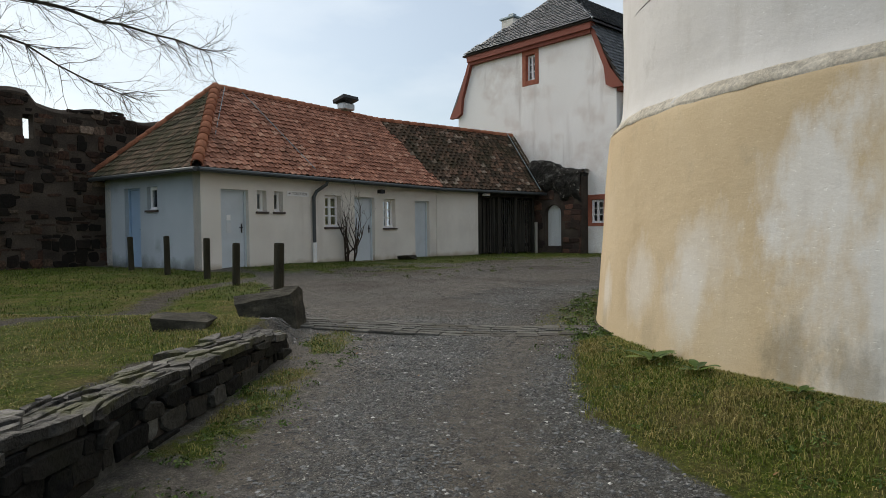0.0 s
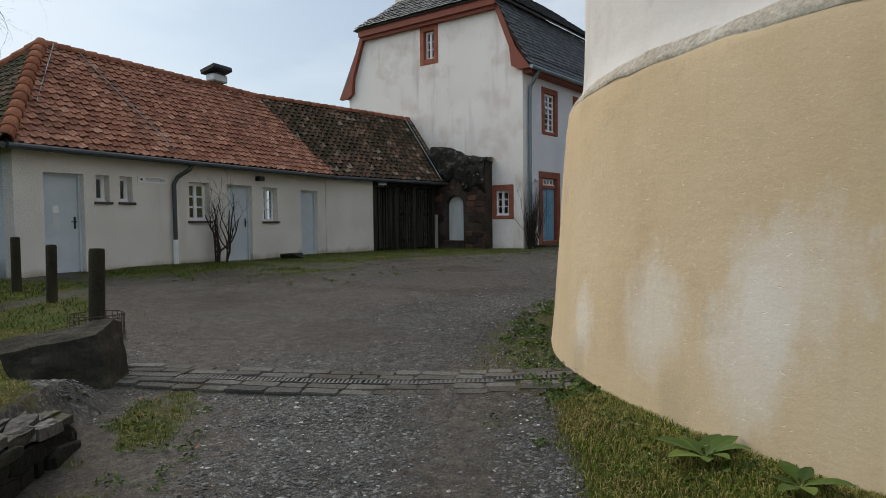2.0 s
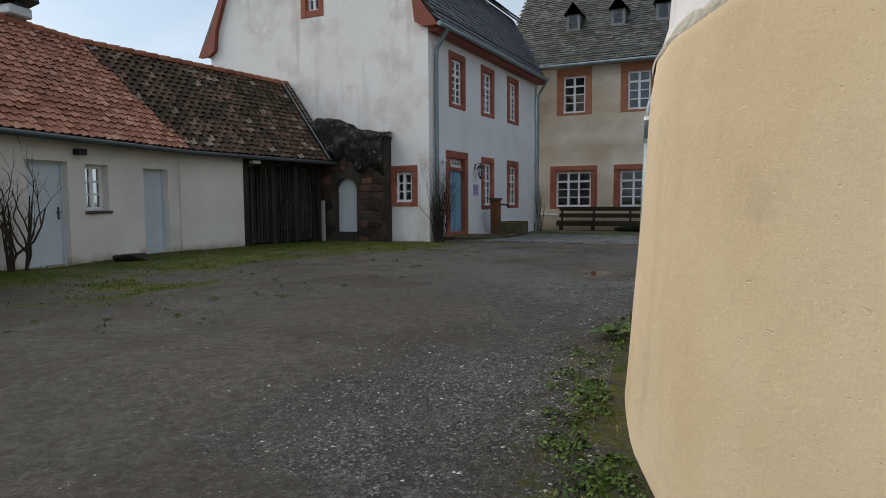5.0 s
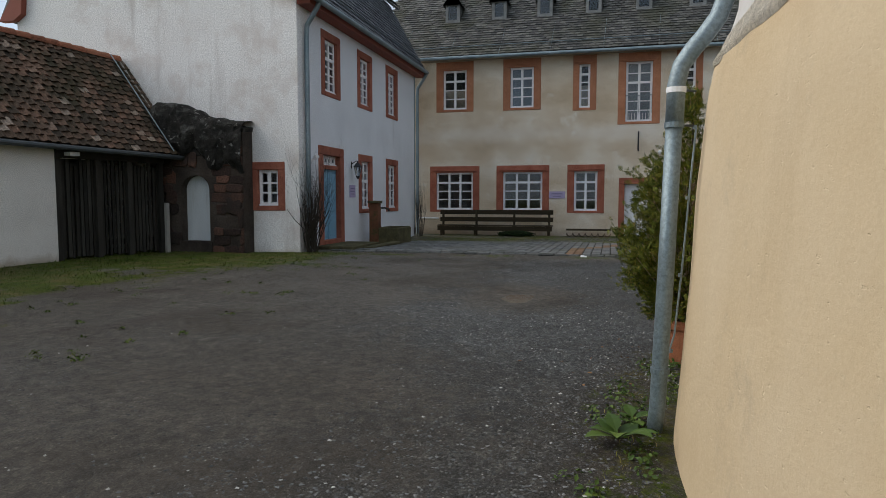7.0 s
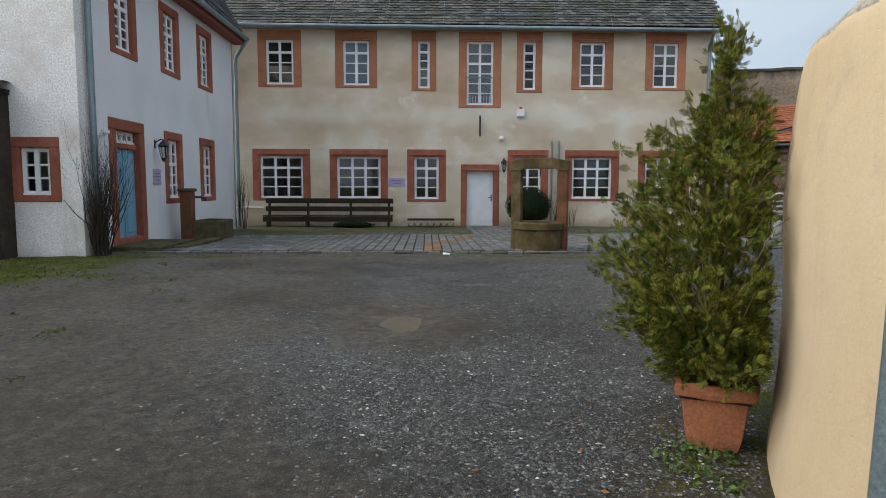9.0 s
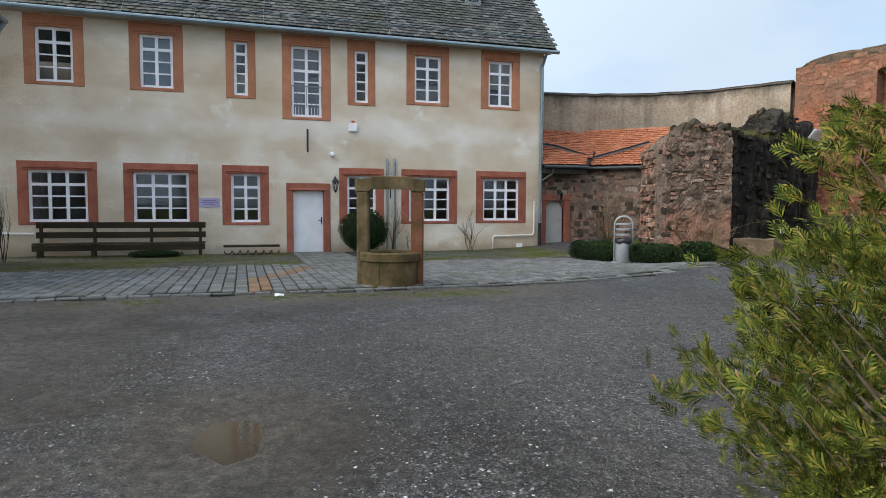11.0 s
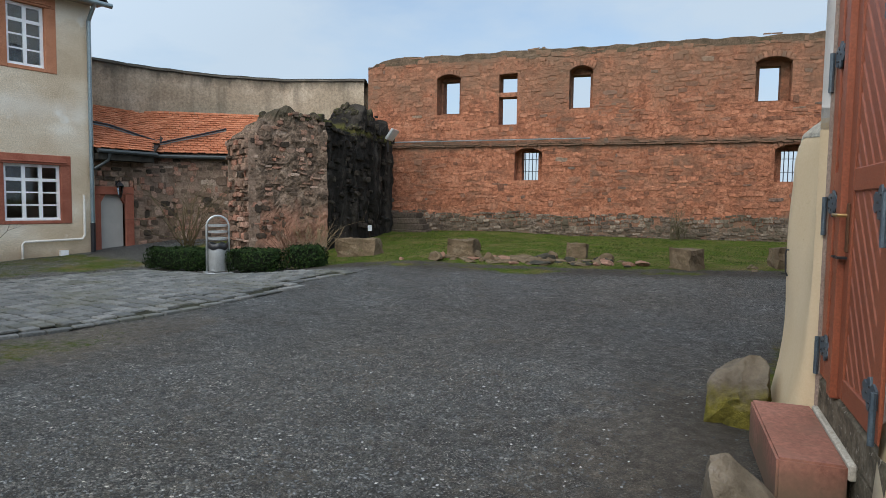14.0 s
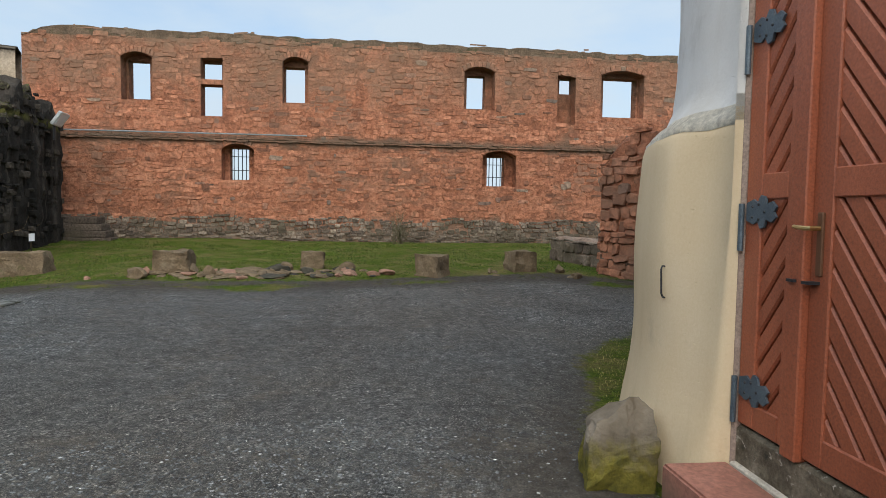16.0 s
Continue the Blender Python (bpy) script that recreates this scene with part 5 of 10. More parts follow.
bm.faces.new((q[0], q[1], q[2], q[3]))
bm.faces.new((q[3], q[2], q[4], q[5]))
bmesh.ops.solidify(bm, geom=bm.faces[:], thickness=0.06)
roof2 = part("roof", bm, roof_wood, tb)
sheet("roof_back", [(KINK, 2 * RIDGE_Y - E0, EZ), (E0, 2 * RIDGE_Y - E0, EZ), (APEX, RIDGE_Y, 6.05), (KRIDGE, RIDGE_Y, 6.05)], 0.06, dark_tile, tb)
sheet("roof_hip", [(E0, 2 * RIDGE_Y - E0, EZ), (E0, E0, EZ), (APEX, RIDGE_Y, 6.05)], 0.06, roof_wood, tb)
k_hip = (APEX - E0) / s_len
near_tile = lambda x, y, z: abs(x - 3.0) + abs(z - 4.2)
tile_field("roof_tile", "roof_tiling", roof, (E0, E0, EZ + 0.03), (1, 0, 0), slope_v, [(0, 0), (KINK - E0, 0), (KRIDGE - E0, s_len), (k_hip * s_len, s_len)], 0.21, 0.185, red_tile, "pan", near=300, near_key=near_tile)
tile_quad("roof_tile", "roof_tiling", roof2, e_k, e_e, r_e, r_k, 0.21, 0.185, dark_tile, 60, pan=True)
hip_slope = Vector((APEX - E0, 0, APEX_Z - EZ - 0.04))
tile_field("roof_tile", "roof_tiling", roof, (E0, 2 * RIDGE_Y - E0, EZ + 0.03), (0, -1, 0), hip_slope, [(0, 0), (2 * (RIDGE_Y - E0), 0), (RIDGE_Y - E0, hip_slope.length)], 0.21, 0.185, hip_tile, "pan", seed=6)


def ridge_run(a, b, parent, name="ridge_tile", r=0.115):
    a, b = Vector(a), Vector(b)
    n = int((b - a).length / 0.32)
    d = (b - a).normalized()
    side = d.cross(Vector((0, 0, 1))).normalized()
    up = side.cross(d)
    prof = []
    bm = bmesh.new()
    vs = []
    for y, k in ((0, 1.12), (0.36, 0.92)):
        ring = [(k * r * math.cos(t), y, k * r * math.sin(t) - 0.02) for t in np.linspace(-0.25, math.pi + 0.25, 9)]
        vs.append([bm.verts.new(p) for p in ring])
        vs.append([bm.verts.new((p[0] * 0.86, p[1], p[2] * 0.86)) for p in ring])
    for q in range(8):
        bm.faces.new((vs[0][q], vs[0][q + 1], vs[2][q + 1], vs[2][q]))
        bm.faces.new((vs[1][q], vs[3][q], vs[3][q + 1], vs[1][q + 1]))
        bm.faces.new((vs[0][q], vs[1][q], vs[1][q + 1], vs[0][q + 1]))
    me = finish(name, bm, ridge_tile, True)
    for k in range(n):
        p = a.lerp(b, k / n)
        m = Matrix(((side.x, d.x, up.x, p.x), (side.y, d.y, up.y, p.y), (side.z, d.z, up.z, p.z), (0, 0, 0, 1)))
        piece(name, me, parent, m)


ridge_run((E0, E0, EZ + 0.1), (APEX, RIDGE_Y, 6.14), roof, r=0.13)
ridge_run((E0, 2 * RIDGE_Y - E0, EZ + 0.1), (APEX, RIDGE_Y, 6.14), roof)
ridge_run((KRIDGE, RIDGE_Y, 6.12), (APEX, RIDGE_Y, 6.12), roof)
ridge_run(r_e + Vector((0, 0, 0.06)), r_k + Vector((0, 0, 0.07)), roof2)
bm = bmesh.new()
tube(bm, [e_e + Vector((-0.35, 0, 0.1)), r_e + Vector((-0.35, 0, 0.12))], 0.014, 6)
part("lightning_wire", bm, zinc, roof2)
bm = bmesh.new()
tube(bm, [e_e + Vector((0, 0, 0.03)), e_e.lerp(r_e, 0.5) + Vector((0.02, 0, 0.03)), r_e + Vector((0, 0, 0.03))], 0.05, 6)
part("verge_mortar", bm, plain("pale_mortar", (0.34, 0.32, 0.29), 0.95), roof2, "crumbling pale mortar")
bm = bmesh.new()
tube(bm, [(0.25, -0.05, 3.75), (APEX + 0.2, RIDGE_Y - 0.15, 6.13)], 0.012, 6)
tube(bm, [(3.55, -0.2, 3.78), (2.85, RIDGE_Y, 6.2)], 0.010, 6)
part("lightning_wire", bm, zinc, tb)
# gutter and downpipe
bm = bmesh.new()
tube(bm, [(E0, E0 - 0.07, EZ - 0.02), (KINK, E0 - 0.07, EZ - 0.04), e_e + Vector((0.0, -0.07, -0.04))], 0.06, 10)
tube(bm, [(E0 - 0.07, E0 - 0.05, EZ - 0.02), (E0 - 0.07, 2 * RIDGE_Y - E0, EZ - 0.02)], 0.06, 10)
part("gutter", bm, dark_zinc, tb, "grey zinc gutter")
bm = bmesh.new()
tube(bm, [(3.87, E0 - 0.07, 3.5), (3.86, E0 - 0.04, 3.36), (3.66, -0.12, 3.16), (3.58, -0.09, 3.0), (3.58, -0.09, 1.72)], 0.05, 10)
pipe = part("downpipe", bm, dark_zinc, tb, "grey zinc downpipe")
bm = bmesh.new()
tube(bm, [(3.58, -0.09, 1.72), (3.58, -0.09, 1.08)], 0.06, 10)
part("standpipe", bm, white_paint, pipe, "white foot of the downpipe")
box_part("lamp", (6.42, 6.62, -0.16, -0.01, 3.22, 3.34), dark_metal, tb, "dark bulkhead lamp")
# flue
flue_m = T_M @ Matrix.Translation((7.35, RIDGE_Y, 6.02)) @ Matrix.Scale(1.1, 4) @ Matrix.Translation((0, 0, -6.02))
fl = empty("roof_flue", flue_m, "pale metal vent box with a tilted black lid on the ridge", "chimney")
for x in (-0.2, 0.2):
    box_part("leg", (x - 0.015, x + 0.015, -0.02, 0.02, 6.0, 6.3), dark_metal, fl)
box_part("box", (-0.26, 0.26, -0.15, 0.15, 6.22, 6.42), plain("pale_vent_metal", (0.55, 0.58, 0.6), 0.4, 0.3), fl, "pale metal box", 0.03)
box_part("lid", (-0.34, 0.34, -0.26, 0.26, 6.47, 6.60), dark_metal, fl, "black tilted lid", 0.02, Matrix.Translation((0, 0, 6.5)) @ Matrix.Rotation(radians(-16), 4, "X") @ Matrix.Translation((0, 0, -6.5)))
box_part("neck", (-0.1, 0.1, -0.08, 0.08, 6.40, 6.52), dark_metal, fl)

# shed front of upright slats under the same roof
sh = empty("slatted_shed_gate", T2_M, "dark weathered timber slat gate under the roof's end", "gate")
rng = np.random.default_rng(3)
u, G_END = 1.86, 4.55
while u < G_END - 0.1:
    w = rng.uniform(0.05, 0.085)
    box_part("slat", (u, u + w, rng.uniform(0.12, 0.15), 0.175, 1.10 + rng.uniform(0, 0.06), 3.2 + rng.uniform(-0.1, 0.1)), dark_wood, sh)
    u += w + rng.uniform(0.02, 0.045)
for z in (1.35, 2.25, 3.05):
    box_part("cross_rail", (1.82, G_END, 0.18, 0.24, z, z + 0.12), dark_wood, sh)
for u in (1.83, 2.75, 3.55, G_END - 0.12):
    box_part("post", (u, u + 0.12, 0.02, 0.11, 1.0, 3.4), dark_wood, sh)
box_part("beam", (1.82, G_END, -0.02, 0.11, 3.26, 3.42), dark_wood, sh)
box_part("back_wall", (1.82, 4.7, 2.4, 2.5, 0.5, 3.4), dark_wood, sh)
box_part("lamp", (2.0, 2.22, -0.22, -0.03, 3.30, 3.38), white_paint, sh, "small white lamp")
box_part("marker_post", (G_END - 0.02, G_END + 0.07, -0.08, 0.0, 1.0, 2.3), plain("flaking_white_post", (0.4, 0.38, 0.35), 0.9), sh, "flaking white post")


# ---- white house ----
def gable_m(y):
    return wall_frame((19.09, y), (19.09, y - 1))


wh = empty("white_house", pose(0, 0, 0), "white plastered house with red sandstone windows and slate mansard roof", "house")
G_M = wall_frame((19.09, 24.1), (19.09, 15.87))
S_M = wall_frame((19.09, 15.87), (28.6, 15.87))
cornice_red = plain("red_brown_cornice", (0.25, 0.065, 0.04), 0.7)
house_slate = pieces_mat("house_slate", [(0.0, (0.045, 0.053, 0.062)), (0.5, (0.075, 0.085, 0.096)), (1.0, (0.12, 0.13, 0.14))], 0.6, 30, 0.3, (0.8, 0.58, 0.75, (0.06, 0.065, 0.045)))
# gable wall, drawn in at the top by the steep lower roof
bm = bmesh.new()
WW, AT = (6.92, 7.85, 2.11, 3.30), (3.80, 4.66, 7.92, 9.38)
wall_with_holes(bm, 0, 8.23, 0.3, 9.66, [WW, AT], 0, 0.55)
cut(bm, (8.23 - 0.0, 0, 7.25), Vector((2.35, 0, 1.0)))
cut(bm, (0.0, 0, 7.25), Vector((-2.35, 0, 1.0)))
gable = part("wall", bm, white_plaster, wh, "white plastered gable, stained near its corner")
gable.matrix_basis = G_M
S_WINS = [(1.32, 2.54, 5.11, 6.79, 2, 6), (3.80, 5.02, 5.12, 6.81, 2, 6), (6.31, 7.54, 5.13, 6.86, 2, 6), (3.83, 4.99, 1.97, 3.74, 2, 5), (6.28, 7.54, 1.97, 3.75, 2, 5)]
DOOR = (1.08, 2.70, 1.08, 3.79)
bm = bmesh.new()
wall_with_holes(bm, 0.55, 9.51, 0.3, 7.3, [w[:4] for w in S_WINS] + [DOOR], 0, 0.5)
front = part("wall", bm, blue_plaster, wh, "cool white plastered front")
front.matrix_basis = S_M
box_part("wall", (28.1, 28.6, 16.37, 24.1, 0.3, 7.3), white_plaster, wh)
box_part("wall", (19.64, 28.1, 23.6, 24.1, 0.3, 7.3), white_plaster, wh)
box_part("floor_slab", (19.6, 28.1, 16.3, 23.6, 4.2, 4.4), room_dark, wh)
w = window(wh, *WW, sandstone, 0.19, 0.19, 0.12, 2, 3, 0, 0.08)
w.matrix_basis = G_M
w = window(wh, *AT, sandstone, 0.19, 0.22, 0.2, 2, 3, 0)
w.matrix_basis = G_M
for q in S_WINS:
    w = window(wh, *q[:4], sandstone, 0.22, 0.2, 0.12, q[4], q[5], 2, 0.07)
    w.matrix_basis = S_M
# front door
bm = bmesh.new()
bm_box(bm, 1.36, 2.46, 0.13, 0.18, 1.30, 3.20)
fd = part("front_door", bm, blue_paint, wh, "blue-painted panelled double door")
fd.matrix_basis = S_M
for a, b in ((1.43, 1.88), (1.94, 2.39)):
    for z0, z1 in ((1.38, 1.95), (2.05, 3.1)):
        box_part("panel", (a + 0.06, b - 0.06, 0.105, 0.132, z0, z1), blue_paint, fd, "", 0.015)
box_part("cover_strip", (1.885, 1.935, 0.10, 0.132, 1.30, 3.2), blue_paint, fd)
box_part("handle", (1.94, 2.05, 0.05, 0.07, 2.22, 2.24), dark_metal, fd)
tl = window(fd, 1.38, 2.44, 3.30, 3.56, None, 0, 0, 0, 4, 1, 0, 0.13)
for q in ((1.08, 1.36, 1.08, 3.56), (2.46, 2.70, 1.08, 3.56)):
    box_part("jamb", (q[0], q[1], -0.025, 0.4, q[2], q[3]), sandstone, fd, "red sandstone", 0.015)
box_part("lintel", (1.08, 2.70, -0.025, 0.4, 3.56, 3.79), sandstone, fd, "red sandstone", 0.015)
box_part("transom", (1.36, 2.46, 0.06, 0.4, 3.19, 3.30), sandstone, fd, "red sandstone", 0.01)
box_part("sill", (1.38, 2.44, -0.025, 0.4, 1.08, 1.30), sandstone, fd, "red sandstone", 0.01)
# roof: steep lower slopes, hipped cap
y0, y1, xe = 24.1, 15.87, 28.9
lo_s = sheet("roof_slope", [(18.95, 15.50, 7.22), (xe, 15.50, 7.22), (xe, 16.90, 9.72), (18.95, 16.90, 9.72)], 0.08, roof_wood, wh)
sheet("roof_slope", [(xe, 24.5, 7.22), (18.95, 24.5, 7.22), (18.95, 23.12, 9.72), (xe, 23.12, 9.72)], 0.08, house_slate, wh)
s_dir = Vector((0, 1.40, 2.50))
tile_field("slate", "slating", lo_s, (18.93, 15.48, 7.24), (1, 0, 0), s_dir, [(0, 0), (9.9, 0), (9.9, s_dir.length), (0, s_dir.length)], 0.22, 0.17, house_slate, "slate", seed=11)
CAP = 9.74
ea = [(18.72, 23.45), (18.72, 16.62), (29.2, 16.62), (29.2, 23.45)]
RX, RZ = 21.6, 12.35
cap = sheet("roof_cap", [(18.72, 23.45, CAP), (18.72, 16.62, CAP), (RX, 20.03, RZ)], 0.06, roof_wood, wh)
sheet("roof_cap", [(18.72, 16.62, CAP), (29.2, 16.62, CAP), (29.2, 20.03, RZ), (RX, 20.03, RZ)], 0.06, house_slate, wh)
sheet("roof_cap", [(29.2, 23.45, CAP), (18.72, 23.45, CAP), (RX, 20.03, RZ), (29.2, 20.03, RZ)], 0.06, house_slate, wh)
h_dir = Vector((RX - 18.72, 0, RZ - CAP))
tile_field("slate", "slating", cap, (18.70, 23.45, CAP + 0.02), (0, -1, 0), h_dir, [(0, 0), (6.83, 0), (3.42, h_dir.length)], 0.22, 0.17, house_slate, "slate", near=200, near_key=lambda x, y, z: z, seed=12)
c_dir = Vector((0, 3.41, RZ - CAP))
tile_field("slate", "slating", cap, (18.72, 16.60, CAP + 0.02), (1, 0, 0), c_dir, [(0, 0), (10.4, 0), (10.4, c_dir.length), (2.88, c_dir.length)], 0.22, 0.17, house_slate, "slate", seed=13)
bm = bmesh.new()
bm_box(bm, 18.80, 19.09, 16.78, 23.25, 9.46, 9.72)
bm_box(bm, 18.90, 19.09, 16.85, 23.15, 9.34, 9.46)
part("cornice", bm, cornice_red, wh, "red-brown moulded cornice under the hip")
for ya, yb, sgn in ((16.20, 15.45, 1), (23.80, 24.55, -1)):
    bm = bmesh.new()
    pts = [(15.47, 7.14), (15.95, 7.14), (16.22, 7.30), (16.30, 7.95), (16.92, 9.50), (16.76, 9.56), (16.05, 7.90)] if sgn == 1 else [(24.53, 7.14), (24.05, 7.14), (23.80, 7.30), (23.72, 7.95), (23.10, 9.50), (23.26, 9.56), (23.97, 7.90)]
    a = [bm.verts.new((18.93, y, z)) for y, z in pts]
    b = [bm.verts.new((19.12, y, z)) for y, z in pts]
    bm.faces.new(a)
    bm.faces.new(b[::-1])
    for k in range(len(pts)):
        bm.faces.new((a[k], b[k], b[(k + 1) % len(pts)], a[(k + 1) % len(pts)]))
    part("verge_board", bm, cornice_red, wh, "red-brown verge board with a bracket foot")
box_part("eaves_board", (19.1, 28.9, 15.52, 15.86, 7.02, 7.2), cornice_red, wh, "red-brown boxed eaves")
bm = bmesh.new()
tube(bm, [(18.9, 15.42, 7.16), (28.9, 15.42, 7.2)], 0.07, 10)
part("gutter", bm, zinc, wh, "zinc gutter")
for x, foot in ((19.42, 2.3), (28.75, 1.0)):
    bm = bmesh.new()
    tube(bm, [(x, 15.42, 7.12), (x, 15.55, 6.9), (x, 15.76, 6.6), (x, 15.78, 6.3), (x, 15.78, 1.05)], 0.06, 10)
    part("downpipe", bm, zinc, wh, "blue-grey zinc downpipe")
for x in np.arange(19.6, 28.6, 0.9):
    box_part("snow_hook", (x, x + 0.03, 15.62, 15.75, 7.5, 7.62), zinc, wh)
bm = bmesh.new()
tube(bm, [(19.0, 15.62, 7.62), (28.7, 15.62, 7.62)], 0.018, 6)
part("snow_rail", bm, zinc, wh)
bm = bmesh.new()
tube(bm, [(18.72, 16.62, CAP + 0.03), (RX, 20.03, RZ + 0.03)], 0.03, 6)
part("hip_wire", bm, zinc, wh)
ch = empty("chimney", pose(25, 25.9, 0), "grey rendered chimney with a capping slab", "chimney")
box_part("chimney_shaft", (-0.42, 0.42, -0.42, 0.42, 7.0, 13.25), cream_plaster, ch, "", 0.02)
box_part("cap", (-0.5, 0.5, -0.5, 0.5, 13.25, 13.36), zinc, ch, "", 0.02)
box_part("pot", (-0.16, 0.16, -0.16, 0.16, 13.36, 13.6), zinc, ch, "", 0.02)
annex = empty("rear_wing", pose(0, 0, 0), "rear wing of the house under the chimney", "building")
box_part("wall", (22.5, 28.5, 24.2, 28.0, 0.3, 7.0), white_plaster, annex)

# lean-to fragment of dark masonry with an arched door
DK_M = wall_frame((18.65, 19.5), (18.65, 17.12))
dark_stone = pieces_mat("sooty_sandstone", [(0.0, (0.035, 0.027, 0.024)), (0.5, (0.09, 0.05, 0.038)), (1.0, (0.17, 0.085, 0.06))], 0.95, 25, 0.8, (1.1, 0.45, 0.62, (0.03, 0.028, 0.025)), dist=0.02)
dk = empty("masonry_stub", DK_M, "dark sooty sandstone stub with an arched white door", "wall")
bm = bmesh.new()
wall_with_holes(bm, 0, 2.38, 0.4, 4.6, [(0.66, 1.44, 0.4, 2.62), (0.66, 1.44, 2.62, 2.98)], 0, 0.435)
cut(bm, (0.0, 0, 4.5), Vector((0.45, 0, 2.38)))
part("wall", bm, mortar_dark, dk)
n = 10
arc = [(1.05 - 0.39 * math.cos(math.pi * k / n), 2.62 + 0.36 * math.sin(math.pi * k / n)) for k in range(n + 1)]
for corner, run in (((0.66, 2.985), arc[:n // 2 + 1]), ((1.44, 2.985), arc[n // 2:])):
    bm = bmesh.new()
    a, b = [[bm.verts.new((x, y, z)) for x, z in [corner] + run] for y in (0.0, 0.4)]
    bm.faces.new(a)
    bm.faces.new(b[::-1])
    for k in range(len(a)):
        bm.faces.new((a[k], b[k], b[(k + 1) % len(a)], a[(k + 1) % len(a)]))
    part("spandrel", bm, mortar_dark, dk)
pale_board = worn("pale_blue_boards", [(0.3, (0.52, 0.55, 0.56)), (0.7, (0.68, 0.71, 0.72))], 2, 60, 0.3, 0.7, stretch=(1, 1, 0.2), streak=(4, 0.58, 0.76, (0.34, 0.33, 0.30)))
box_part("door", (0.64, 1.46, 0.2, 0.26, 1.36, 3.0), pale_board, dk, "pale grey-blue boarded door")
box_part("threshold", (0.6, 1.5, -0.05, 0.3, 0.6, 1.36), mortar_dark, dk)
rubble(dk, 0.0, 2.38, 1.0, 3.75, dark_stone, (0.16, 0.3), (0.25, 0.6), (0.01, 0.05), [(0.66, 1.44, 1.0, 2.98)], near=60, seed=21, skip=0.2)

moss_cap = worn("sooty_render", [(0.3, (0.012, 0.012, 0.011)), (0.55, (0.035, 0.033, 0.029)), (0.75, (0.15, 0.148, 0.138))], 3.4, 26, 1.0, 0.95, dist=0.05, spots=(5, 0.60, 0.68, (0.30, 0.29, 0.27)))
sheet("weathered_cap", [(0.0, -0.03, 4.54), (2.42, -0.03, 4.08), (2.42, 0.43, 4.14), (0.0, 0.43, 4.6)], 0.1, moss_cap, dk)
bm = bmesh.new()
rows_c = []
for k in range(15):
    t = k / 14
    row = []
    for x in np.linspace(-0.02, 2.44, 34):
        lo = 3.30 + 0.22 * math.sin(x * 2.2) + 0.14 * math.sin(x * 7) + 0.1 * noise.noise(Vector((x * 9, 2, 0)))
        hi = 4.66 - 0.17 * x + 0.16 * math.sin(x * 2.3 + 0.4) * math.exp(-x * 0.4) + 0.06 * noise.noise(Vector((x * 5, 7, 1)))
        z = lo + (hi - lo) * min(1.0, t / 0.75)
        y = -0.05 - 0.16 * math.sin(math.pi * min(1.0, t / 0.85)) ** 0.7 + (0.7 * (t - 0.75) / 0.25 if t > 0.75 else 0.0)
        q = Vector((x * 3.1, z * 3.1, 1 + y))
        y -= 0.09 * noise.noise(q) + 0.05 * noise.noise(q * 2.6)
        row.append(bm.verts.new((x, y, z + 0.05 * noise.noise(q * 2.1) + (0.05 * math.sin(math.pi * (t - 0.75) / 0.25) if t > 0.75 else 0))))
    rows_c.append(row)
for a, b in zip(rows_c, rows_c[1:]):
    for k in range(33):
        bm.faces.new((a[k], a[k + 1], b[k + 1], b[k]))
part("black_crust", bm, moss_cap, dk, "blackened crumbling render")


# ---- long beige house ----
GY = 18.0
gh = empty("beige_house", wall_frame((31.0, GY), (31.0, -0.97)), "long weathered beige house with sandstone windows and slate roof", "house")
L = GY + 0.97
gu = lambda y: GY - y
LOWER = [(15.90, 13.79, 3, 4, 1.86), (13.08, 10.94, 3, 4, 1.86), (10.23, 8.79, 2, 4, 1.84), (6.51, 4.99, 2, 4, 1.90), (4.37, 2.34, 3, 4, 1.87), (1.63, -0.32, 3, 4, 1.89)]
UPPER = [(15.62, 14.05, 2, 4, 5.97), (12.83, 11.31, 2, 4, 5.96), (10.06, 9.16, 1, 5, 5.87), (8.34, 6.78, 2, 6, 5.28), (6.22, 5.28, 1, 5, 5.84), (4.20, 2.67, 2, 4, 5.96), (1.48, -0.02, 2, 4, 5.95)]
D_U = (gu(8.24), gu(6.81), 0.92, 3.22)
holes = [(gu(a), gu(b), z, 3.755) for a, b, c, r, z in LOWER] + [(gu(a), gu(b), z, 8.0) for a, b, c, r, z in UPPER] + [D_U]
bm = bmesh.new()
wall_with_holes(bm, 0, L, 0.2, 8.25, holes, 0, 0.55)
part("wall", bm, grey_plaster, gh, "weathered beige lime plaster with pale patches")
box_part("wall", (L - 0.5, L, 0.55, 9.0, 0.2, 8.25), grey_plaster, gh)
box_part("wall", (0, 0.5, 0.55, 9.0, 0.2, 8.25), grey_plaster, gh)
box_part("wall", (0.5, L - 0.5, 8.5, 9.0, 0.2, 8.25), grey_plaster, gh)
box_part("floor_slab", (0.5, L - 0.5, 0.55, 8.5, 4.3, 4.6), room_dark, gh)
for k, (a, b, c, r, z) in enumerate(LOWER):
    window(gh, gu(a), gu(b), z, 3.755, sandstone, 0.27, 0.26, 0.09, c, r, 1, 0.08)
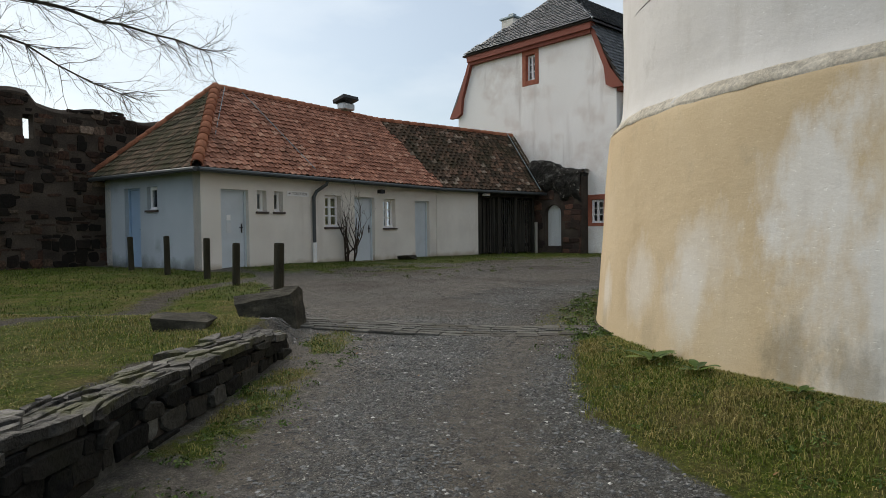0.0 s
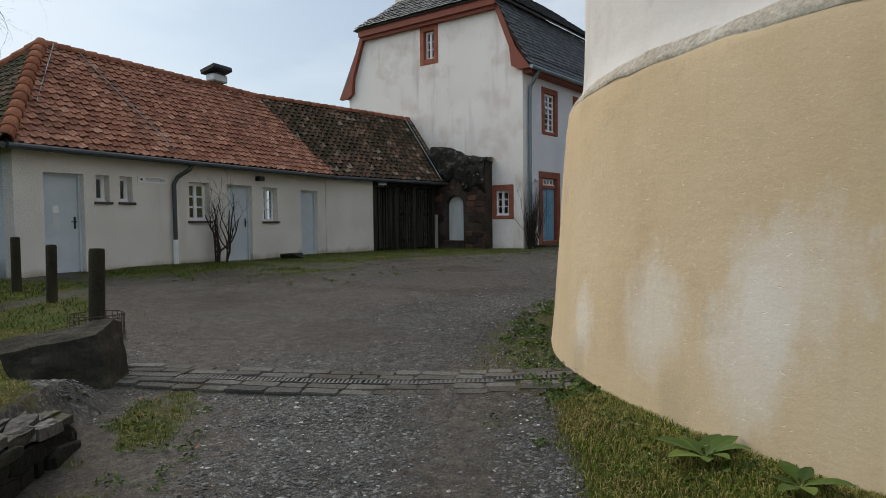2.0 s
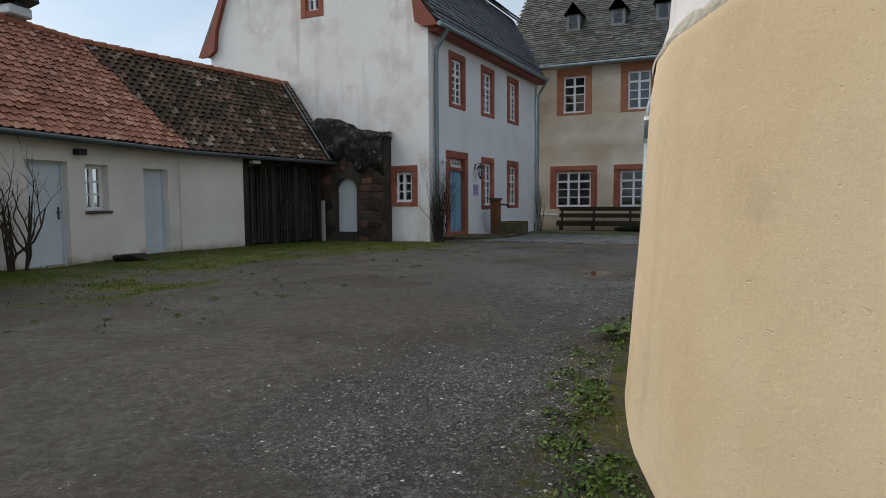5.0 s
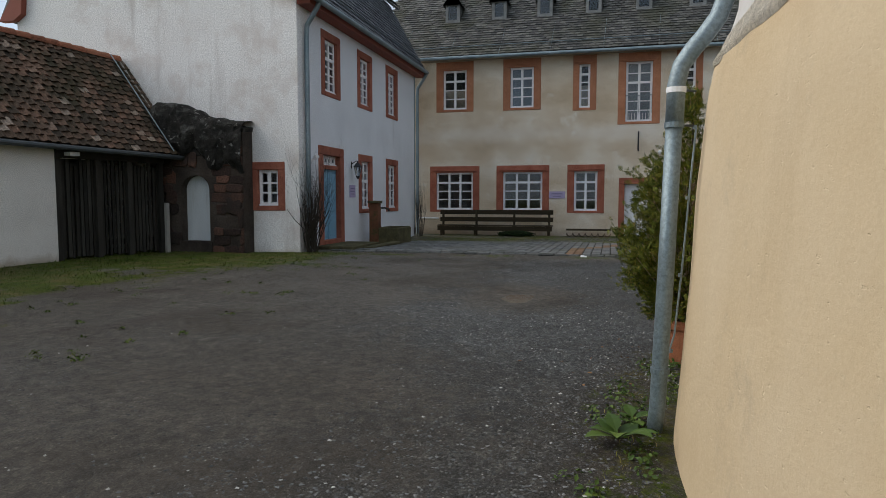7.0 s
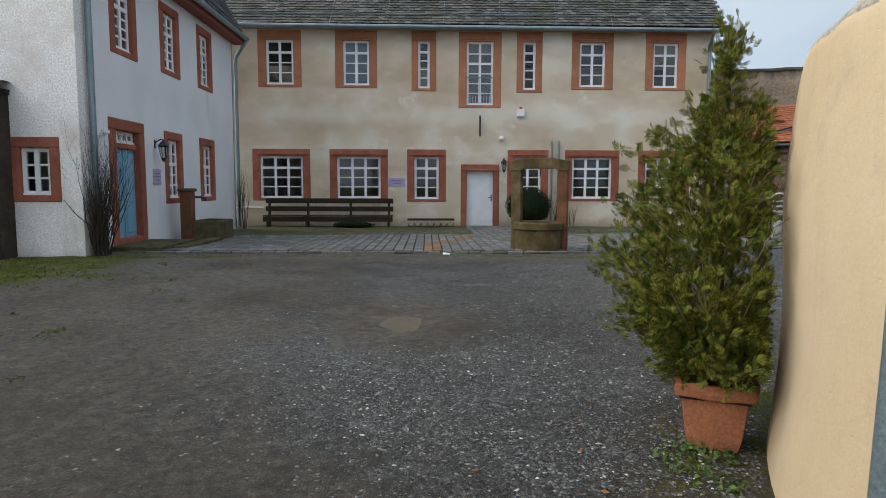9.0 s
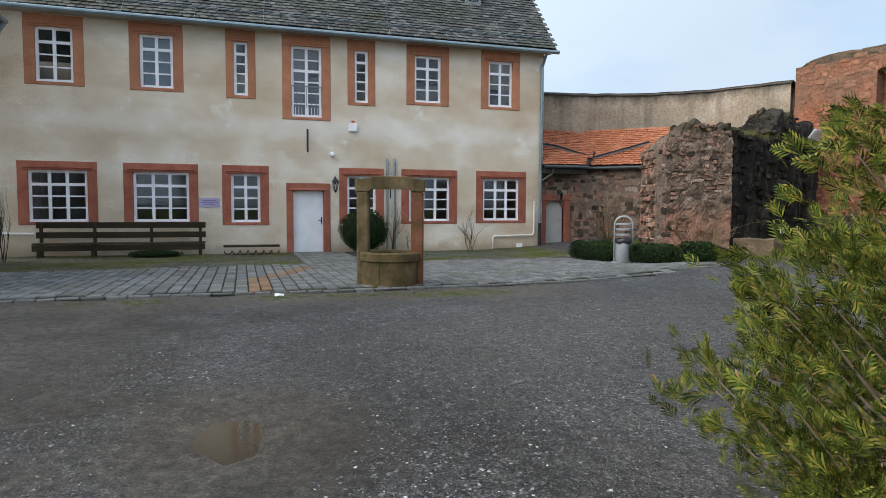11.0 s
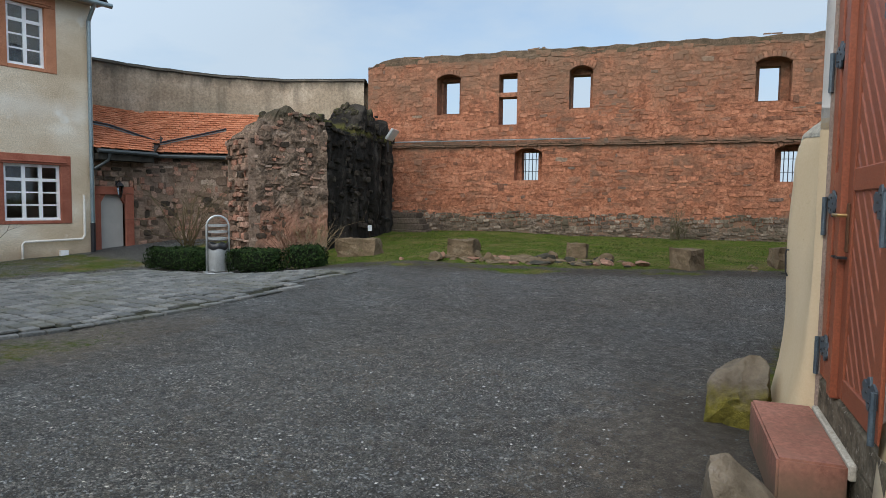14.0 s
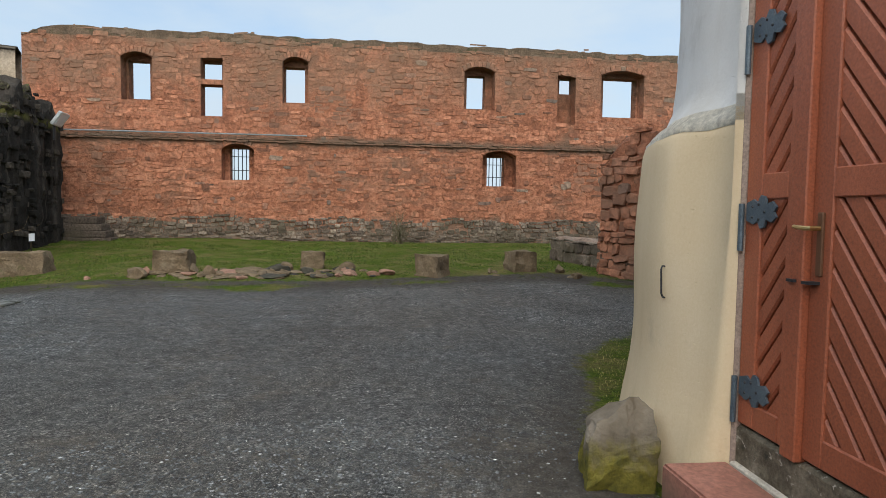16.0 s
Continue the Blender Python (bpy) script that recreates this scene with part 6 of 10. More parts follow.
for k, (a, b, c, r, z) in enumerate(UPPER):
    w = window(gh, gu(a), gu(b), z, 8.0, orange_stone, 0.29 if c == 2 else 0.24, 0.34, 0.1, c, r, 1 if r < 6 else 2, 0.08)
    if k in (1, 3):
        shade = plain("pale_curtain", (0.42, 0.47, 0.5), 0.8)
        box_part("curtain", (gu(a) + 0.34, gu(b) - 0.34, 0.3, 0.31, z + 0.2, 7.6), shade, w, "pale curtain")
    if k == 3:
        for q in np.linspace(gu(a) + 0.32, gu(b) - 0.32, 10):
            box_part("bar", (q - 0.008, q + 0.008, 0.02, 0.04, z + 0.1, z + 0.42), white_paint, w)
        box_part("railing", (gu(a) + 0.28, gu(b) - 0.28, 0.015, 0.045, z + 1.08, z + 1.11), zinc, w)
        for q in np.linspace(gu(a) + 0.3, gu(b) - 0.3, 7):
            box_part("baluster", (q - 0.006, q + 0.006, 0.02, 0.035, z + 0.42, z + 1.08), zinc, w)
# mouldings over the lights
for (a, b, c, r, z), top, st in [(q, 3.755, sandstone) for q in LOWER] + [(q, 8.0, orange_stone) for q in UPPER]:
    hd = 0.26 if top < 5 else 0.34
    bm = bmesh.new()
    bm_box(bm, gu(a) + 0.17, gu(b) - 0.17, -0.055, -0.02, top - hd - 0.01, top - hd + 0.05, None, 0.012)
    bm_box(bm, gu(a) + 0.13, gu(b) - 0.13, -0.085, -0.02, top - hd + 0.05, top - hd + 0.09, None, 0.012)
    part("moulding", bm, st, gh)
# white door with a diamond pattern of boards
bm = bmesh.new()
bm_box(bm, D_U[0] + 0.22, D_U[1] - 0.22, 0.15, 0.2, 0.94, 2.97)
gd = part("door", bm, white_paint, gh, "white-painted door boarded in diamonds")
cx = (D_U[0] + D_U[1]) / 2
for zc in (1.45, 2.45):
    for k in range(1, 6):
        for sx in (-1, 1):
            for sz in (-1, 1):
                a = 0.085 * k
                bm = bmesh.new()
                bm_box(bm, 0.012, a * 1.4142 - 0.012, 0.138, 0.152, -0.035, 0.0)
                bmesh.ops.rotate(bm, verts=bm.verts[:], cent=(0, 0, 0), matrix=Matrix.Rotation(radians(45 if sz > 0 else -45), 3, "Y"))
                if sx < 0:
                    for v in bm.verts:
                        v.co.x = -v.co.x
                bmesh.ops.translate(bm, verts=bm.verts[:], vec=(cx, 0, zc + sz * a))
                part("board", bm, white_paint, gd)
box_part("handle", (D_U[1] - 0.40, D_U[1] - 0.27, 0.09, 0.11, 1.98, 2.0), dark_metal, gd, "black handle")
box_part("lock_plate", (D_U[1] - 0.30, D_U[1] - 0.265, 0.13, 0.15, 1.86, 2.1), dark_metal, gd)
box_part("jamb", (D_U[0], D_U[0] + 0.22, -0.03, 0.3, 0.92, 2.98), sandstone, gd, "red sandstone", 0.015)
box_part("jamb", (D_U[1] - 0.22, D_U[1], -0.03, 0.3, 0.92, 2.98), sandstone, gd, "red sandstone", 0.015)
box_part("lintel", (D_U[0], D_U[1], -0.03, 0.3, 2.98, 3.22), sandstone, gd, "red sandstone", 0.015)
box_part("moulding", (D_U[0] + 0.14, D_U[1] - 0.14, -0.08, -0.03, 2.98, 3.05), sandstone, gd, "red sandstone", 0.012)
# roof
old_slate = pieces_mat("old_slate", [(0.0, (0.035, 0.036, 0.036)), (0.5, (0.07, 0.07, 0.067)), (1.0, (0.145, 0.142, 0.132))], 0.65, 30, 0.5, (0.7, 0.46, 0.64, (0.05, 0.053, 0.03)))
r0, r1 = (-0.42, 8.10), (3.9, 12.9)
roof_g = sheet("roof", [(-0.1, r0[0], r0[1]), (L + 0.3, r0[0], r0[1]), (L + 0.3, r1[0], r1[1]), (-0.1, r1[0], r1[1])], 0.08, roof_wood, gh)
sheet("roof_back", [(L + 0.3, 9.4, r0[1]), (-0.1, 9.4, r0[1]), (-0.1, r1[0], r1[1]), (L + 0.3, r1[0], r1[1])], 0.08, old_slate, gh)
sheet("gable_end", [(L, 0, 8.2), (L, 9.0, 8.2), (L, 3.9, 12.8)], 0.3, grey_plaster, gh)
gs_dir = Vector((0, r1[0] - r0[0], r1[1] - r0[1]))
tile_field("slate", "slating", roof_g, (-0.1, r0[0] - 0.02, r0[1] + 0.02), (1, 0, 0), gs_dir, [(0, 0), (L + 0.42, 0), (L + 0.42, gs_dir.length), (0, gs_dir.length)], 0.24, 0.16, old_slate, "slate", near=300, near_key=lambda x, y, z: z + abs(x - 14) * 0.06, seed=15)
up_s = gs_dir.normalized()
sn = Vector((1, 0, 0)).cross(up_s)
on_roof = lambda u, s, h=0.0: Vector((u, r0[0], r0[1])) + up_s * s + sn * h
bm = bmesh.new()
tube(bm, [on_roof(0, 0.55, 0.1), on_roof(L + 0.2, 0.55, 0.1)], 0.014, 6)
tube(bm, [on_roof(0, 0.50, 0.05), on_roof(L + 0.2, 0.50, 0.05)], 0.010, 6)
part("snow_rail", bm, zinc, gh, "zinc snow guard")
for u in np.arange(1.0, L, 2.02):
    bm = bmesh.new()
    tube(bm, [on_roof(u, 0.0, 0.06), on_roof(u + 0.1, 1.9, 0.06)], 0.012, 5)
    part("lightning_wire", bm, zinc, gh)
bm = bmesh.new()
tube(bm, [(-0.1, r0[0] - 0.06, 8.07), (L + 0.35, r0[0] - 0.06, 8.02)], 0.07, 10)
part("gutter", bm, zinc, gh, "zinc gutter")
box_part("eaves_board", (0, L + 0.2, -0.36, -0.0, 8.02, 8.10), plain("pale_eaves", (0.35, 0.30, 0.24), 0.8), gh)
for u, path in ((1.42, 1.2), (L - 0.12, 1.9)):
    bm = bmesh.new()
    tube(bm, [(u, r0[0] - 0.06, 8.0), (u, -0.3, 7.8), (u, -0.1, 7.55), (u, -0.09, path)], 0.055, 10)
    dpp = part("downpipe", bm, zinc, gh, "zinc downpipe")
    bm = bmesh.new()
    tube(bm, [(u, -0.09, path), (u, -0.09, 0.85)], 0.065, 10)
    part("standpipe", bm, dark_metal, dpp, "dark iron foot")
# little dormers
lead = worn("grey_dormer_wood", [(0.3, (0.16, 0.17, 0.17)), (0.7, (0.26, 0.27, 0.27))], 3, 50, 0.3, 0.8)
for yy in (15.2, 13.2, 11.3, 9.35, 7.4, 5.4, 3.4, 1.4):
    u, s = gu(yy), 2.45
    p = on_roof(u, s)
    dm = box_part("dormer", (u - 0.3, u + 0.3, p.y - 0.08, p.y + 0.9, p.z - 0.05, p.z + 0.72), old_slate, gh, "small slated dormer")
    bm = bmesh.new()
    wall_with_holes(bm, u - 0.31, u + 0.31, p.z - 0.05, p.z + 0.74, [(u - 0.19, u + 0.19, p.z + 0.08, p.z + 0.64)], p.y - 0.12, p.y - 0.085)
    part("frame", bm, lead, dm, "grey weathered timber")
    box_part("pane", (u - 0.19, u + 0.19, p.y - 0.105, p.y - 0.10, p.z + 0.08, p.z + 0.64), glass, dm)
    bm = bmesh.new()
    a = [bm.verts.new(q) for q in ((u - 0.42, p.y - 0.2, p.z + 0.68), (u, p.y - 0.2, p.z + 1.24), (u + 0.42, p.y - 0.2, p.z + 0.68), (u + 0.42, p.y + 1.1, p.z + 0.68), (u, p.y + 1.3, p.z + 1.24), (u - 0.42, p.y + 1.1, p.z + 0.68))]
    bm.faces.new((a[0], a[1], a[4], a[5]))
    bm.faces.new((a[1], a[2], a[3], a[4]))
    bm.faces.new((a[0], a[2], a[1]))
    bmesh.ops.solidify(bm, geom=bm.faces[:], thickness=0.05)
    part("roof", bm, old_slate, dm)


def wall_lantern(m, label):
    o = empty("wall_lantern", m, label, "lamp")
    bm = bmesh.new()
    tube(bm, [(0, 0, 0.0), (0, -0.16, 0.10), (0, -0.2, 0.06)], 0.012, 6)
    bm_box(bm, -0.03, 0.03, -0.015, 0.0, -0.12, 0.08)
    part("bracket", bm, dark_metal, o)
    bm = bmesh.new()
    lathe(bm, [(0.05, -0.36), (0.095, -0.08), (0.11, -0.06)], 6, m=Matrix.Translation((0, -0.2, 0)))
    part("glass", bm, glass, o)
    bm = bmesh.new()
    lathe(bm, [(0.125, -0.07), (0.05, 0.03), (0.02, 0.05), (0.02, 0.08), (0.001, 0.1)], 6, m=Matrix.Translation((0, -0.2, 0)))
    lathe(bm, [(0.001, -0.44), (0.03, -0.41), (0.055, -0.36), (0.06, -0.34)], 6, m=Matrix.Translation((0, -0.2, 0)))
    for k in range(6):
        a = math.pi * k / 3
        tube(bm, [(0.052 * math.cos(a), -0.2 + 0.052 * math.sin(a), -0.36), (0.108 * math.cos(a), -0.2 + 0.108 * math.sin(a), -0.07)], 0.007, 4)
    part("cage", bm, dark_metal, o)
    return o


wall_lantern(gh.matrix_world @ Matrix.Translation((gu(6.66), 0, 3.35)), "black iron wall lantern beside the white door")
wall_lantern(S_M @ Matrix.Translation((3.28, 0, 3.4)), "black iron wall lantern beside the blue door")
wall_lantern(wall_frame((31.0, -2.0), (31.0, -3.0)) @ Matrix.Translation((-0.25, 0.25, 3.05)), "black iron wall lantern above a sandstone doorway")
violet = plain("pale_violet_plaque", (0.42, 0.36, 0.55), 0.5)


def plaque(m, w, h, label):
    o = tagged(box_part("wall_plaque", (-w / 2, w / 2, -0.022, -0.004, -h / 2, h / 2), violet, None, "", 0.003), label, "sign")
    o.matrix_world = m
    bar = plain("plaque_bar", (0.2, 0.17, 0.3), 0.5)
    for k, ww in enumerate((0.7, 0.8, 0.5)):
        box_part("text_bar", (-w * ww / 2, w * ww / 2, -0.026, -0.022, h * (0.22 - 0.22 * k) - 0.012, h * (0.22 - 0.22 * k) + 0.012), bar, o)


plaque(gh.matrix_world @ Matrix.Translation((gu(10.62), 0, 2.56)), 0.62, 0.28, "pale violet plaque on the beige wall")
plaque(S_M @ Matrix.Translation((3.32, 0, 2.62)), 0.42, 0.36, "pale violet plaque beside the blue door")
# fittings on the facade
bm = bmesh.new()
bm_box(bm, -0.14, 0.14, -0.12, -0.0, -0.12, 0.16, None, 0.02)
ab = tagged(part("alarm_box", bm, white_paint), "white alarm box with a red lamp on the facade", "alarm")
ab.matrix_world = gh.matrix_world @ Matrix.Translation((gu(6.05), 0, 5.08))
box_part("lamp", (-0.05, 0.05, -0.09, -0.03, 0.16, 0.24), plain("red_lens", (0.5, 0.08, 0.05), 0.3), ab, "red lens")
bm = bmesh.new()
tube(bm, [(0, 0, 0.36), (0, -0.10, 0.36), (0, -0.10, -0.34), (0.02, -0.10, -0.38)], 0.03, 6)
ih = tagged(part("iron_hook", bm, dark_metal), "black iron bar fixed on the facade", "hook")
ih.matrix_world = gh.matrix_world @ Matrix.Translation((gu(7.55), 0, 4.62))
bm = bmesh.new()
lathe(bm, [(0.001, 0.02), (0.08, 0.02), (0.08, 0.1), (0.05, 0.16), (0.001, 0.16)], 12, m=Matrix.Rotation(math.pi / 2, 4, "X"))
sn_l = tagged(part("floodlight", bm, white_paint), "small white lamp on the facade", "lamp")
sn_l.matrix_world = gh.matrix_world @ Matrix.Translation((gu(6.75), 0, 4.18))
vp = empty("vent_pipes", gh.matrix_world, "two grey pipes rising up the facade", "pipe")
for y in (4.88, 4.62):
    bm = bmesh.new()
    tube(bm, [(gu(y), -0.08, 0.9), (gu(y), -0.08, 4.0), (gu(y), -0.02, 4.08)], 0.04, 8)
    part("pipe", bm, zinc, vp)
hp = empty("heating_pipe", gh.matrix_world, "pale insulated pipe bent along the foot of the wall", "pipe")
bm = bmesh.new()
tube(bm, [(gu(-0.62), -0.08, 2.7), (gu(-0.62), -0.08, 1.55), (gu(-0.55), -0.08, 1.45), (gu(0.95), -0.08, 1.42), (gu(1.0), -0.08, 1.35), (gu(1.0), -0.08, 0.9)], 0.032, 8)
part("pipe", bm, cream_plaster, hp)
box_part("meter_box", (gu(0.05), gu(-0.15), -0.12, 0.0, 0.95, 1.15), white_paint, hp)
hp2 = empty("foot_pipe", gh.matrix_world, "short white pipe at the foot of the wall", "pipe")
bm = bmesh.new()
tube(bm, [(gu(16.5), -0.1, 1.62), (gu(15.5), -0.1, 1.6)], 0.035, 8)
part("pipe", bm, white_paint, hp2)


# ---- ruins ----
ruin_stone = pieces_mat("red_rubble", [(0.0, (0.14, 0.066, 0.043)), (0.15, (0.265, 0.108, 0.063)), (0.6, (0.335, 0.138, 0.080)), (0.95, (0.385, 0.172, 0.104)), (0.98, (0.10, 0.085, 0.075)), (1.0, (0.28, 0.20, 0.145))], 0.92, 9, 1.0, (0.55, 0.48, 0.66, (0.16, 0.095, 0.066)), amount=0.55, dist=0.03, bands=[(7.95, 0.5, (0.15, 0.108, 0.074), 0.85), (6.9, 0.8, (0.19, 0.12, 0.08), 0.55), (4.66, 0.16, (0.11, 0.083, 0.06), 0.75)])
grey_rubble = pieces_mat("grey_rubble", [(0.0, (0.075, 0.058, 0.046)), (0.4, (0.13, 0.10, 0.078)), (0.8, (0.18, 0.142, 0.112)), (1.0, (0.25, 0.20, 0.155))], 0.95, 18, 0.9, (0.9, 0.48, 0.66, (0.08, 0.068, 0.045)), amount=0.55, dist=0.02)
mortar_grey = worn("grey_mortar", [(0.3, (0.14, 0.10, 0.075)), (0.5, (0.26, 0.185, 0.14)), (0.7, (0.34, 0.25, 0.19))], 1.8, 16, 1.0, 0.95, dist=0.06)
head_crust = worn("brown_wall_crust", [(0.3, (0.07, 0.053, 0.038)), (0.55, (0.15, 0.108, 0.074)), (0.8, (0.22, 0.165, 0.12))], 2.2, 22, 1.0, 0.95, dist=0.05, spots=(2.2, 0.58, 0.7, (0.075, 0.07, 0.035)))
capping = worn("dark_capping", [(0.3, (0.035, 0.03, 0.025)), (0.6, (0.10, 0.085, 0.07)), (0.8, (0.16, 0.14, 0.115))], 1.8, 30, 0.8, 0.95, dist=0.03, spots=(2.2, 0.58, 0.7, (0.06, 0.06, 0.025)))
RW_M = wall_frame((28.273, -9.763), (15.446, -13.163))
rw = empty("ruined_wall", RW_M, "tall roofless red sandstone wall with empty window openings", "wall", "", "structure")
RISE = 0.17
FRONT = [(2.73, 3.62, 5.76, 7.03 + RISE), (5.02, 5.67, 5.35, 7.10), (7.44, 8.22, 5.81, 7.08 + RISE), (13.10, 14.10, 5.83, 7.03 + RISE), (16.17, 16.78, 5.46, 7.06), (17.64, 19.12, 5.74, 7.10 + RISE), (5.62, 6.58, 3.43, 4.38 + RISE), (13.74, 14.85, 3.38, 4.38 + RISE)]
BACK = [(2.80, 3.42, 5.86, 7.02), (4.95, 5.55, 5.42, 7.08), (7.46, 8.08, 5.92, 7.02), (13.26, 13.86, 5.93, 7.0), (16.38, 16.84, 6.52, 7.04), (17.9, 19.06, 5.80, 7.10), (5.78, 6.36, 3.46, 4.44), (13.98, 14.56, 3.42, 4.38)]
END = 20.25
top_z = lambda u: 7.58 + 0.33 * float(smooth_step(0.0, 0.9, u)) - 0.05 * (u / 20) + 0.014 * math.sin(u * 1.3) + 0.022 * math.sin(u * 5.1) + 0.016 * math.sin(u * 13.7)
bm = bmesh.new()
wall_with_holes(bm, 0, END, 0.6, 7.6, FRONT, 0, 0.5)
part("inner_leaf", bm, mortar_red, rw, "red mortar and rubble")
bm = bmesh.new()
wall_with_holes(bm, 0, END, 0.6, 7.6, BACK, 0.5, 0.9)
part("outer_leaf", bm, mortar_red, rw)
# uneven top
bm = bmesh.new()
us = np.arange(0, END + 0.01, 0.27)
rows_t = [[bm.verts.new((u, y, z)) for u, z in zip(us, zs)] for y, zs in ((0.0, [7.59] * len(us)), (-0.02, [top_z(u) - 0.06 for u in us]), (0.2, [top_z(u) for u in us]), (0.7, [top_z(u + 3) - 0.02 for u in us]), (0.92, [top_z(u) - 0.08 for u in us]), (0.9, [7.59] * len(us)))]
for a, b in zip(rows_t, rows_t[1:]):
    for k in range(len(us) - 1):
        bm.faces.new((a[k], a[k + 1], b[k + 1], b[k]))
bm.faces.new([r[0] for r in rows_t])
bm.faces.new([r[-1] for r in rows_t])
part("wall_head", bm, head_crust, rw, "brown weathered wall head")
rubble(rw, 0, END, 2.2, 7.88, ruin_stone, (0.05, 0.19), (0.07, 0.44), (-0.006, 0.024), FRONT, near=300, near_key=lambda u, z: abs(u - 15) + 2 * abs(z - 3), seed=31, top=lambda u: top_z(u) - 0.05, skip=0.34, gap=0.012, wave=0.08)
rubble(rw, 0, END, 0.9, 2.30, grey_rubble, (0.05, 0.15), (0.07, 0.28), (0.0, 0.06), near=100, near_key=lambda u, z: abs(u - 14), seed=32, wave=0.06, skip=0.1)
ledge = box_part("string_course", (0, END, -0.055, 0.01, 4.63, 4.70), head_crust, rw, "weathered ledge")
rubble(ledge, 0, END, 4.60, 4.74, ruin_stone, (0.06, 0.14), (0.15, 0.5), (0.02, 0.05), near=40, seed=34, y=-0.05, gap=0.01)
bm = bmesh.new()
tube(bm, [(0.3, -0.16, 4.80), (8.2, -0.16, 4.82)], 0.02, 6)
part("cable", bm, zinc, rw)
# heads of the openings: shallow arches of rubble
for k, (a, b, z0, z1) in enumerate(FRONT):
    if k in (1, 4):
        continue
    arc = lambda t: z1 - RISE + (RISE - 0.015) * math.sin(math.pi * min(max(t, 0.0), 1.0)) ** 0.8
    for side in (0, 1):
        ts = [0.5 * q / 8 for q in range(9)]
        line = [(a + (b - a) * t, arc(t)) if side == 0 else (b - (b - a) * t, arc(t)) for t in ts] + [((a + b) / 2, z1 + 0.01), (a if side == 0 else b, z1 + 0.01)]
        bm = bmesh.new()
        f, back = [[bm.verts.new((x, y, z)) for x, z in line] for y in (-0.008, 0.49)]
        bm.faces.new(f)
        bm.faces.new(back[::-1])
        for q in range(len(line)):
            bm.faces.new((f[q], f[q - 1], back[q - 1], back[q]))
        bmesh.ops.recalc_face_normals(bm, faces=bm.faces[:])
        part("spandrel", bm, mortar_red, rw)
    n = 9
    for q in range(n):
        t = (q + 0.5) / n
        x, zz = a - 0.07 + (b - a + 0.14) * t, arc(t) + 0.075
        bm = bmesh.new()
        bm_box(bm, -0.5 * (b - a + 0.14) / n + 0.006, 0.5 * (b - a + 0.14) / n - 0.006, -0.02 - 0.006 * (q % 3), 0.25, -0.08, 0.075 + 0.012 * (q * 5 % 4), pose(x, 0, zz, 0, (t - 0.5) * 60, 0), 0.012)
        part("arch_stone", bm, ruin_stone, rw)
box_part("transom", (4.98, 5.70, 0.02, 0.5, 6.30, 6.46), ruin_stone, rw, "", 0.015)
for a, b, z0, z1 in (BACK[6], BACK[7]):
    for x in np.linspace(a + 0.1, b - 0.1, 4):
        bm = bmesh.new()
        tube(bm, [(x, 0.62, z0), (x, 0.62, z1)], 0.014, 6)
        part("iron_bar", bm, dark_metal, rw)
    for z in (z0 + 0.3, z1 - 0.25):
        bm = bmesh.new()
        tube(bm, [(a, 0.62, z), (b, 0.62, z)], 0.010, 6)
        part("iron_bar", bm, dark_metal, rw)
# ragged far end of the wall
rubble_end = Matrix.Translation((END, 0, 0)) @ Matrix.Rotation(math.pi / 2, 4, "Z")
re_ = empty("wall_end", rw.matrix_world @ rubble_end, "broken end of the red sandstone wall", "wall", "", "structure")
rubble(re_, 0.0, 0.9, 1.2, 7.6, ruin_stone, (0.12, 0.22), (0.2, 0.5), (0.04, 0.2), seed=33, near=60)

# curved curtain wall behind the annex
arc_pts = [(34.2, 1.0), (34.0, -2.0), (33.7, -4.2), (32.9, -6.4), (31.3, -8.4), (28.6, -9.9)]
curtain_mat = worn("old_curtain_render", [(0.3, (0.25, 0.20, 0.145)), (0.5, (0.36, 0.295, 0.22)), (0.7, (0.46, 0.395, 0.315))], 0.45, 12, 0.8, 0.95, stretch=(1, 1, 1.6), dist=0.03, streak=(1.1, 0.52, 0.74, (0.13, 0.115, 0.09)), bands=[(7.25, 0.34, (0.075, 0.068, 0.055), 0.9)])
bm = bmesh.new()
fine_pts = []
for k in range(len(arc_pts) - 1):
    for t in np.linspace(0, 1, 6)[:-1]:
        fine_pts.append(Vector(arc_pts[k]).lerp(Vector(arc_pts[k + 1]), t))
fine_pts.append(Vector(arc_pts[-1]))
cols = []
for k, p in enumerate(fine_pts):
    t = (fine_pts[min(k + 1, len(fine_pts) - 1)] - fine_pts[max(k - 1, 0)]).normalized()
    n = Vector((-t.y, t.x))
    z = 7.22
    cols.append([bm.verts.new((p.x, p.y, 0.5)), bm.verts.new((p.x, p.y, z - 0.12)), bm.verts.new((p.x + n.x * 0.05, p.y + n.y * 0.05, z)), bm.verts.new((p.x + n.x * 0.8, p.y + n.y * 0.8, z - 0.02)), bm.verts.new((p.x + n.x * 0.85, p.y + n.y * 0.85, 0.5))])
for a, b in zip(cols, cols[1:]):
    for k in range(4):
        bm.faces.new((a[k], b[k], b[k + 1], a[k + 1]))
cw = tagged(part("curtain_wall", bm, curtain_mat), "high curved curtain wall in patchy grey-brown render", "wall", "", "structure")
bm = bmesh.new()
tops = []
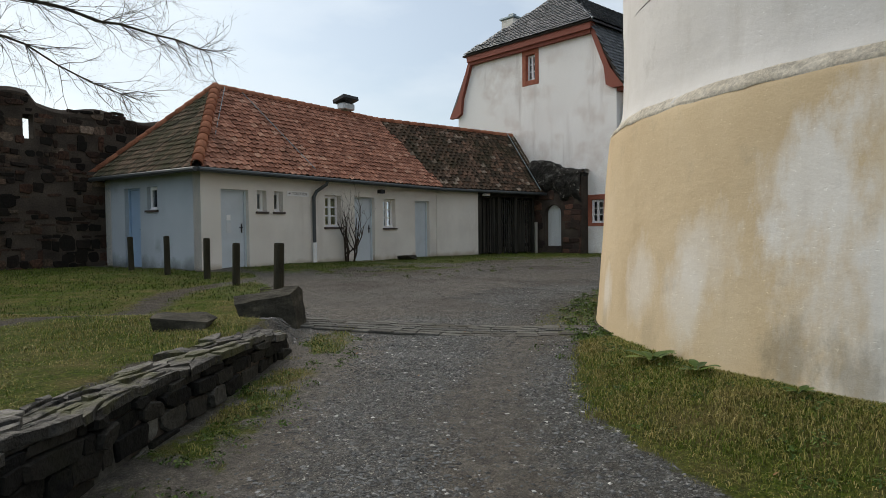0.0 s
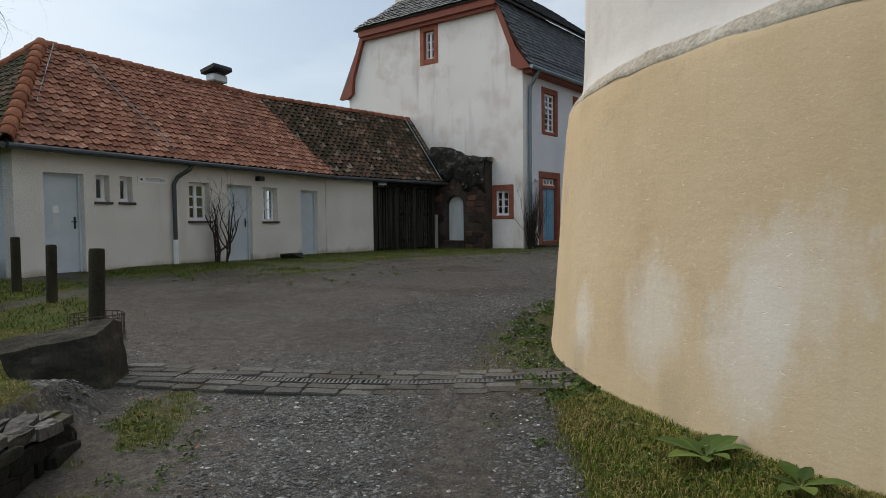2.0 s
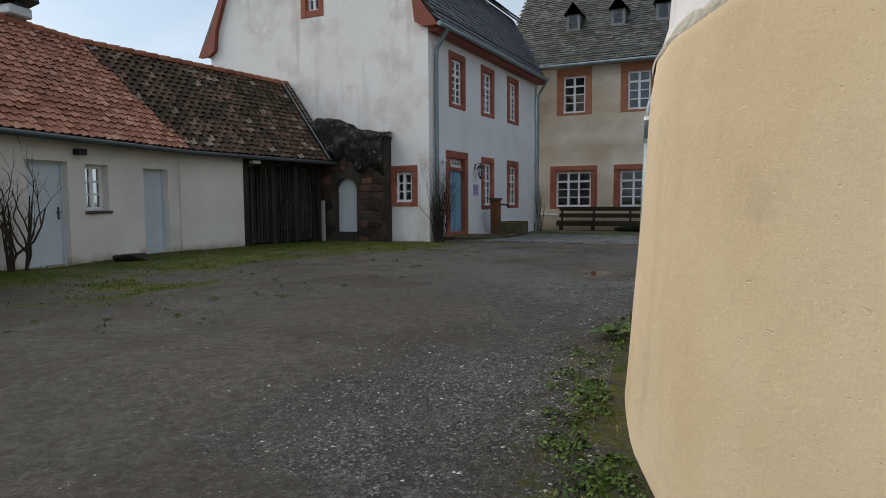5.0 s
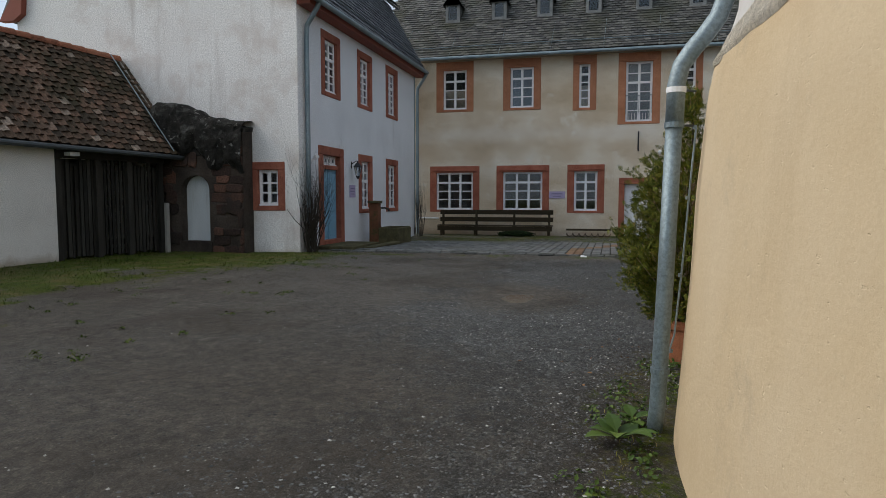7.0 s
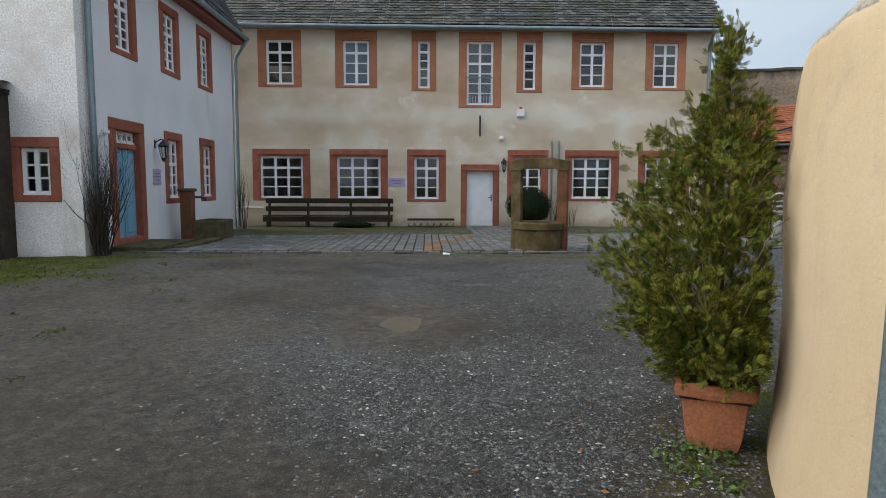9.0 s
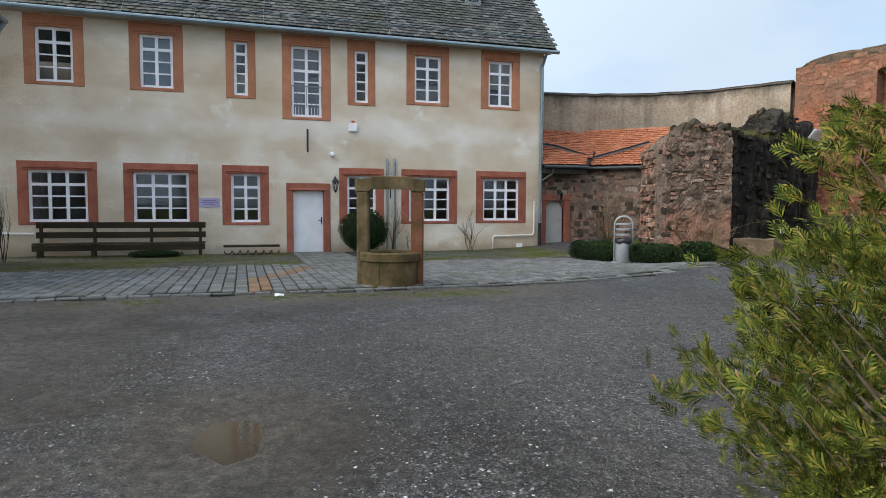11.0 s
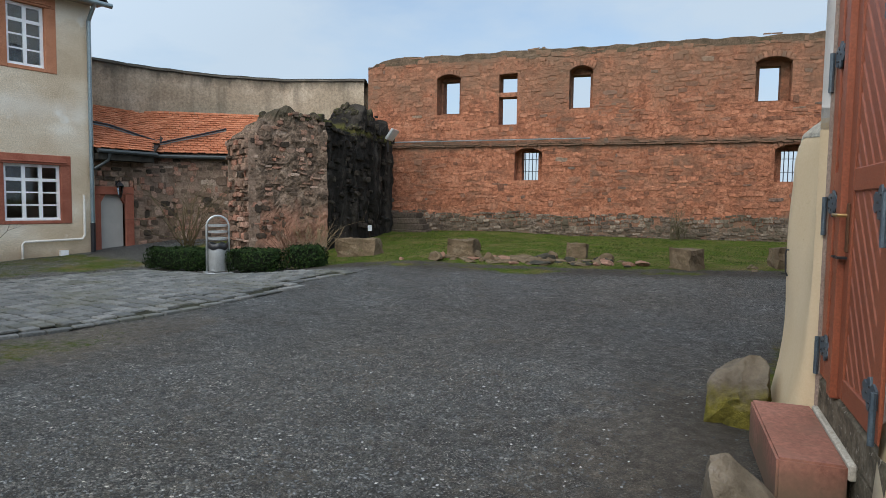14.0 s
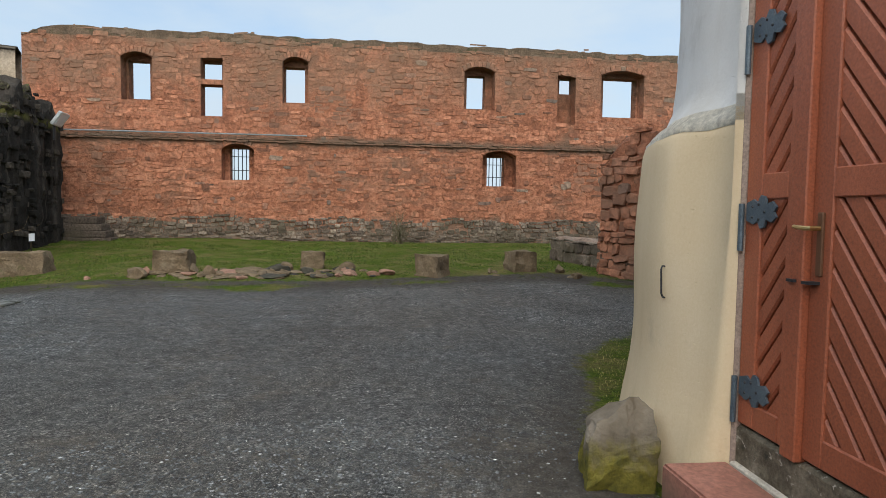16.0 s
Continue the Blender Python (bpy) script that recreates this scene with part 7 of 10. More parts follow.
for k, p in enumerate(fine_pts):
    t = (fine_pts[min(k + 1, len(fine_pts) - 1)] - fine_pts[max(k - 1, 0)]).normalized()
    n = Vector((-t.y, t.x))
    z = 7.24 + 0.012 * math.sin(k * 2.7)
    tops.append([bm.verts.new((p.x - n.x * 0.05, p.y - n.y * 0.05, z - 0.1)), bm.verts.new((p.x + n.x * 0.3, p.y + n.y * 0.3, z + 0.06)), bm.verts.new((p.x + n.x * 0.9, p.y + n.y * 0.9, z - 0.1))])
for a, b in zip(tops, tops[1:]):
    for k in range(2):
        bm.faces.new((a[k], b[k], b[k + 1], a[k + 1]))
bmesh.ops.solidify(bm, geom=bm.faces[:], thickness=0.06)
part("coping", bm, capping, cw, "dark stone coping")

pier_stone = pieces_mat("brown_rubble", [(0.0, (0.045, 0.036, 0.028)), (0.25, (0.15, 0.105, 0.078)), (0.55, (0.25, 0.165, 0.122)), (0.8, (0.34, 0.175, 0.125)), (1.0, (0.40, 0.31, 0.245))], 0.95, 20, 0.9, (0.8, 0.5, 0.68, (0.065, 0.052, 0.04)), dist=0.02)
# annex with an orange roof and a doorway
AX_M = wall_frame((31.25, -0.97), (31.25, -8.0))
ax = empty("annex", AX_M, "low rubble annex under a bright orange tiled roof", "building")
AD = (0.28, 1.02, 0.92, 2.72)
bm = bmesh.new()
wall_with_holes(bm, 0, 7.0, 0.4, 3.72, [AD], 0, 0.45)
part("wall", bm, mortar_grey, ax)
rubble(ax, 1.3, 6.5, 1.0, 3.7, pier_stone, (0.07, 0.22), (0.09, 0.36), (0.004, 0.05), near=80, seed=41, skip=0.35, wave=0.07)
rubble(ax, 0.0, 1.3, 2.95, 3.7, pier_stone, (0.10, 0.2), (0.16, 0.4), (0.01, 0.05), seed=42, skip=0.2)
box_part("door", (AD[0], AD[1], 0.1, 0.16, AD[2], AD[3]), plain("pale_grey_door", (0.42, 0.40, 0.37), 0.7), ax, "pale grey door")
for q in ((AD[0] - 0.2, AD[0], AD[2], AD[3]), (AD[1], AD[1] + 0.28, AD[2], AD[3])):
    box_part("jamb", (q[0], q[1], -0.05, 0.3, q[2], q[3]), sandstone, ax, "red sandstone", 0.015)
box_part("lintel", (AD[0] - 0.2, AD[1] + 0.28, -0.05, 0.3, AD[3], AD[3] + 0.24), sandstone, ax, "red sandstone", 0.015)
for sx in (AD[0], AD[1]):
    sgn = 1 if sx == AD[0] else -1
    bm = bmesh.new()
    p = [(sx, 2.72), (sx + sgn * 0.16, 2.72), (sx + sgn * 0.03, 2.5), (sx, 2.45)]
    a = [bm.verts.new((x, 0.0, z)) for x, z in p]
    b = [bm.verts.new((x, 0.25, z)) for x, z in p]
    bm.faces.new(a)
    for k in range(4):
        bm.faces.new((a[k], b[k], b[(k + 1) % 4], a[(k + 1) % 4]))
    part("corbel", bm, sandstone, ax, "red sandstone")
box_part("door_step", (0.1, 1.6, -0.5, 0.0, 0.75, 0.98), jamb_stone, ax, "worn stone step", 0.02)
orange_tile = pieces_mat("orange_roof_tile", [(0.0, (0.40, 0.14, 0.07)), (0.6, (0.48, 0.175, 0.09)), (1.0, (0.54, 0.22, 0.12))], 0.8, 30, 0.2)
ar = sheet("roof", [(-0.0, -0.5, 4.0), (1.7, -0.5, 4.0), (4.5, 2.6, 5.6), (-0.0, 2.6, 5.6)], 0.08, roof_wood, ax)
a_dir = Vector((0, 3.1, 1.6))
tile_field("roof_tile", "roof_tiling", ar, (0, -0.52, 4.02), (1, 0, 0), a_dir, [(0, 0), (1.6, 0), (4.4, a_dir.length), (0, a_dir.length)], 0.2, 0.17, orange_tile, near=120, near_key=lambda x, y, z: z, seed=43)
# its wing along the curved wall
into_ax = AX_M.inverted()
wing = [tuple(into_ax @ Vector(p)) for p in ((31.75, -2.6, 4.02), (28.75, -7.1, 4.1), (30.9, -8.5, 5.75), (33.75, -4.2, 5.62))]
wing_roof = sheet("roof", wing, 0.08, roof_wood, ax)
tile_quad("roof_tile", "roof_tiling", wing_roof, *wing, 0.2, 0.17, orange_tile, near=60, seed=44)
bm = bmesh.new()
tube(bm, [Vector(wing[0]) + Vector((0, -0.06, -0.06)), Vector(wing[1]) + Vector((0, -0.06, -0.06))], 0.06, 8)
part("gutter", bm, dark_zinc, ax)
# dark tube stands in for the shadow under the raised valley edge
for name, mt, r, dz in (("valley_gap", dark_metal, 0.032, 0.02), ("valley_flashing", zinc, 0.024, -0.04)):
    bm = bmesh.new()
    tube(bm, [into_ax @ Vector((x - 0.06, y, z + dz + 0.07)) for x, y, z in ((32.20, -1.5, 4.84), (32.05, -1.95, 4.78), (31.56, -3.38, 4.33), (31.33, -4.75, 4.72), (31.18, -5.6, 4.97))], r, 6)
    part(name, bm, mt, ax, "valley edge line, the dark one standing for its shadow" if dz else "bright metal flashing")
wing_wall = box_part("wall", (0.0, 5.2, 0.25, 0.6, 0.4, 3.98), mortar_grey, ax, "brown rubble wall under the eaves")
wing_wall.matrix_basis = into_ax @ wall_frame((31.6, -2.7), (28.75, -7.0))
rubble(wing_wall, 0.0, 5.2, 1.0, 3.95, pier_stone, (0.07, 0.22), (0.09, 0.36), (0.004, 0.05), seed=45, y=0.25, skip=0.25, wave=0.07)
bm = bmesh.new()
tube(bm, [(-0.05, -0.58, 3.96), (1.75, -0.58, 3.96)], 0.06, 8)
tube(bm, [(0.3, -0.58, 3.9), (0.28, -0.5, 3.7), (-0.05, -0.38, 3.45)], 0.045, 8)
part("gutter", bm, dark_zinc, ax)
box_part("eaves_board", (0, 1.7, -0.5, 0.0, 3.72, 3.9), dark_wood, ax)
box_part("end_wall", (6.6, 7.0, 0.45, 2.6, 0.4, 4.6), mortar_red, ax)

# broken pier of rubble, its flank coloured near-black with pale streaks
sooty = pieces_mat("blackish_rubble", [(0.0, (0.012, 0.011, 0.010)), (0.6, (0.034, 0.029, 0.025)), (1.0, (0.085, 0.070, 0.056))], 0.95, 22, 0.8, (0.9, 0.45, 0.7, (0.013, 0.013, 0.011)), dist=0.02)
flank_mass = worn("black_streaked_mass", [(0.35, (0.010, 0.009, 0.008)), (0.55, (0.026, 0.023, 0.020)), (0.72, (0.075, 0.064, 0.054))], 1.6, 18, 1.0, 0.95, stretch=(1, 1, 0.16), dist=0.05, streak=(2.2, 0.60, 0.72, (0.13, 0.112, 0.092)), bands=[(4.75, 0.10, (0.085, 0.08, 0.02), 0.8)])
pier_mass = worn("pier_rubble_core", [(0.3, (0.07, 0.054, 0.041)), (0.5, (0.185, 0.132, 0.098)), (0.68, (0.31, 0.23, 0.175))], 2.6, 12, 1.0, 0.95, amount=0.7, dist=0.08, bands=[(5.0, 0.26, (0.045, 0.042, 0.026), 0.85), (1.9, 0.5, (0.41, 0.205, 0.14), 0.75)])
PF0, PF1, PF2 = (25.36, -1.86), (24.72, -3.95), (26.75, -9.3)
pr_m = wall_frame(PF0, PF1)
pier = empty("broken_pier", pr_m, "broken rubble wall stub overgrown with moss on top", "ruin")
n_f, n_d = math.hypot(PF1[0] - PF0[0], PF1[1] - PF0[1]), math.hypot(PF2[0] - PF1[0], PF2[1] - PF1[1])
pf_top = lambda u: 4.2 + 0.72 * float(smooth_step(0.0, 0.9, u)) - 0.22 * float(smooth_step(1.6, n_f, u)) + 0.10 * math.sin(u * 7) + 0.07 * math.sin(u * 17)
dk_m = Matrix.Translation((n_f, 0, 0)) @ (pr_m.inverted() @ wall_frame(PF1, PF2)).to_3x3().to_4x4()
dk_top = lambda u: 4.68 + 0.9 * float(smooth_step(2.2, 3.2, u)) * (1 - 0.3 * float(smooth_step(3.6, 4.4, u))) + 0.12 * math.sin(u * 5) + 0.10 * math.sin(u * 13) + 0.08 * math.sin(u * 29) - 0.12 * float(smooth_step(2.2, 3.2, u))


def ragged_block(name, m, length, z0, top, depth, mat, parent):
    bm = bmesh.new()
    us = np.linspace(0, length, max(8, int(length / 0.2)))
    rows = [[bm.verts.new(m @ Vector((u, y, z(u)))) for u in us] for y, z in ((0.0, lambda u: z0), (0.0, lambda u: top(u) - 0.12), (0.12, top), (depth - 0.1, lambda u: top(u) - 0.05), (depth, lambda u: top(u) - 0.2), (depth, lambda u: z0))]
    for a, b in zip(rows, rows[1:]):
        for k in range(len(us) - 1):
            bm.faces.new((a[k], a[k + 1], b[k + 1], b[k]))
    bm.faces.new([r[0] for r in rows])
    bm.faces.new([r[-1] for r in rows][::-1])
    return part(name, bm, mat, parent)


def eroded_block(name, length, z0, top, depth, mat, parent, amp, stretch_z, seed):
    """A stub of core masonry whose face has crumbled into hollows and ledges."""
    bm = bmesh.new()
    us, rows_n = np.linspace(0, length, max(10, int(length / 0.07))), 46
    grid = []
    for k in range(rows_n + 1):
        row = []
        for u in us:
            t = k / rows_n
            z = z0 + (top(u) - z0) * t
            q = Vector((u * 1.9 + seed, seed, z * 1.9 * stretch_z))
            y = -amp * noise.noise(q) - 0.5 * amp * noise.noise(q * 2.7) - 0.3 * amp * noise.noise(q * 6.1)
            y += 0.10 * float(smooth_step(0.9, 1.0, t)) + 0.02 * math.floor(3 * noise.noise(Vector((seed, u * 0.8, z * 2.6))))
            y += 0.22 * float(1 - smooth_step(0.0, 0.22, u)) * (0.5 + noise.noise(Vector((z * 2.3, seed, 0))))
            row.append(bm.verts.new((u, y, z + 0.05 * noise.noise(Vector((u * 6, t * 9, seed))) * t)))
        grid.append(row)
    for y, dz in ((0.35, 0.06), (depth - 0.15, -0.05), (depth, -0.25)):
        grid.append([bm.verts.new((u, y, top(u) + dz + 0.08 * noise.noise(Vector((u * 4, y * 5, seed))))) for u in us])
    grid.append([bm.verts.new((u, depth, z0)) for u in us])
    for a, b in zip(grid, grid[1:]):
        for k in range(len(us) - 1):
            bm.faces.new((a[k], a[k + 1], b[k + 1], b[k]))
    bm.faces.new([r[0] for r in grid])
    bm.faces.new([r[-1] for r in grid][::-1])
    return part(name, bm, mat, parent)


eroded_block("front_core", n_f, 0.5, pf_top, 1.4, pier_mass, pier, 0.10, 1.0, 3.3)
rubble(pier, 0.05, n_f, 1.0, 5.1, pier_stone, (0.05, 0.16), (0.07, 0.30), (0.0, 0.09), near=200, seed=51, top=pf_top, y=0.03, skip=0.5, wave=0.09, gap=0.012)
flank = eroded_block("flank", n_d, 0.5, dk_top, 1.2, flank_mass, pier, 0.11, 0.22, 8.1)
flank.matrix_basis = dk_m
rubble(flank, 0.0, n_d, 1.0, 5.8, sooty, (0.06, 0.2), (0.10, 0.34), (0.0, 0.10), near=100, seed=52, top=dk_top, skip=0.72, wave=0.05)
left_m = Matrix.Rotation(math.pi / 2, 4, "Z")
lf = ragged_block("left_side", Matrix.Identity(4), 1.3, 0.5, lambda u: 4.25 + 0.1 * math.sin(5 * u), 0.3, mortar_grey, pier)
lf.matrix_basis = Matrix.Translation((0, 1.3, 0)) @ Matrix.Rotation(-math.pi / 2, 4, "Z")
rubble(lf, 0, 1.3, 1.0, 4.2, pier_stone, (0.06, 0.18), (0.08, 0.34), (0.01, 0.12), seed=53, skip=0.25)
# steps of stone between pier and wall
st = empty("stone_steps", pose(0, 0, 0), "dark worn stone steps against the ruined wall", "steps")
for k in range(5):
    m = RW_M @ Matrix.Translation((0.9, -0.35 - 0.05 * (4 - k), 1.25 + 0.2 * k))
    o = box_part("tread", (-0.3, 1.9 - 0.14 * k, -0.3, 0.35, 0, 0.2), grey_rubble, st, "", 0.02)
    o.matrix_world = m

# pier at the lawn's other end
R2_M = wall_frame((12.15, -4.75), (11.2, -3.85))
r2 = empty("rubble_pier", R2_M, "stub of red and grey rubble masonry by the lawn", "ruin")
r2_top = lambda u: 3.55 + 0.5 * float(smooth_step(0.0, 0.5, u)) + 0.05 * math.sin(u * 9)
ragged_block("core", Matrix.Identity(4), 2.6, 0.5, r2_top, 1.2, mortar_red, r2)
rubble(r2, 0.0, 2.6, 1.2, 4.2, ruin_stone, (0.07, 0.22), (0.10, 0.38), (0.01, 0.09), near=90, seed=61, top=r2_top, wave=0.05, skip=0.12, gap=0.008)
r2s = ragged_block("side", Matrix.Identity(4), 1.1, 0.5, lambda u: 3.5, 0.3, mortar_red, r2)
r2s.matrix_basis = Matrix.Translation((0, 1.1, 0)) @ Matrix.Rotation(-math.pi / 2, 4, "Z")
rubble(r2s, 0.0, 1.1, 1.2, 3.5, ruin_stone, (0.07, 0.22), (0.10, 0.38), (0.01, 0.09), seed=62, wave=0.05, gap=0.008)
lb = empty("low_masonry", wall_frame((12.95, -7.6), (12.0, -5.6)), "low grey rubble block with grass on it", "ruin")
ragged_block("core", Matrix.Identity(4), 2.2, 0.9, lambda u: 2.02 + 0.04 * math.sin(6 * u), 1.0, mortar_grey, lb)
rubble(lb, 0, 2.2, 1.3, 2.0, grey_rubble, (0.12, 0.24), (0.2, 0.5), (0.02, 0.08), near=30, seed=63)

# old castle wall behind the toilets
CW_M = wall_frame((-9.0, 21.6), (3.95, 22.6))
ow = empty("castle_wall", CW_M, "dark old rubble castle wall with a narrow slit", "wall", "", "structure")
SLIT = (10.79, 11.03, 4.52, 5.2)
ow_top = lambda u: 5.55 - 0.05 * (u - 10) + 0.10 * float(smooth_step(10.9, 11.1, 21 - u - 0.0)) * 0 + 0.09 * math.sin(u * 3.1) + (0.22 if u < 11.0 else 0.0)
bm = bmesh.new()
wall_with_holes(bm, 0, 18, 0.4, 5.2, [SLIT], 0, 0.42)
part("wall", bm, mortar_dark, ow)
ob = ragged_block("wall_head", Matrix.Translation((0, 0, 0)), 18, 5.15, ow_top, 0.8, mortar_dark, ow)
# the band colours the lower part of the castle wall near-black
old_rubble = pieces_mat("dark_rubble", [(0.0, (0.010, 0.008, 0.007)), (0.35, (0.032, 0.022, 0.018)), (0.65, (0.085, 0.042, 0.029)), (0.9, (0.11, 0.075, 0.055)), (1.0, (0.25, 0.19, 0.15))], 0.95, 16, 1.0, (0.8, 0.46, 0.62, (0.014, 0.013, 0.011)), amount=0.6, dist=0.03, bands=[(2.4, 0.8, (0.010, 0.010, 0.008), 0.55)])
rubble(ow, 0, 18, 3.7, 5.75, old_rubble, (0.07, 0.24), (0.10, 0.40), (-0.01, 0.05), [SLIT], near=120, near_key=lambda u, z: abs(u - 11), seed=71, top=ow_top, wave=0.07, skip=0.2)
ow2 = empty("wall_buttress", wall_frame((-9.0, 21.35), (3.85, 22.25)), "projecting foot of the old castle wall in dark rubble", "wall", "", "structure")
bm = bmesh.new()
bm_box(bm, 0, 12.9, 0, 0.3, 0.4, 3.72)
part("wall", bm, mortar_dark, ow2)
rubble(ow2, 0, 12.9, 0.9, 3.7, old_rubble, (0.07, 0.28), (0.10, 0.44), (-0.01, 0.05), near=150, near_key=lambda u, z: abs(u - 11.5), seed=72, wave=0.07, skip=0.25)


# ---- loose stone things ----
def rock_mesh(name, size, mat, seed, parent=None, rough_k=0.16, flat=0.0):
    """A broken stone: a subdivided ball pressed to facets and roughened."""
    rng = np.random.default_rng(seed)
    bm = bmesh.new()
    bmesh.ops.create_icosphere(bm, subdivisions=3, radius=0.5)
    planes = [(Vector(rng.normal(0, 1, 3)).normalized(), rng.uniform(0.26, 0.40)) for _ in range(11)]
    planes += [(Vector((0, 0, -1)), 0.3)]
    if flat:
        planes += [(Vector((0.05, 0.05, 1)).normalized(), flat)]
    for v in bm.verts:
        for n, d in planes:
            k = v.co.dot(n) - d
            if k > 0:
                v.co -= n * k
        v.co += v.co.normalized() * (noise.noise(v.co * 5 + Vector((seed, 0, 0))) * 0.05 * rough_k * 6 + noise.noise(v.co * 14) * 0.012)
    zmin = min(v.co.z for v in bm.verts)
    for v in bm.verts:
        v.co = Vector((v.co.x * size[0], v.co.y * size[1], (v.co.z - zmin) * size[2]))
    return finish(name, bm, mat, False)


def set_rock(name, x, y, size, mat, seed, label, category="rock", turn=0.0, tilt=(0, 0), sink=0.04, flat=0.0, group="", dz=0.0):
    ob = tagged(new(name, rock_mesh(name, size, mat, seed, flat=flat)), label, category, group)
    ob.matrix_world = pose(x, y, gz(x, y) - sink + dz, tilt[0], tilt[1], turn)
    return ob


slate_rock = worn("dark_slate_rock", [(0.3, (0.022, 0.022, 0.018)), (0.55, (0.055, 0.05, 0.038)), (0.75, (0.13, 0.115, 0.09))], 2.5, 25, 0.8, 0.85, stretch=(1, 1, 2), dist=0.02)
moss_rock = worn("mossy_rock", [(0.25, (0.10, 0.115, 0.02)), (0.45, (0.17, 0.145, 0.05)), (0.6, (0.17, 0.14, 0.11)), (0.8, (0.25, 0.215, 0.175))], 3.0, 25, 0.8, 0.9, dist=0.02)
sand_block = worn("lichened_sandstone", [(0.3, (0.08, 0.058, 0.037)), (0.55, (0.15, 0.11, 0.07)), (0.75, (0.22, 0.175, 0.125))], 3.2, 30, 0.7, 0.92, dist=0.02, spots=(5, 0.58, 0.7, (0.09, 0.085, 0.04)))
red_rock = worn("broken_red_stone", [(0.3, (0.17, 0.09, 0.06)), (0.7, (0.32, 0.19, 0.14))], 3.2, 30, 0.7, 0.92, dist=0.02)
def hull_rock(name, pts, mat, m, label, category="rock", jag=0.02, seed=1, cuts=5, size=1.0):
    """A split stone: the hull of its corners, its faces and edges roughened."""
    bm = bmesh.new()
    for p in pts:
        bm.verts.new(p)
    h = bmesh.ops.convex_hull(bm, input=bm.verts[:])
    bmesh.ops.delete(bm, geom=[g for g in h["geom_interior"] if isinstance(g, bmesh.types.BMVert)], context="VERTS")
    bmesh.ops.subdivide_edges(bm, edges=bm.edges[:], cuts=cuts, use_grid_fill=True)
    for v in bm.verts:
        q = v.co * 5 + Vector((seed, 2 * seed, 0))
        v.co += Vector((noise.noise(q), noise.noise(q + Vector((9, 0, 0))), noise.noise(q + Vector((0, 9, 0))))) * jag + noise.noise_vector(v.co * 17) * jag * 0.35
    ob = tagged(part(name, bm, mat), label, category)
    ob.matrix_world = m @ Matrix.Scale(size, 4)
    return ob


def mossed(name, z0, z1, green=((0.3, (0.05, 0.06, 0.012)), (0.6, (0.13, 0.125, 0.02)), (0.8, (0.19, 0.16, 0.045)))):
    """Grey-brown stone whose lower half is overgrown with yellow-green moss."""
    m, nt, b = base_mat(name, 0.92)
    stone = ramp_node(nt, noise_node(nt, 4, 6, 0.65), [(0.3, (0.09, 0.075, 0.055)), (0.55, (0.18, 0.15, 0.115)), (0.75, (0.27, 0.235, 0.195))])
    moss = ramp_node(nt, noise_node(nt, 11, 5, 0.7), list(green))
    sep = nt.nodes.new("ShaderNodeSeparateXYZ")
    nt.links.new(nt.nodes.new("ShaderNodeTexCoord").outputs["Object"], sep.inputs[0])
    add = nt.nodes.new("ShaderNodeMath")
    add.operation = "MULTIPLY_ADD"
    add.inputs[1].default_value = 0.5
    nt.links.new(noise_node(nt, 5, 5, 0.65), add.inputs[0])
    nt.links.new(sep.outputs[2], add.inputs[2])
    f = nt.nodes.new("ShaderNodeMapRange")
    f.inputs["From Min"].default_value, f.inputs["From Max"].default_value = z0 + 0.25, z1 + 0.25
    f.inputs["To Min"].default_value, f.inputs["To Max"].default_value = 1.0, 0.0
    nt.links.new(add.outputs[0], f.inputs["Value"])
    fine = noise_node(nt, 30, 5, 0.65)
    nt.links.new(mix_node(nt, f.outputs[0], stone, moss), b.inputs["Base Color"])
    bump_to(nt, b, fine, 0.9, 0.02)
    return m


hull_rock("boulder", [(-0.40, -0.20, 0.00), (0.40, -0.36, -0.04), (0.58, 0.15, -0.04), (-0.25, 0.42, -0.04), (-0.62, -0.08, 0.47), (-0.62, 0.14, 0.57), (-0.54, -0.12, 0.34), (0.26, -0.30, 0.60), (0.44, 0.02, 0.73), (0.54, 0.20, 0.65), (0.36, 0.42, 0.52), (-0.20, 0.42, 0.52)], slate_rock, pose(2.02, 9.93, gz(2.02, 9.93) - 0.03, 0, 0, -23), "large dark slate boulder beside the drive", seed=3, jag=0.03, size=0.71)
hull_rock("slab_rock", [(-0.36, -0.2, 0.0), (0.30, -0.26, 0.0), (0.3, 0.2, 0.0), (-0.3, 0.2, 0.0), (-0.42, -0.22, 0.24), (-0.4, 0.2, 0.27), (0.36, -0.22, 0.15), (0.46, 0.12, 0.17), (0.3, 0.22, 0.25)], slate_rock, pose(0.68, 9.2, gz(0.68, 9.2) - 0.03, 0, 0, -30), "flat dark slate stone lying in the grass", seed=5, size=0.66)
hull_rock("rock", [(-0.22, -0.17, 0.0), (0.18, -0.19, 0.0), (0.2, 0.16, 0.0), (-0.2, 0.18, 0.0), (-0.22, -0.14, 0.24), (-0.14, -0.05, 0.40), (0.02, 0.0, 0.50), (0.13, 0.06, 0.51), (0.20, -0.02, 0.45), (0.21, -0.15, 0.33), (0.04, -0.19, 0.33), (0.2, 0.15, 0.40), (-0.17, 0.16, 0.36)], mossed("moss_grown_stone", 0.17, 0.33, [(0.3, (0.06, 0.058, 0.016)), (0.55, (0.15, 0.13, 0.024)), (0.8, (0.23, 0.19, 0.06))]), pose(12.98, 3.92, gz(12.98, 3.92) - 0.03, 0, 0, -172), "grey stone overgrown with yellow moss by the keep", seed=8, jag=0.05, size=0.92)
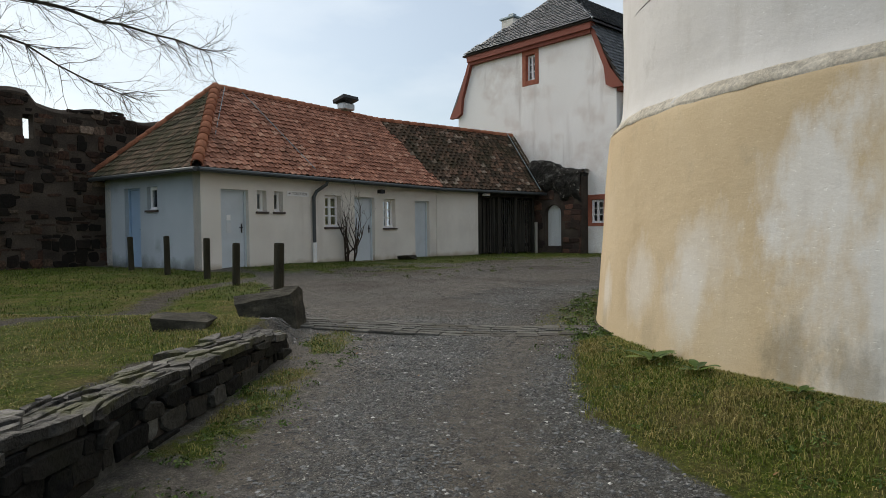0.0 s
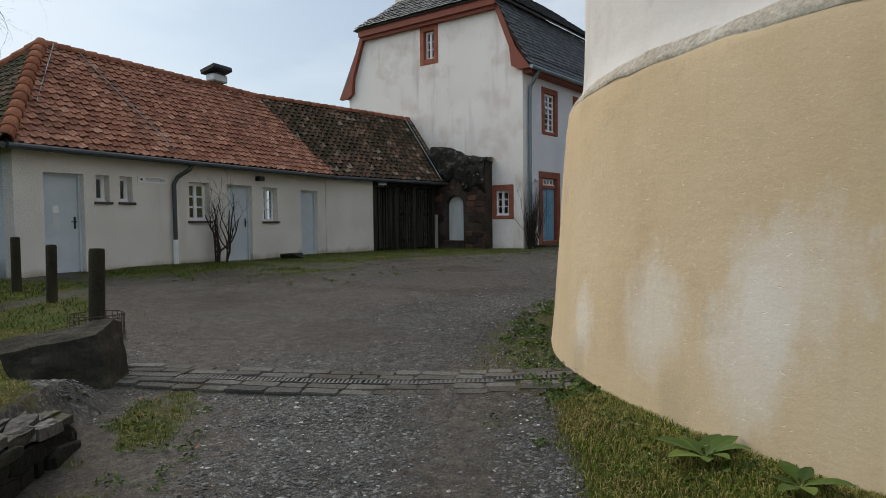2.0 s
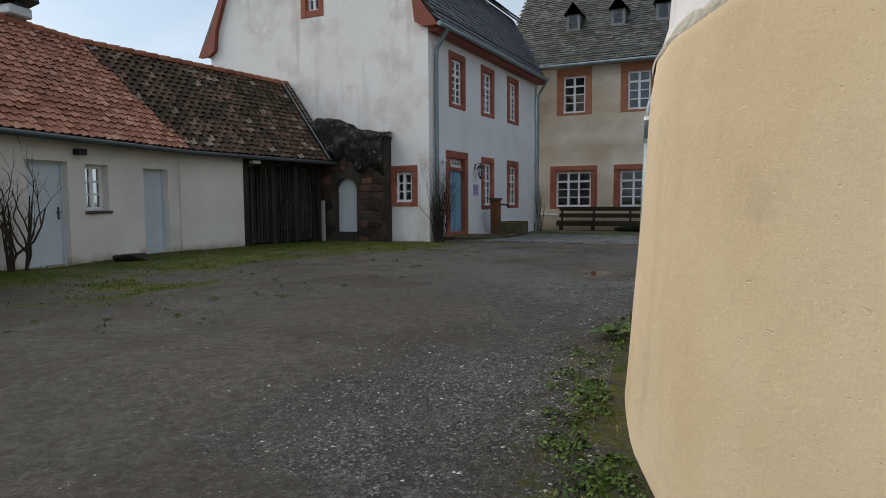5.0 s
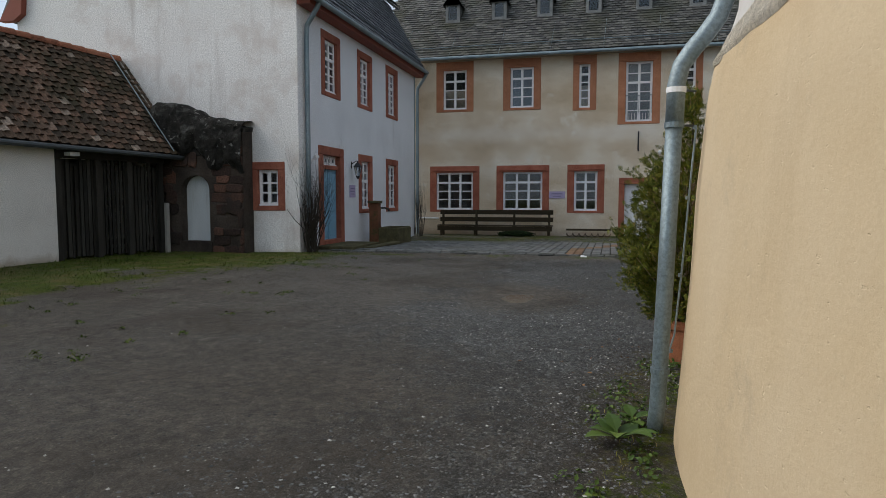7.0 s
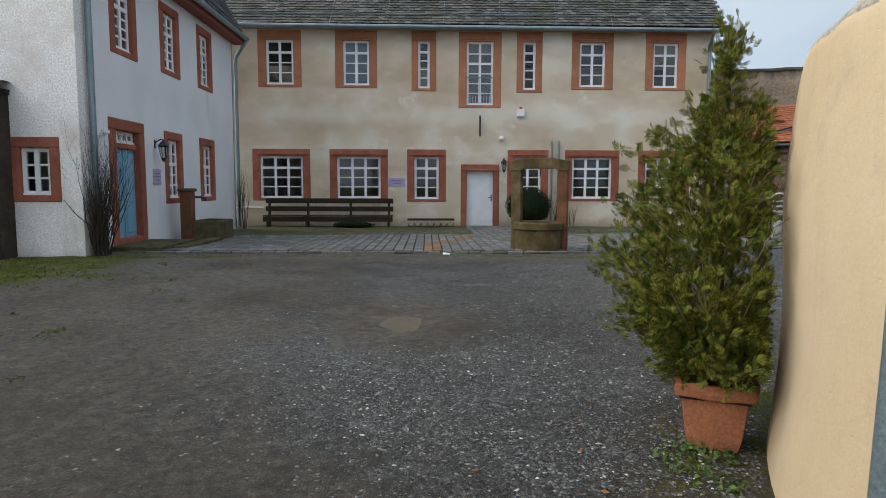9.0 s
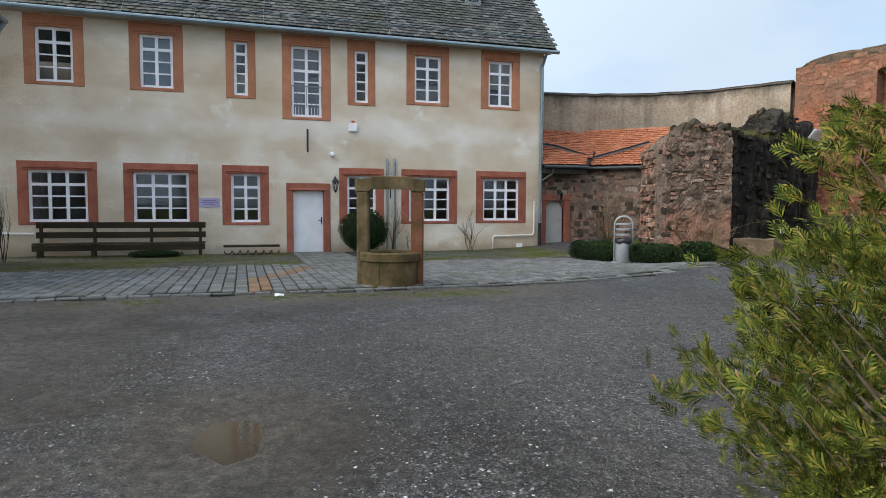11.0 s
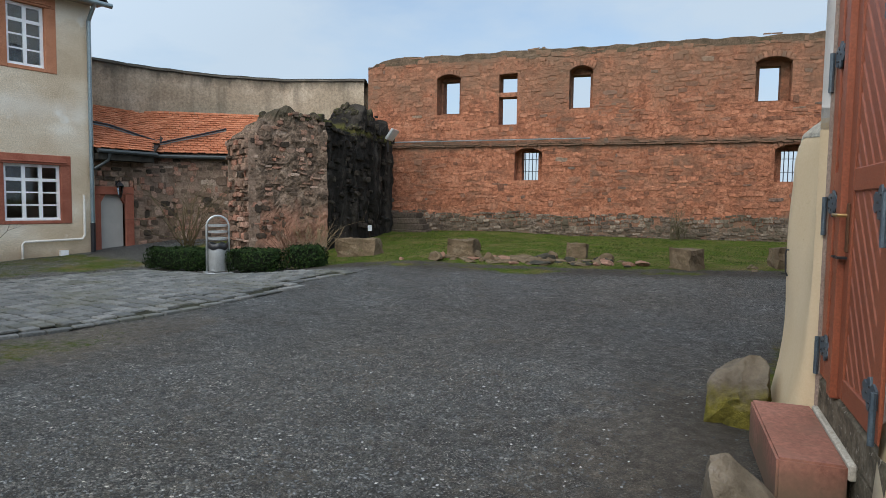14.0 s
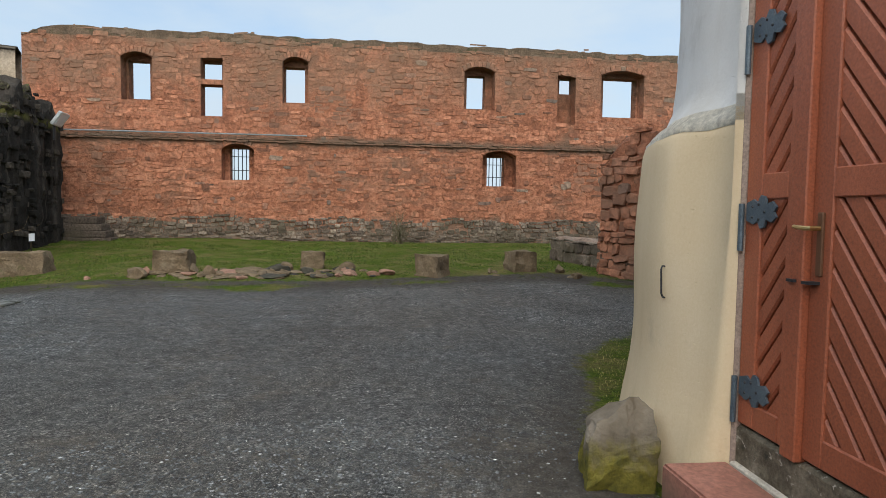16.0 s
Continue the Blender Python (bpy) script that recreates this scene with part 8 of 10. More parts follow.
hull_rock("rock", [(-0.21, -0.16, 0.0), (0.24, -0.14, 0.0), (0.26, 0.14, 0.0), (-0.2, 0.16, 0.0), (-0.21, -0.12, 0.36), (-0.19, 0.05, 0.44), (-0.06, 0.08, 0.45), (-0.08, -0.12, 0.33), (0.18, -0.06, 0.16), (0.24, 0.06, 0.15)], mossed("brown_moss_stone", -0.12, 0.12), pose(12.67, 5.60, gz(12.67, 5.60) - 0.03, 0, 0, 207), "leaning brown stone with moss beside the door step", seed=11, size=0.8, jag=0.035)
set_rock("rock", 11.75, 19.0, (0.95, 0.6, 0.42), slate_rock, 23, "low dark stone at the foot of the toilet wall", "rock", 10, (0, 0), 0.05, 0.12)
BLOCKS = [(23.2, -3.55, 1.15, 0.6, 0.44, 20), (19.58, -2.85, 0.66, 0.5, 0.38, 15), (17.5, -4.05, 0.45, 0.4, 0.30, 10), (15.18, -3.7, 0.5, 0.42, 0.38, -25), (13.63, -4.68, 0.52, 0.44, 0.39, 35)]
for k, (x, y, a, b, c, t) in enumerate(BLOCKS):
    hull_rock("stone_block", [(sx * a / 2 * (1 - 0.08 * ((k + i) % 3)), sy * b / 2 * (1 - 0.07 * ((k + 2 * i) % 3)), z) for i, (sx, sy, z) in enumerate([(-1, -1, -0.06), (1, -1, -0.06), (1, 1, -0.06), (-1, 1, -0.06), (-0.96, -1, c), (1, -0.9, c * 0.93), (0.92, 1, c), (-1, 0.94, c * 0.96)])], sand_block, pose(x, y, gz(x, y), 0, 0, t), "weathered brown sandstone block on the edge of the lawn", "stone block", 0.05, k + 20)["group"] = "blocks along the lawn"
rng = np.random.default_rng(77)
for k in range(84):
    t = rng.beta(2.0, 2.0) if k < 58 else rng.random()
    x = 20.3 - 4.6 * t if k < 58 else 21 - 8.6 * t
    y = float(np.interp(x, [12, 13.6, 15.2, 16.7, 17.8, 19.5, 21], [-4.1, -4.3, -3.7, -3.4, -3.0, -2.5, -1.9])) + rng.uniform(-0.55, 0.35)
    s = rng.uniform(0.22, 0.62) if k < 58 else rng.uniform(0.12, 0.34)
    set_rock("rubble_stone", x, y, (s, s * rng.uniform(0.45, 0.7), rng.uniform(0.07, 0.17) if k % 11 else 0.26), (sand_block, sand_block, sand_block, red_rock, sand_block, slate_rock, sand_block)[k % 7], 100 + k, "broken stone in a loose row before the lawn", "stone", rng.uniform(0, 180), (0, rng.uniform(-8, 8)), 0.03, group="loose stones before the lawn")

# crumbling head of the broken pier
mossy_cap = worn("moss_capped_stone", [(0.3, (0.02, 0.018, 0.014)), (0.5, (0.055, 0.047, 0.034)), (0.7, (0.13, 0.105, 0.078))], 3, 25, 0.9, 0.95, dist=0.02, spots=(4, 0.5, 0.62, (0.055, 0.06, 0.014)))
cap_meshes = [rock_mesh("cap_stone", (1, 0.9, 0.8), mossy_cap, 300 + k) for k in range(5)]
for k in range(96):
    side = k % 2 if k < 54 else 1
    t = rng.random()
    u = t * (n_f if side == 0 else n_d * 0.8) if k < 54 else 1.7 + 2.0 * t
    top_h = pf_top(u) if side == 0 else dk_top(u)
    at = Vector((u, rng.uniform(0.0, 1.1), top_h - 0.12))
    if side:
        at = dk_m @ at
    s = rng.uniform(0.12, 0.34) if k < 54 else rng.uniform(0.2, 0.44)
    piece("cap_stone", cap_meshes[k % 5], pier, Matrix.Translation(at) @ Matrix.Rotation(rng.uniform(0, 6), 4, "Z") @ Matrix.Rotation(rng.uniform(-0.4, 0.4), 4, "X") @ Matrix.Diagonal((s, s, s * rng.uniform(0.6, 1.1), 1)))

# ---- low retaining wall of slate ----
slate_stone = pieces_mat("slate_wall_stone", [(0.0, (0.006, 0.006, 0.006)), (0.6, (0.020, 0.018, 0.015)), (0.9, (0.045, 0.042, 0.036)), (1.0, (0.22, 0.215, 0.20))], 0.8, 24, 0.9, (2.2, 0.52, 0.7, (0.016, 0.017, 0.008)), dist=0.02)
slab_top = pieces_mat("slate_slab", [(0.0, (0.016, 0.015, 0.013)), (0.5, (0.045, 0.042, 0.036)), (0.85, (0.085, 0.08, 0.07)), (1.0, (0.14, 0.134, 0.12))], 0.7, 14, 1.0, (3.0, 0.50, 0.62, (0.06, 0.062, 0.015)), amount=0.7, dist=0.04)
lw = empty("low_wall", wall_frame(*LOW_WALL), "low dry-stone retaining wall of dark slate with flat coping", "wall")
lw_n = math.hypot(LOW_WALL[1][0] - LOW_WALL[0][0], LOW_WALL[1][1] - LOW_WALL[0][1])
lw_top = lambda u: 1.08 - 0.10 * float(smooth_step(lw_n - 0.9, lw_n + 0.1, u))
ragged_block("core", Matrix.Identity(4), lw_n, 0.0, lambda u: lw_top(u) - 0.03, 0.34, mortar_dark, lw)
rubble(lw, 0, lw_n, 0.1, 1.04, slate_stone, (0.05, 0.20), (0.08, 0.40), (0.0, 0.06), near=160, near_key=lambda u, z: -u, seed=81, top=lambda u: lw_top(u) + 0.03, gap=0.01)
lwe_m = Matrix.Translation((lw_n, 0.0, 0)) @ Matrix.Rotation(math.pi / 2, 4, "Z")
lwe = ragged_block("end_face", Matrix.Identity(4), 0.34, 0.3, lambda u: 0.94, 0.1, mortar_dark, lw)
lwe.matrix_basis = lwe_m
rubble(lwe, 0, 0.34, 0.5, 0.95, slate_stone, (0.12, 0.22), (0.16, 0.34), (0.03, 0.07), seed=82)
rng = np.random.default_rng(83)


def cell(p, others, rect, pull):
    """The patch of a rectangle that lies nearer to p than to the others, with lengths along u drawn in by pull."""
    poly = [(rect[0], rect[2]), (rect[1], rect[2]), (rect[1], rect[3]), (rect[0], rect[3])]
    for q in others:
        nx, ny = (q[0] - p[0]) * pull, q[1] - p[1]
        mid = nx * pull * (p[0] + q[0]) / 2 + ny * (p[1] + q[1]) / 2
        side = [nx * pull * x + ny * y - mid for x, y in poly]
        out = []
        for k in range(len(poly)):
            a, b, sa, sb = poly[k], poly[(k + 1) % len(poly)], side[k], side[(k + 1) % len(poly)]
            if sa <= 0:
                out.append(a)
            if sa * sb < 0:
                t = sa / (sa - sb)
                out.append((a[0] + (b[0] - a[0]) * t, a[1] + (b[1] - a[1]) * t))
        poly = out
        if len(poly) < 3:
            break
    return poly


seeds = [(rng.uniform(0.0, lw_n), rng.uniform(-0.03, 0.36)) for _ in range(120)]
for p in seeds:
    near_p = [q for q in seeds if q != p and abs(q[0] - p[0]) < 1.4]
    poly = cell(p, near_p, (0.0, lw_n, -0.02 + rng.uniform(-0.035, 0.03), 0.33 + rng.uniform(-0.1, 0.1)), 0.42)
    if len(poly) < 3:
        continue
    cu, cv = sum(x for x, y in poly) / len(poly), sum(y for x, y in poly) / len(poly)
    th, dz, tu, tv = rng.uniform(0.012, 0.03), rng.uniform(-0.02, 0.012), rng.normal(0, 0.04), rng.normal(0, 0.09)
    edge = []
    for k in range(len(poly)):
        (x0, y0), (x1, y1) = poly[k], poly[(k + 1) % len(poly)]
        n = max(1, int(math.hypot(x1 - x0, y1 - y0) / 0.07))
        edge += [(x0 + (x1 - x0) * t / n + (rng.uniform(-0.012, 0.012) if t else 0), y0 + (y1 - y0) * t / n + (rng.uniform(-0.012, 0.012) if t else 0)) for t in range(n)]
    level = lambda x, y: lw_top(cu) + dz + tu * (x - cu) + tv * (y - cv)
    bm = bmesh.new()
    lo = [bm.verts.new((x, y, level(x, y) - 0.035)) for x, y in edge]
    hi = [bm.verts.new((cu + (x - cu) * 0.985, cv + (y - cv) * 0.97, level(x, y) + th + rng.uniform(-0.006, 0.003))) for x, y in edge]
    inner = [bm.verts.new((cu + (x - cu) * 0.6, cv + (y - cv) * 0.6, level(x, y) + th + rng.uniform(-0.005, 0.008))) for x, y in edge]
    mid = bm.verts.new((cu, cv, level(cu, cv) + th + rng.uniform(-0.004, 0.008)))
    n = len(edge)
    for k in range(n):
        j = (k + 1) % n
        bm.faces.new((lo[k], lo[j], hi[j], hi[k]))
        bm.faces.new((hi[k], hi[j], inner[j], inner[k]))
        bm.faces.new((inner[k], inner[j], mid))
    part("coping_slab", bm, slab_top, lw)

# ---- posts, basket ----
post_wood = worn("mossy_post_wood", [(0.3, (0.022, 0.020, 0.014)), (0.6, (0.05, 0.045, 0.03)), (0.8, (0.075, 0.08, 0.04))], 4, 50, 0.6, 0.95, stretch=(1, 1, 0.3))
for k, (x, y, h, r) in enumerate([(3.34, 19.3, 0.80, 0.065), (3.57, 17.6, 0.86, 0.065), (3.92, 16.3, 0.86, 0.07), (3.72, 14.5, 0.80, 0.07), (2.88, 11.35, 0.92, 0.075)]):
    bm = bmesh.new()
    lathe(bm, [(r, -0.2), (r * 1.03, 0.1), (r, h - 0.03), (r * 0.9, h), (0.001, h + 0.005)], 12)
    for v in bm.verts:
        v.co += Vector((noise.noise(v.co * 6), noise.noise(v.co * 6 + Vector((3, 1, 4))), 0)) * 0.008
    ob = tagged(part("wooden_post", bm, post_wood), "dark round wooden bollard standing in the grass", "post", "bollards before the toilets")
    ob.matrix_world = pose(x, y, gz(x, y), 0, (k - 2) * 0.8, 0)
wb = empty("wire_basket", pose(2.88, 11.35, gz(2.88, 11.35)), "rusty round wire basket standing at a post", "basket")
rust = plain("rusty_wire", (0.075, 0.062, 0.05), 0.75, 0.3)
for z in (0.03, 0.11, 0.19, 0.27):
    bm = bmesh.new()
    tube(bm, [(0.25 * math.cos(a), 0.25 * math.sin(a), z) for a in np.linspace(0, 2 * math.pi, 25)], 0.006, 5)
    part("hoop", bm, rust, wb)
for a in np.linspace(0, 2 * math.pi, 25)[:-1]:
    bm = bmesh.new()
    tube(bm, [(0.25 * math.cos(a), 0.25 * math.sin(a), 0.0), (0.25 * math.cos(a), 0.25 * math.sin(a), 0.27)], 0.004, 4)
    part("wire", bm, rust, wb)

# ---- drain across the drive ----
DR0, DR1 = Vector((2.42, 9.92, 0)), Vector((4.36, 6.86, 0))
dr_d = (DR1 - DR0).normalized()
dr_n = Vector((-dr_d.y, dr_d.x, 0))
sett = pieces_mat("drain_sett", [(0.0, (0.060, 0.058, 0.053)), (0.6, (0.098, 0.096, 0.088)), (1.0, (0.145, 0.142, 0.13))], 0.85, 40, 0.6, (3, 0.52, 0.68, (0.055, 0.050, 0.034)))
drain = empty("drain_channel", pose(0, 0, 0), "slotted drain between rows of grey setts across the drive", "drain")
rng = np.random.default_rng(91)


def sett_template(w, l, h, rng):
    ring = [(-0.5 + 0.08, -0.5), (0.5 - 0.08, -0.5), (0.5, -0.5 + 0.1), (0.5, 0.5 - 0.1), (0.5 - 0.08, 0.5), (-0.5 + 0.08, 0.5), (-0.5, 0.5 - 0.1), (-0.5, -0.5 + 0.1)]
    ring = [(x + rng.uniform(-0.03, 0.03), y + rng.uniform(-0.03, 0.03)) for x, y in ring]
    lo = [(x * l, y * w, -h) for x, y in ring]
    mid = [(x * l, y * w, -0.012) for x, y in ring]
    hi = [(x * l * 0.95, y * w * 0.93, rng.uniform(-0.003, 0.003)) for x, y in ring]
    f = [[16 + k for k in range(8)]]
    for a in (0, 8):
        f += [[a + k, a + (k + 1) % 8, a + 8 + (k + 1) % 8, a + 8 + k] for k in range(8)]
    return np.array(lo + mid + hi), f


SETTS = [sett_template(1.0, 1.0, 0.08, rng) for _ in range(6)]
mats, kinds = [], []
n_len = (DR1 - DR0).length
for row, off in enumerate((-0.245, -0.125, 0.125, 0.245)):
    t = -0.1 * (row % 2)
    while t < n_len:
        l = rng.uniform(0.2, 0.34)
        bow = 0.12 * math.sin(math.pi * min(max(t / n_len, 0), 1))
        p = DR0 + dr_d * (t + l / 2) + dr_n * (off - bow)
        a = math.atan2(dr_d.y, dr_d.x) + rng.normal(0, 0.03)
        m = np.eye(4)
        m[:3, :3] = np.array([[math.cos(a) * (l - 0.008), -math.sin(a) * 0.115, 0], [math.sin(a) * (l - 0.008), math.cos(a) * 0.115, 0], [0, 0, 1]])
        m[2, 0] = (gz(p.x + dr_d.x * 0.15, p.y + dr_d.y * 0.15) - gz(p.x - dr_d.x * 0.15, p.y - dr_d.y * 0.15)) / 0.3 * l
        m[2, 1] = (gz(p.x + dr_n.x * 0.1, p.y + dr_n.y * 0.1) - gz(p.x - dr_n.x * 0.1, p.y - dr_n.y * 0.1)) / 0.2 * 0.115
        m[:3, 3] = p.x, p.y, gz(p.x, p.y) + 0.016 + rng.uniform(-0.004, 0.005)
        mats.append(m)
        kinds.append(int(rng.integers(6)))
        t += l
lay_pieces("sett", "setts", SETTS, mats, kinds, sett, drain, len(mats))
t = 0.0
while t < n_len - 0.3:
    g = []
    bm = bmesh.new()
    a0 = math.atan2(dr_d.y, dr_d.x)
    bow = 0.12 * math.sin(math.pi * (t + 0.25) / n_len)
    p = DR0 + dr_d * (t + 0.25) - dr_n * bow
    rise = (gz(p.x + dr_d.x * 0.2, p.y + dr_d.y * 0.2) - gz(p.x - dr_d.x * 0.2, p.y - dr_d.y * 0.2)) / 0.4
    m = pose(p.x, p.y, gz(p.x, p.y) + 0.012, 0, -math.degrees(math.atan(rise)), math.degrees(a0))
    for k in range(14):
        x = -0.245 + 0.035 * k
        bm_box(bm, x, x + 0.02, -0.05, 0.05, -0.03, 0.004, m)
    bm_box(bm, -0.248, 0.248, -0.06, -0.05, -0.05, 0.006, m)
    bm_box(bm, -0.248, 0.248, 0.05, 0.06, -0.05, 0.006, m)
    part("grate", bm, plain("worn_grate_iron", (0.10, 0.10, 0.095), 0.6, 0.4) if t == 0 else bpy.data.materials["worn_grate_iron"], drain, "grey iron grate")
    bm = bmesh.new()
    bm_box(bm, -0.25, 0.25, -0.05, 0.05, -0.07, -0.04, m)
    part("channel_bed", bm, room_dark, drain)
    t += 0.5

# ---- paved court ----
pav = tagged(new("paving", None), "grey sett paving before the beige house", "paving", "", "structure")
pav.empty_display_size = 0.1
cobble = pieces_mat("paving_sett", [(0.0, (0.070, 0.074, 0.074)), (0.5, (0.118, 0.122, 0.120)), (1.0, (0.18, 0.182, 0.178))], 0.7, 40, 0.5, (0.9, 0.48, 0.68, (0.085, 0.086, 0.058)))
brick_red = pieces_mat("paving_brick", [(0.0, (0.17, 0.10, 0.062)), (1.0, (0.27, 0.165, 0.105))], 0.85, 40, 0.5, (1.3, 0.48, 0.66, (0.16, 0.125, 0.075)))


def paved(x, y):
    front = 19.85 + 0.05 * math.sin(y * 1.3) + (0.35 if y < 1.5 else 0.0)
    if x < front or y > 15.2 or x > 30.7:
        return False
    if y < np.interp(x, [19.8, 20.5, 24, 26, 31], [0.2, -0.1, 0.3, 0.75, 0.3]):
        return False
    if x > 26.12 + 0.06 * math.sin(2.1 * y) and y < 6.4:
        return False
    if 21.8 < x < 29 and y > 14.9:
        return False
    if x > 25.7 - 0.1 * (y - 9.0) and y > 8.15:
        return False
    return True


def orange_path(x, y):
    return 19.75 < x < 22.0 and 9.15 < y < 9.6 or abs(y - (9.4 - 0.45 * (x - 21.8))) < 0.2 and 21.8 < x < 24.6


mats, kinds, mats2, kinds2 = [], [], [], []


def lay_sett(cx, cy, l, d, a):
    """One sett, l long in the direction a and d across it."""
    m = np.eye(4)
    m[:3, :3] = np.array([[math.cos(a) * (l - 0.02), -math.sin(a) * (d - 0.022), 0], [math.sin(a) * (l - 0.02), math.cos(a) * (d - 0.022), 0], [0, 0, 1]])
    m[:3, 3] = cx, cy, gz(cx, cy) + 0.034 + rng.uniform(-0.005, 0.006)
    red = orange_path(cx, cy)
    (mats2 if red else mats).append(m)
    (kinds2 if red else kinds).append(int(rng.integers(6)))


y = -0.7
while y < 15.3:
    d = rng.uniform(0.19, 0.235)
    x = 19.6 + rng.uniform(0.0, 0.3)
    while x < 30.8:
        l = rng.uniform(0.17, 0.30)
        cx, cy = x + l / 2, y + d / 2
        if paved(cx - l / 2 - 0.02, cy) and paved(cx + l / 2, cy):
            lay_sett(cx, cy, l, d, rng.normal(0, 0.02))
        x += l
    y += d
# border course along the gravel
y = 0.1
while y < 15.1:
    l = rng.uniform(0.24, 0.34)
    front = 19.85 + 0.05 * math.sin(y * 1.3) + (0.35 if y < 1.5 else 0.0)
    lay_sett(front - 0.075, y + l / 2, l, 0.15, math.pi / 2 + 0.065 * math.cos(y * 1.3) * -1.0 + rng.normal(0, 0.015))
    y += l
order = sorted(range(len(mats)), key=lambda i: mats[i][0, 3] + abs(mats[i][1, 3] - 7) * 0.15)
lay_pieces("sett", "sett_field", SETTS, [mats[i] for i in order], [kinds[i] for i in order], cobble, pav, 300)
lay_pieces("brick", "brick_field", SETTS, mats2, kinds2, brick_red, pav, 60)
bed = worn("sand_bed", [(0.3, (0.014, 0.015, 0.010)), (0.7, (0.036, 0.037, 0.022))], 2, 60, 0.5, 0.95)
bm = bmesh.new()
bx, by = np.arange(19.7, 30.9, 0.35), np.arange(-0.7, 15.4, 0.35)
vs = {}
for i, xx in enumerate(bx):
    for k, yy in enumerate(by):
        if paved(xx + 0.17, yy + 0.17):
            for a, b in ((i, k), (i + 1, k), (i + 1, k + 1), (i, k + 1)):
                if (a, b) not in vs:
                    px, py = 19.7 + 0.35 * a, -0.7 + 0.35 * b
                    vs[a, b] = bm.verts.new((px, py, gz(px, py) + 0.015))
            bm.faces.new((vs[i, k], vs[i + 1, k], vs[i + 1, k + 1], vs[i, k + 1]))
part("bed", bm, bed, pav)

# ---- well ----
well_stone = worn("well_sandstone", [(0.3, (0.055, 0.042, 0.020)), (0.5, (0.12, 0.088, 0.042)), (0.7, (0.20, 0.145, 0.085))], 2.6, 30, 0.4, 0.9, amount=0.2, dist=0.01, spots=(3.2, 0.52, 0.66, (0.065, 0.065, 0.022)), streak=(3.0, 0.56, 0.74, (0.045, 0.038, 0.022)))
well_red = worn("well_red_stone", [(0.3, (0.10, 0.045, 0.024)), (0.6, (0.21, 0.088, 0.048)), (0.8, (0.28, 0.14, 0.085))], 2.4, 30, 0.4, 0.9, amount=0.2, dist=0.01, spots=(2.8, 0.50, 0.66, (0.075, 0.066, 0.026)))
we_a = math.degrees(math.atan2(7.72 - 6.66, 20.45 - 20.10)) - 90
well = empty("stone_well", pose(20.42, 7.13, gz(20.42, 7.13), 0, 0, we_a), "mossy sandstone draw well with two posts and a lintel", "well")
for k in range(5):
    a0, a1 = 0.35 + math.pi * 2 * k / 5 + 0.006, 0.35 + math.pi * 2 * (k + 1) / 5 - 0.006
    bm = bmesh.new()
    lathe(bm, [(0.40, 0.0), (0.50, 0.0), (0.505, 0.44), (0.54, 0.46), (0.54, 0.58), (0.52, 0.605), (0.42, 0.605), (0.40, 0.58), (0.40, 0.0)], 10, a0, a1)
    part("curb_stone", bm, well_stone, well)
bm = bmesh.new()
lathe(bm, [(0.001, 0.12), (0.41, 0.12)], 24)
part("dark_bottom", bm, room_dark, well)
for sy, mt in ((0.48, well_stone), (-0.48, well_red)):
    bm = bmesh.new()
    bm_box(bm, -0.12, 0.12, sy - 0.105, sy + 0.105, 0.0, 1.66, None, 0.02)
    part("post", bm, mt, well, "squared sandstone post")
bm = bmesh.new()
ring = [(-0.61, 1.66), (-0.38, 1.66), (-0.33, 1.72), (0.33, 1.72), (0.38, 1.66), (0.61, 1.66), (0.61, 1.87), (0.38, 1.90), (0.28, 1.93), (-0.28, 1.93), (-0.38, 1.90), (-0.61, 1.87)]
a, b = [bm.verts.new((-0.13, y, z)) for y, z in ring], [bm.verts.new((0.13, y, z)) for y, z in ring]
bm.faces.new(a)
bm.faces.new(b[::-1])
for k in range(len(ring)):
    bm.faces.new((a[k], b[k], b[(k + 1) % len(ring)], a[(k + 1) % len(ring)]))
bmesh.ops.bevel(bm, geom=[e for e in bm.edges], offset=0.012, segments=1, affect="EDGES")
part("lintel", bm, well_stone, well, "mossy shaped lintel")
bm = bmesh.new()
tube(bm, [(0, 0, 1.72), (0, 0, 1.62), (0.03, 0, 1.58), (0.0, 0.0, 1.55)], 0.01, 5)
part("hook", bm, dark_metal, well)

# ---- litter bin ----
steel = worn("brushed_steel", [(0.3, (0.40, 0.42, 0.43)), (0.7, (0.55, 0.57, 0.58))], 3, 60, 0.1, 0.4, 0.6)
lbin = empty("litter_bin", pose(24.07, 0.02, gz(24.07, 0.02), 0, 0, 60), "steel litter bin with an arched tube frame and black liner", "bin")
bm = bmesh.new()
lathe(bm, [(0.19, 0.06), (0.20, 0.08), (0.20, 0.60), (0.195, 0.62), (0.185, 0.62), (0.185, 0.1)], 24)
part("drum", bm, steel, lbin, "", True)
bm = bmesh.new()
lathe(bm, [(0.206, 0.53), (0.212, 0.56), (0.205, 0.65), (0.19, 0.66), (0.18, 0.5)], 24)
for v in bm.verts:
    v.co.z += 0.02 * math.sin(5 * math.atan2(v.co.y, v.co.x))
part("bin_liner", bm, plain("black_liner", (0.015, 0.015, 0.018), 0.35), lbin, "black plastic liner", True)
bm = bmesh.new()
tube(bm, [(-0.23, 0, 0.0), (-0.23, 0, 1.0)] + [(-0.23 * math.cos(a), 0, 1.02 + 0.23 * math.sin(a)) for a in np.linspace(0.1, math.pi - 0.1, 11)] + [(0.23, 0, 1.0), (0.23, 0, 0.0)], 0.022, 8)
part("frame", bm, steel, lbin, "", True)
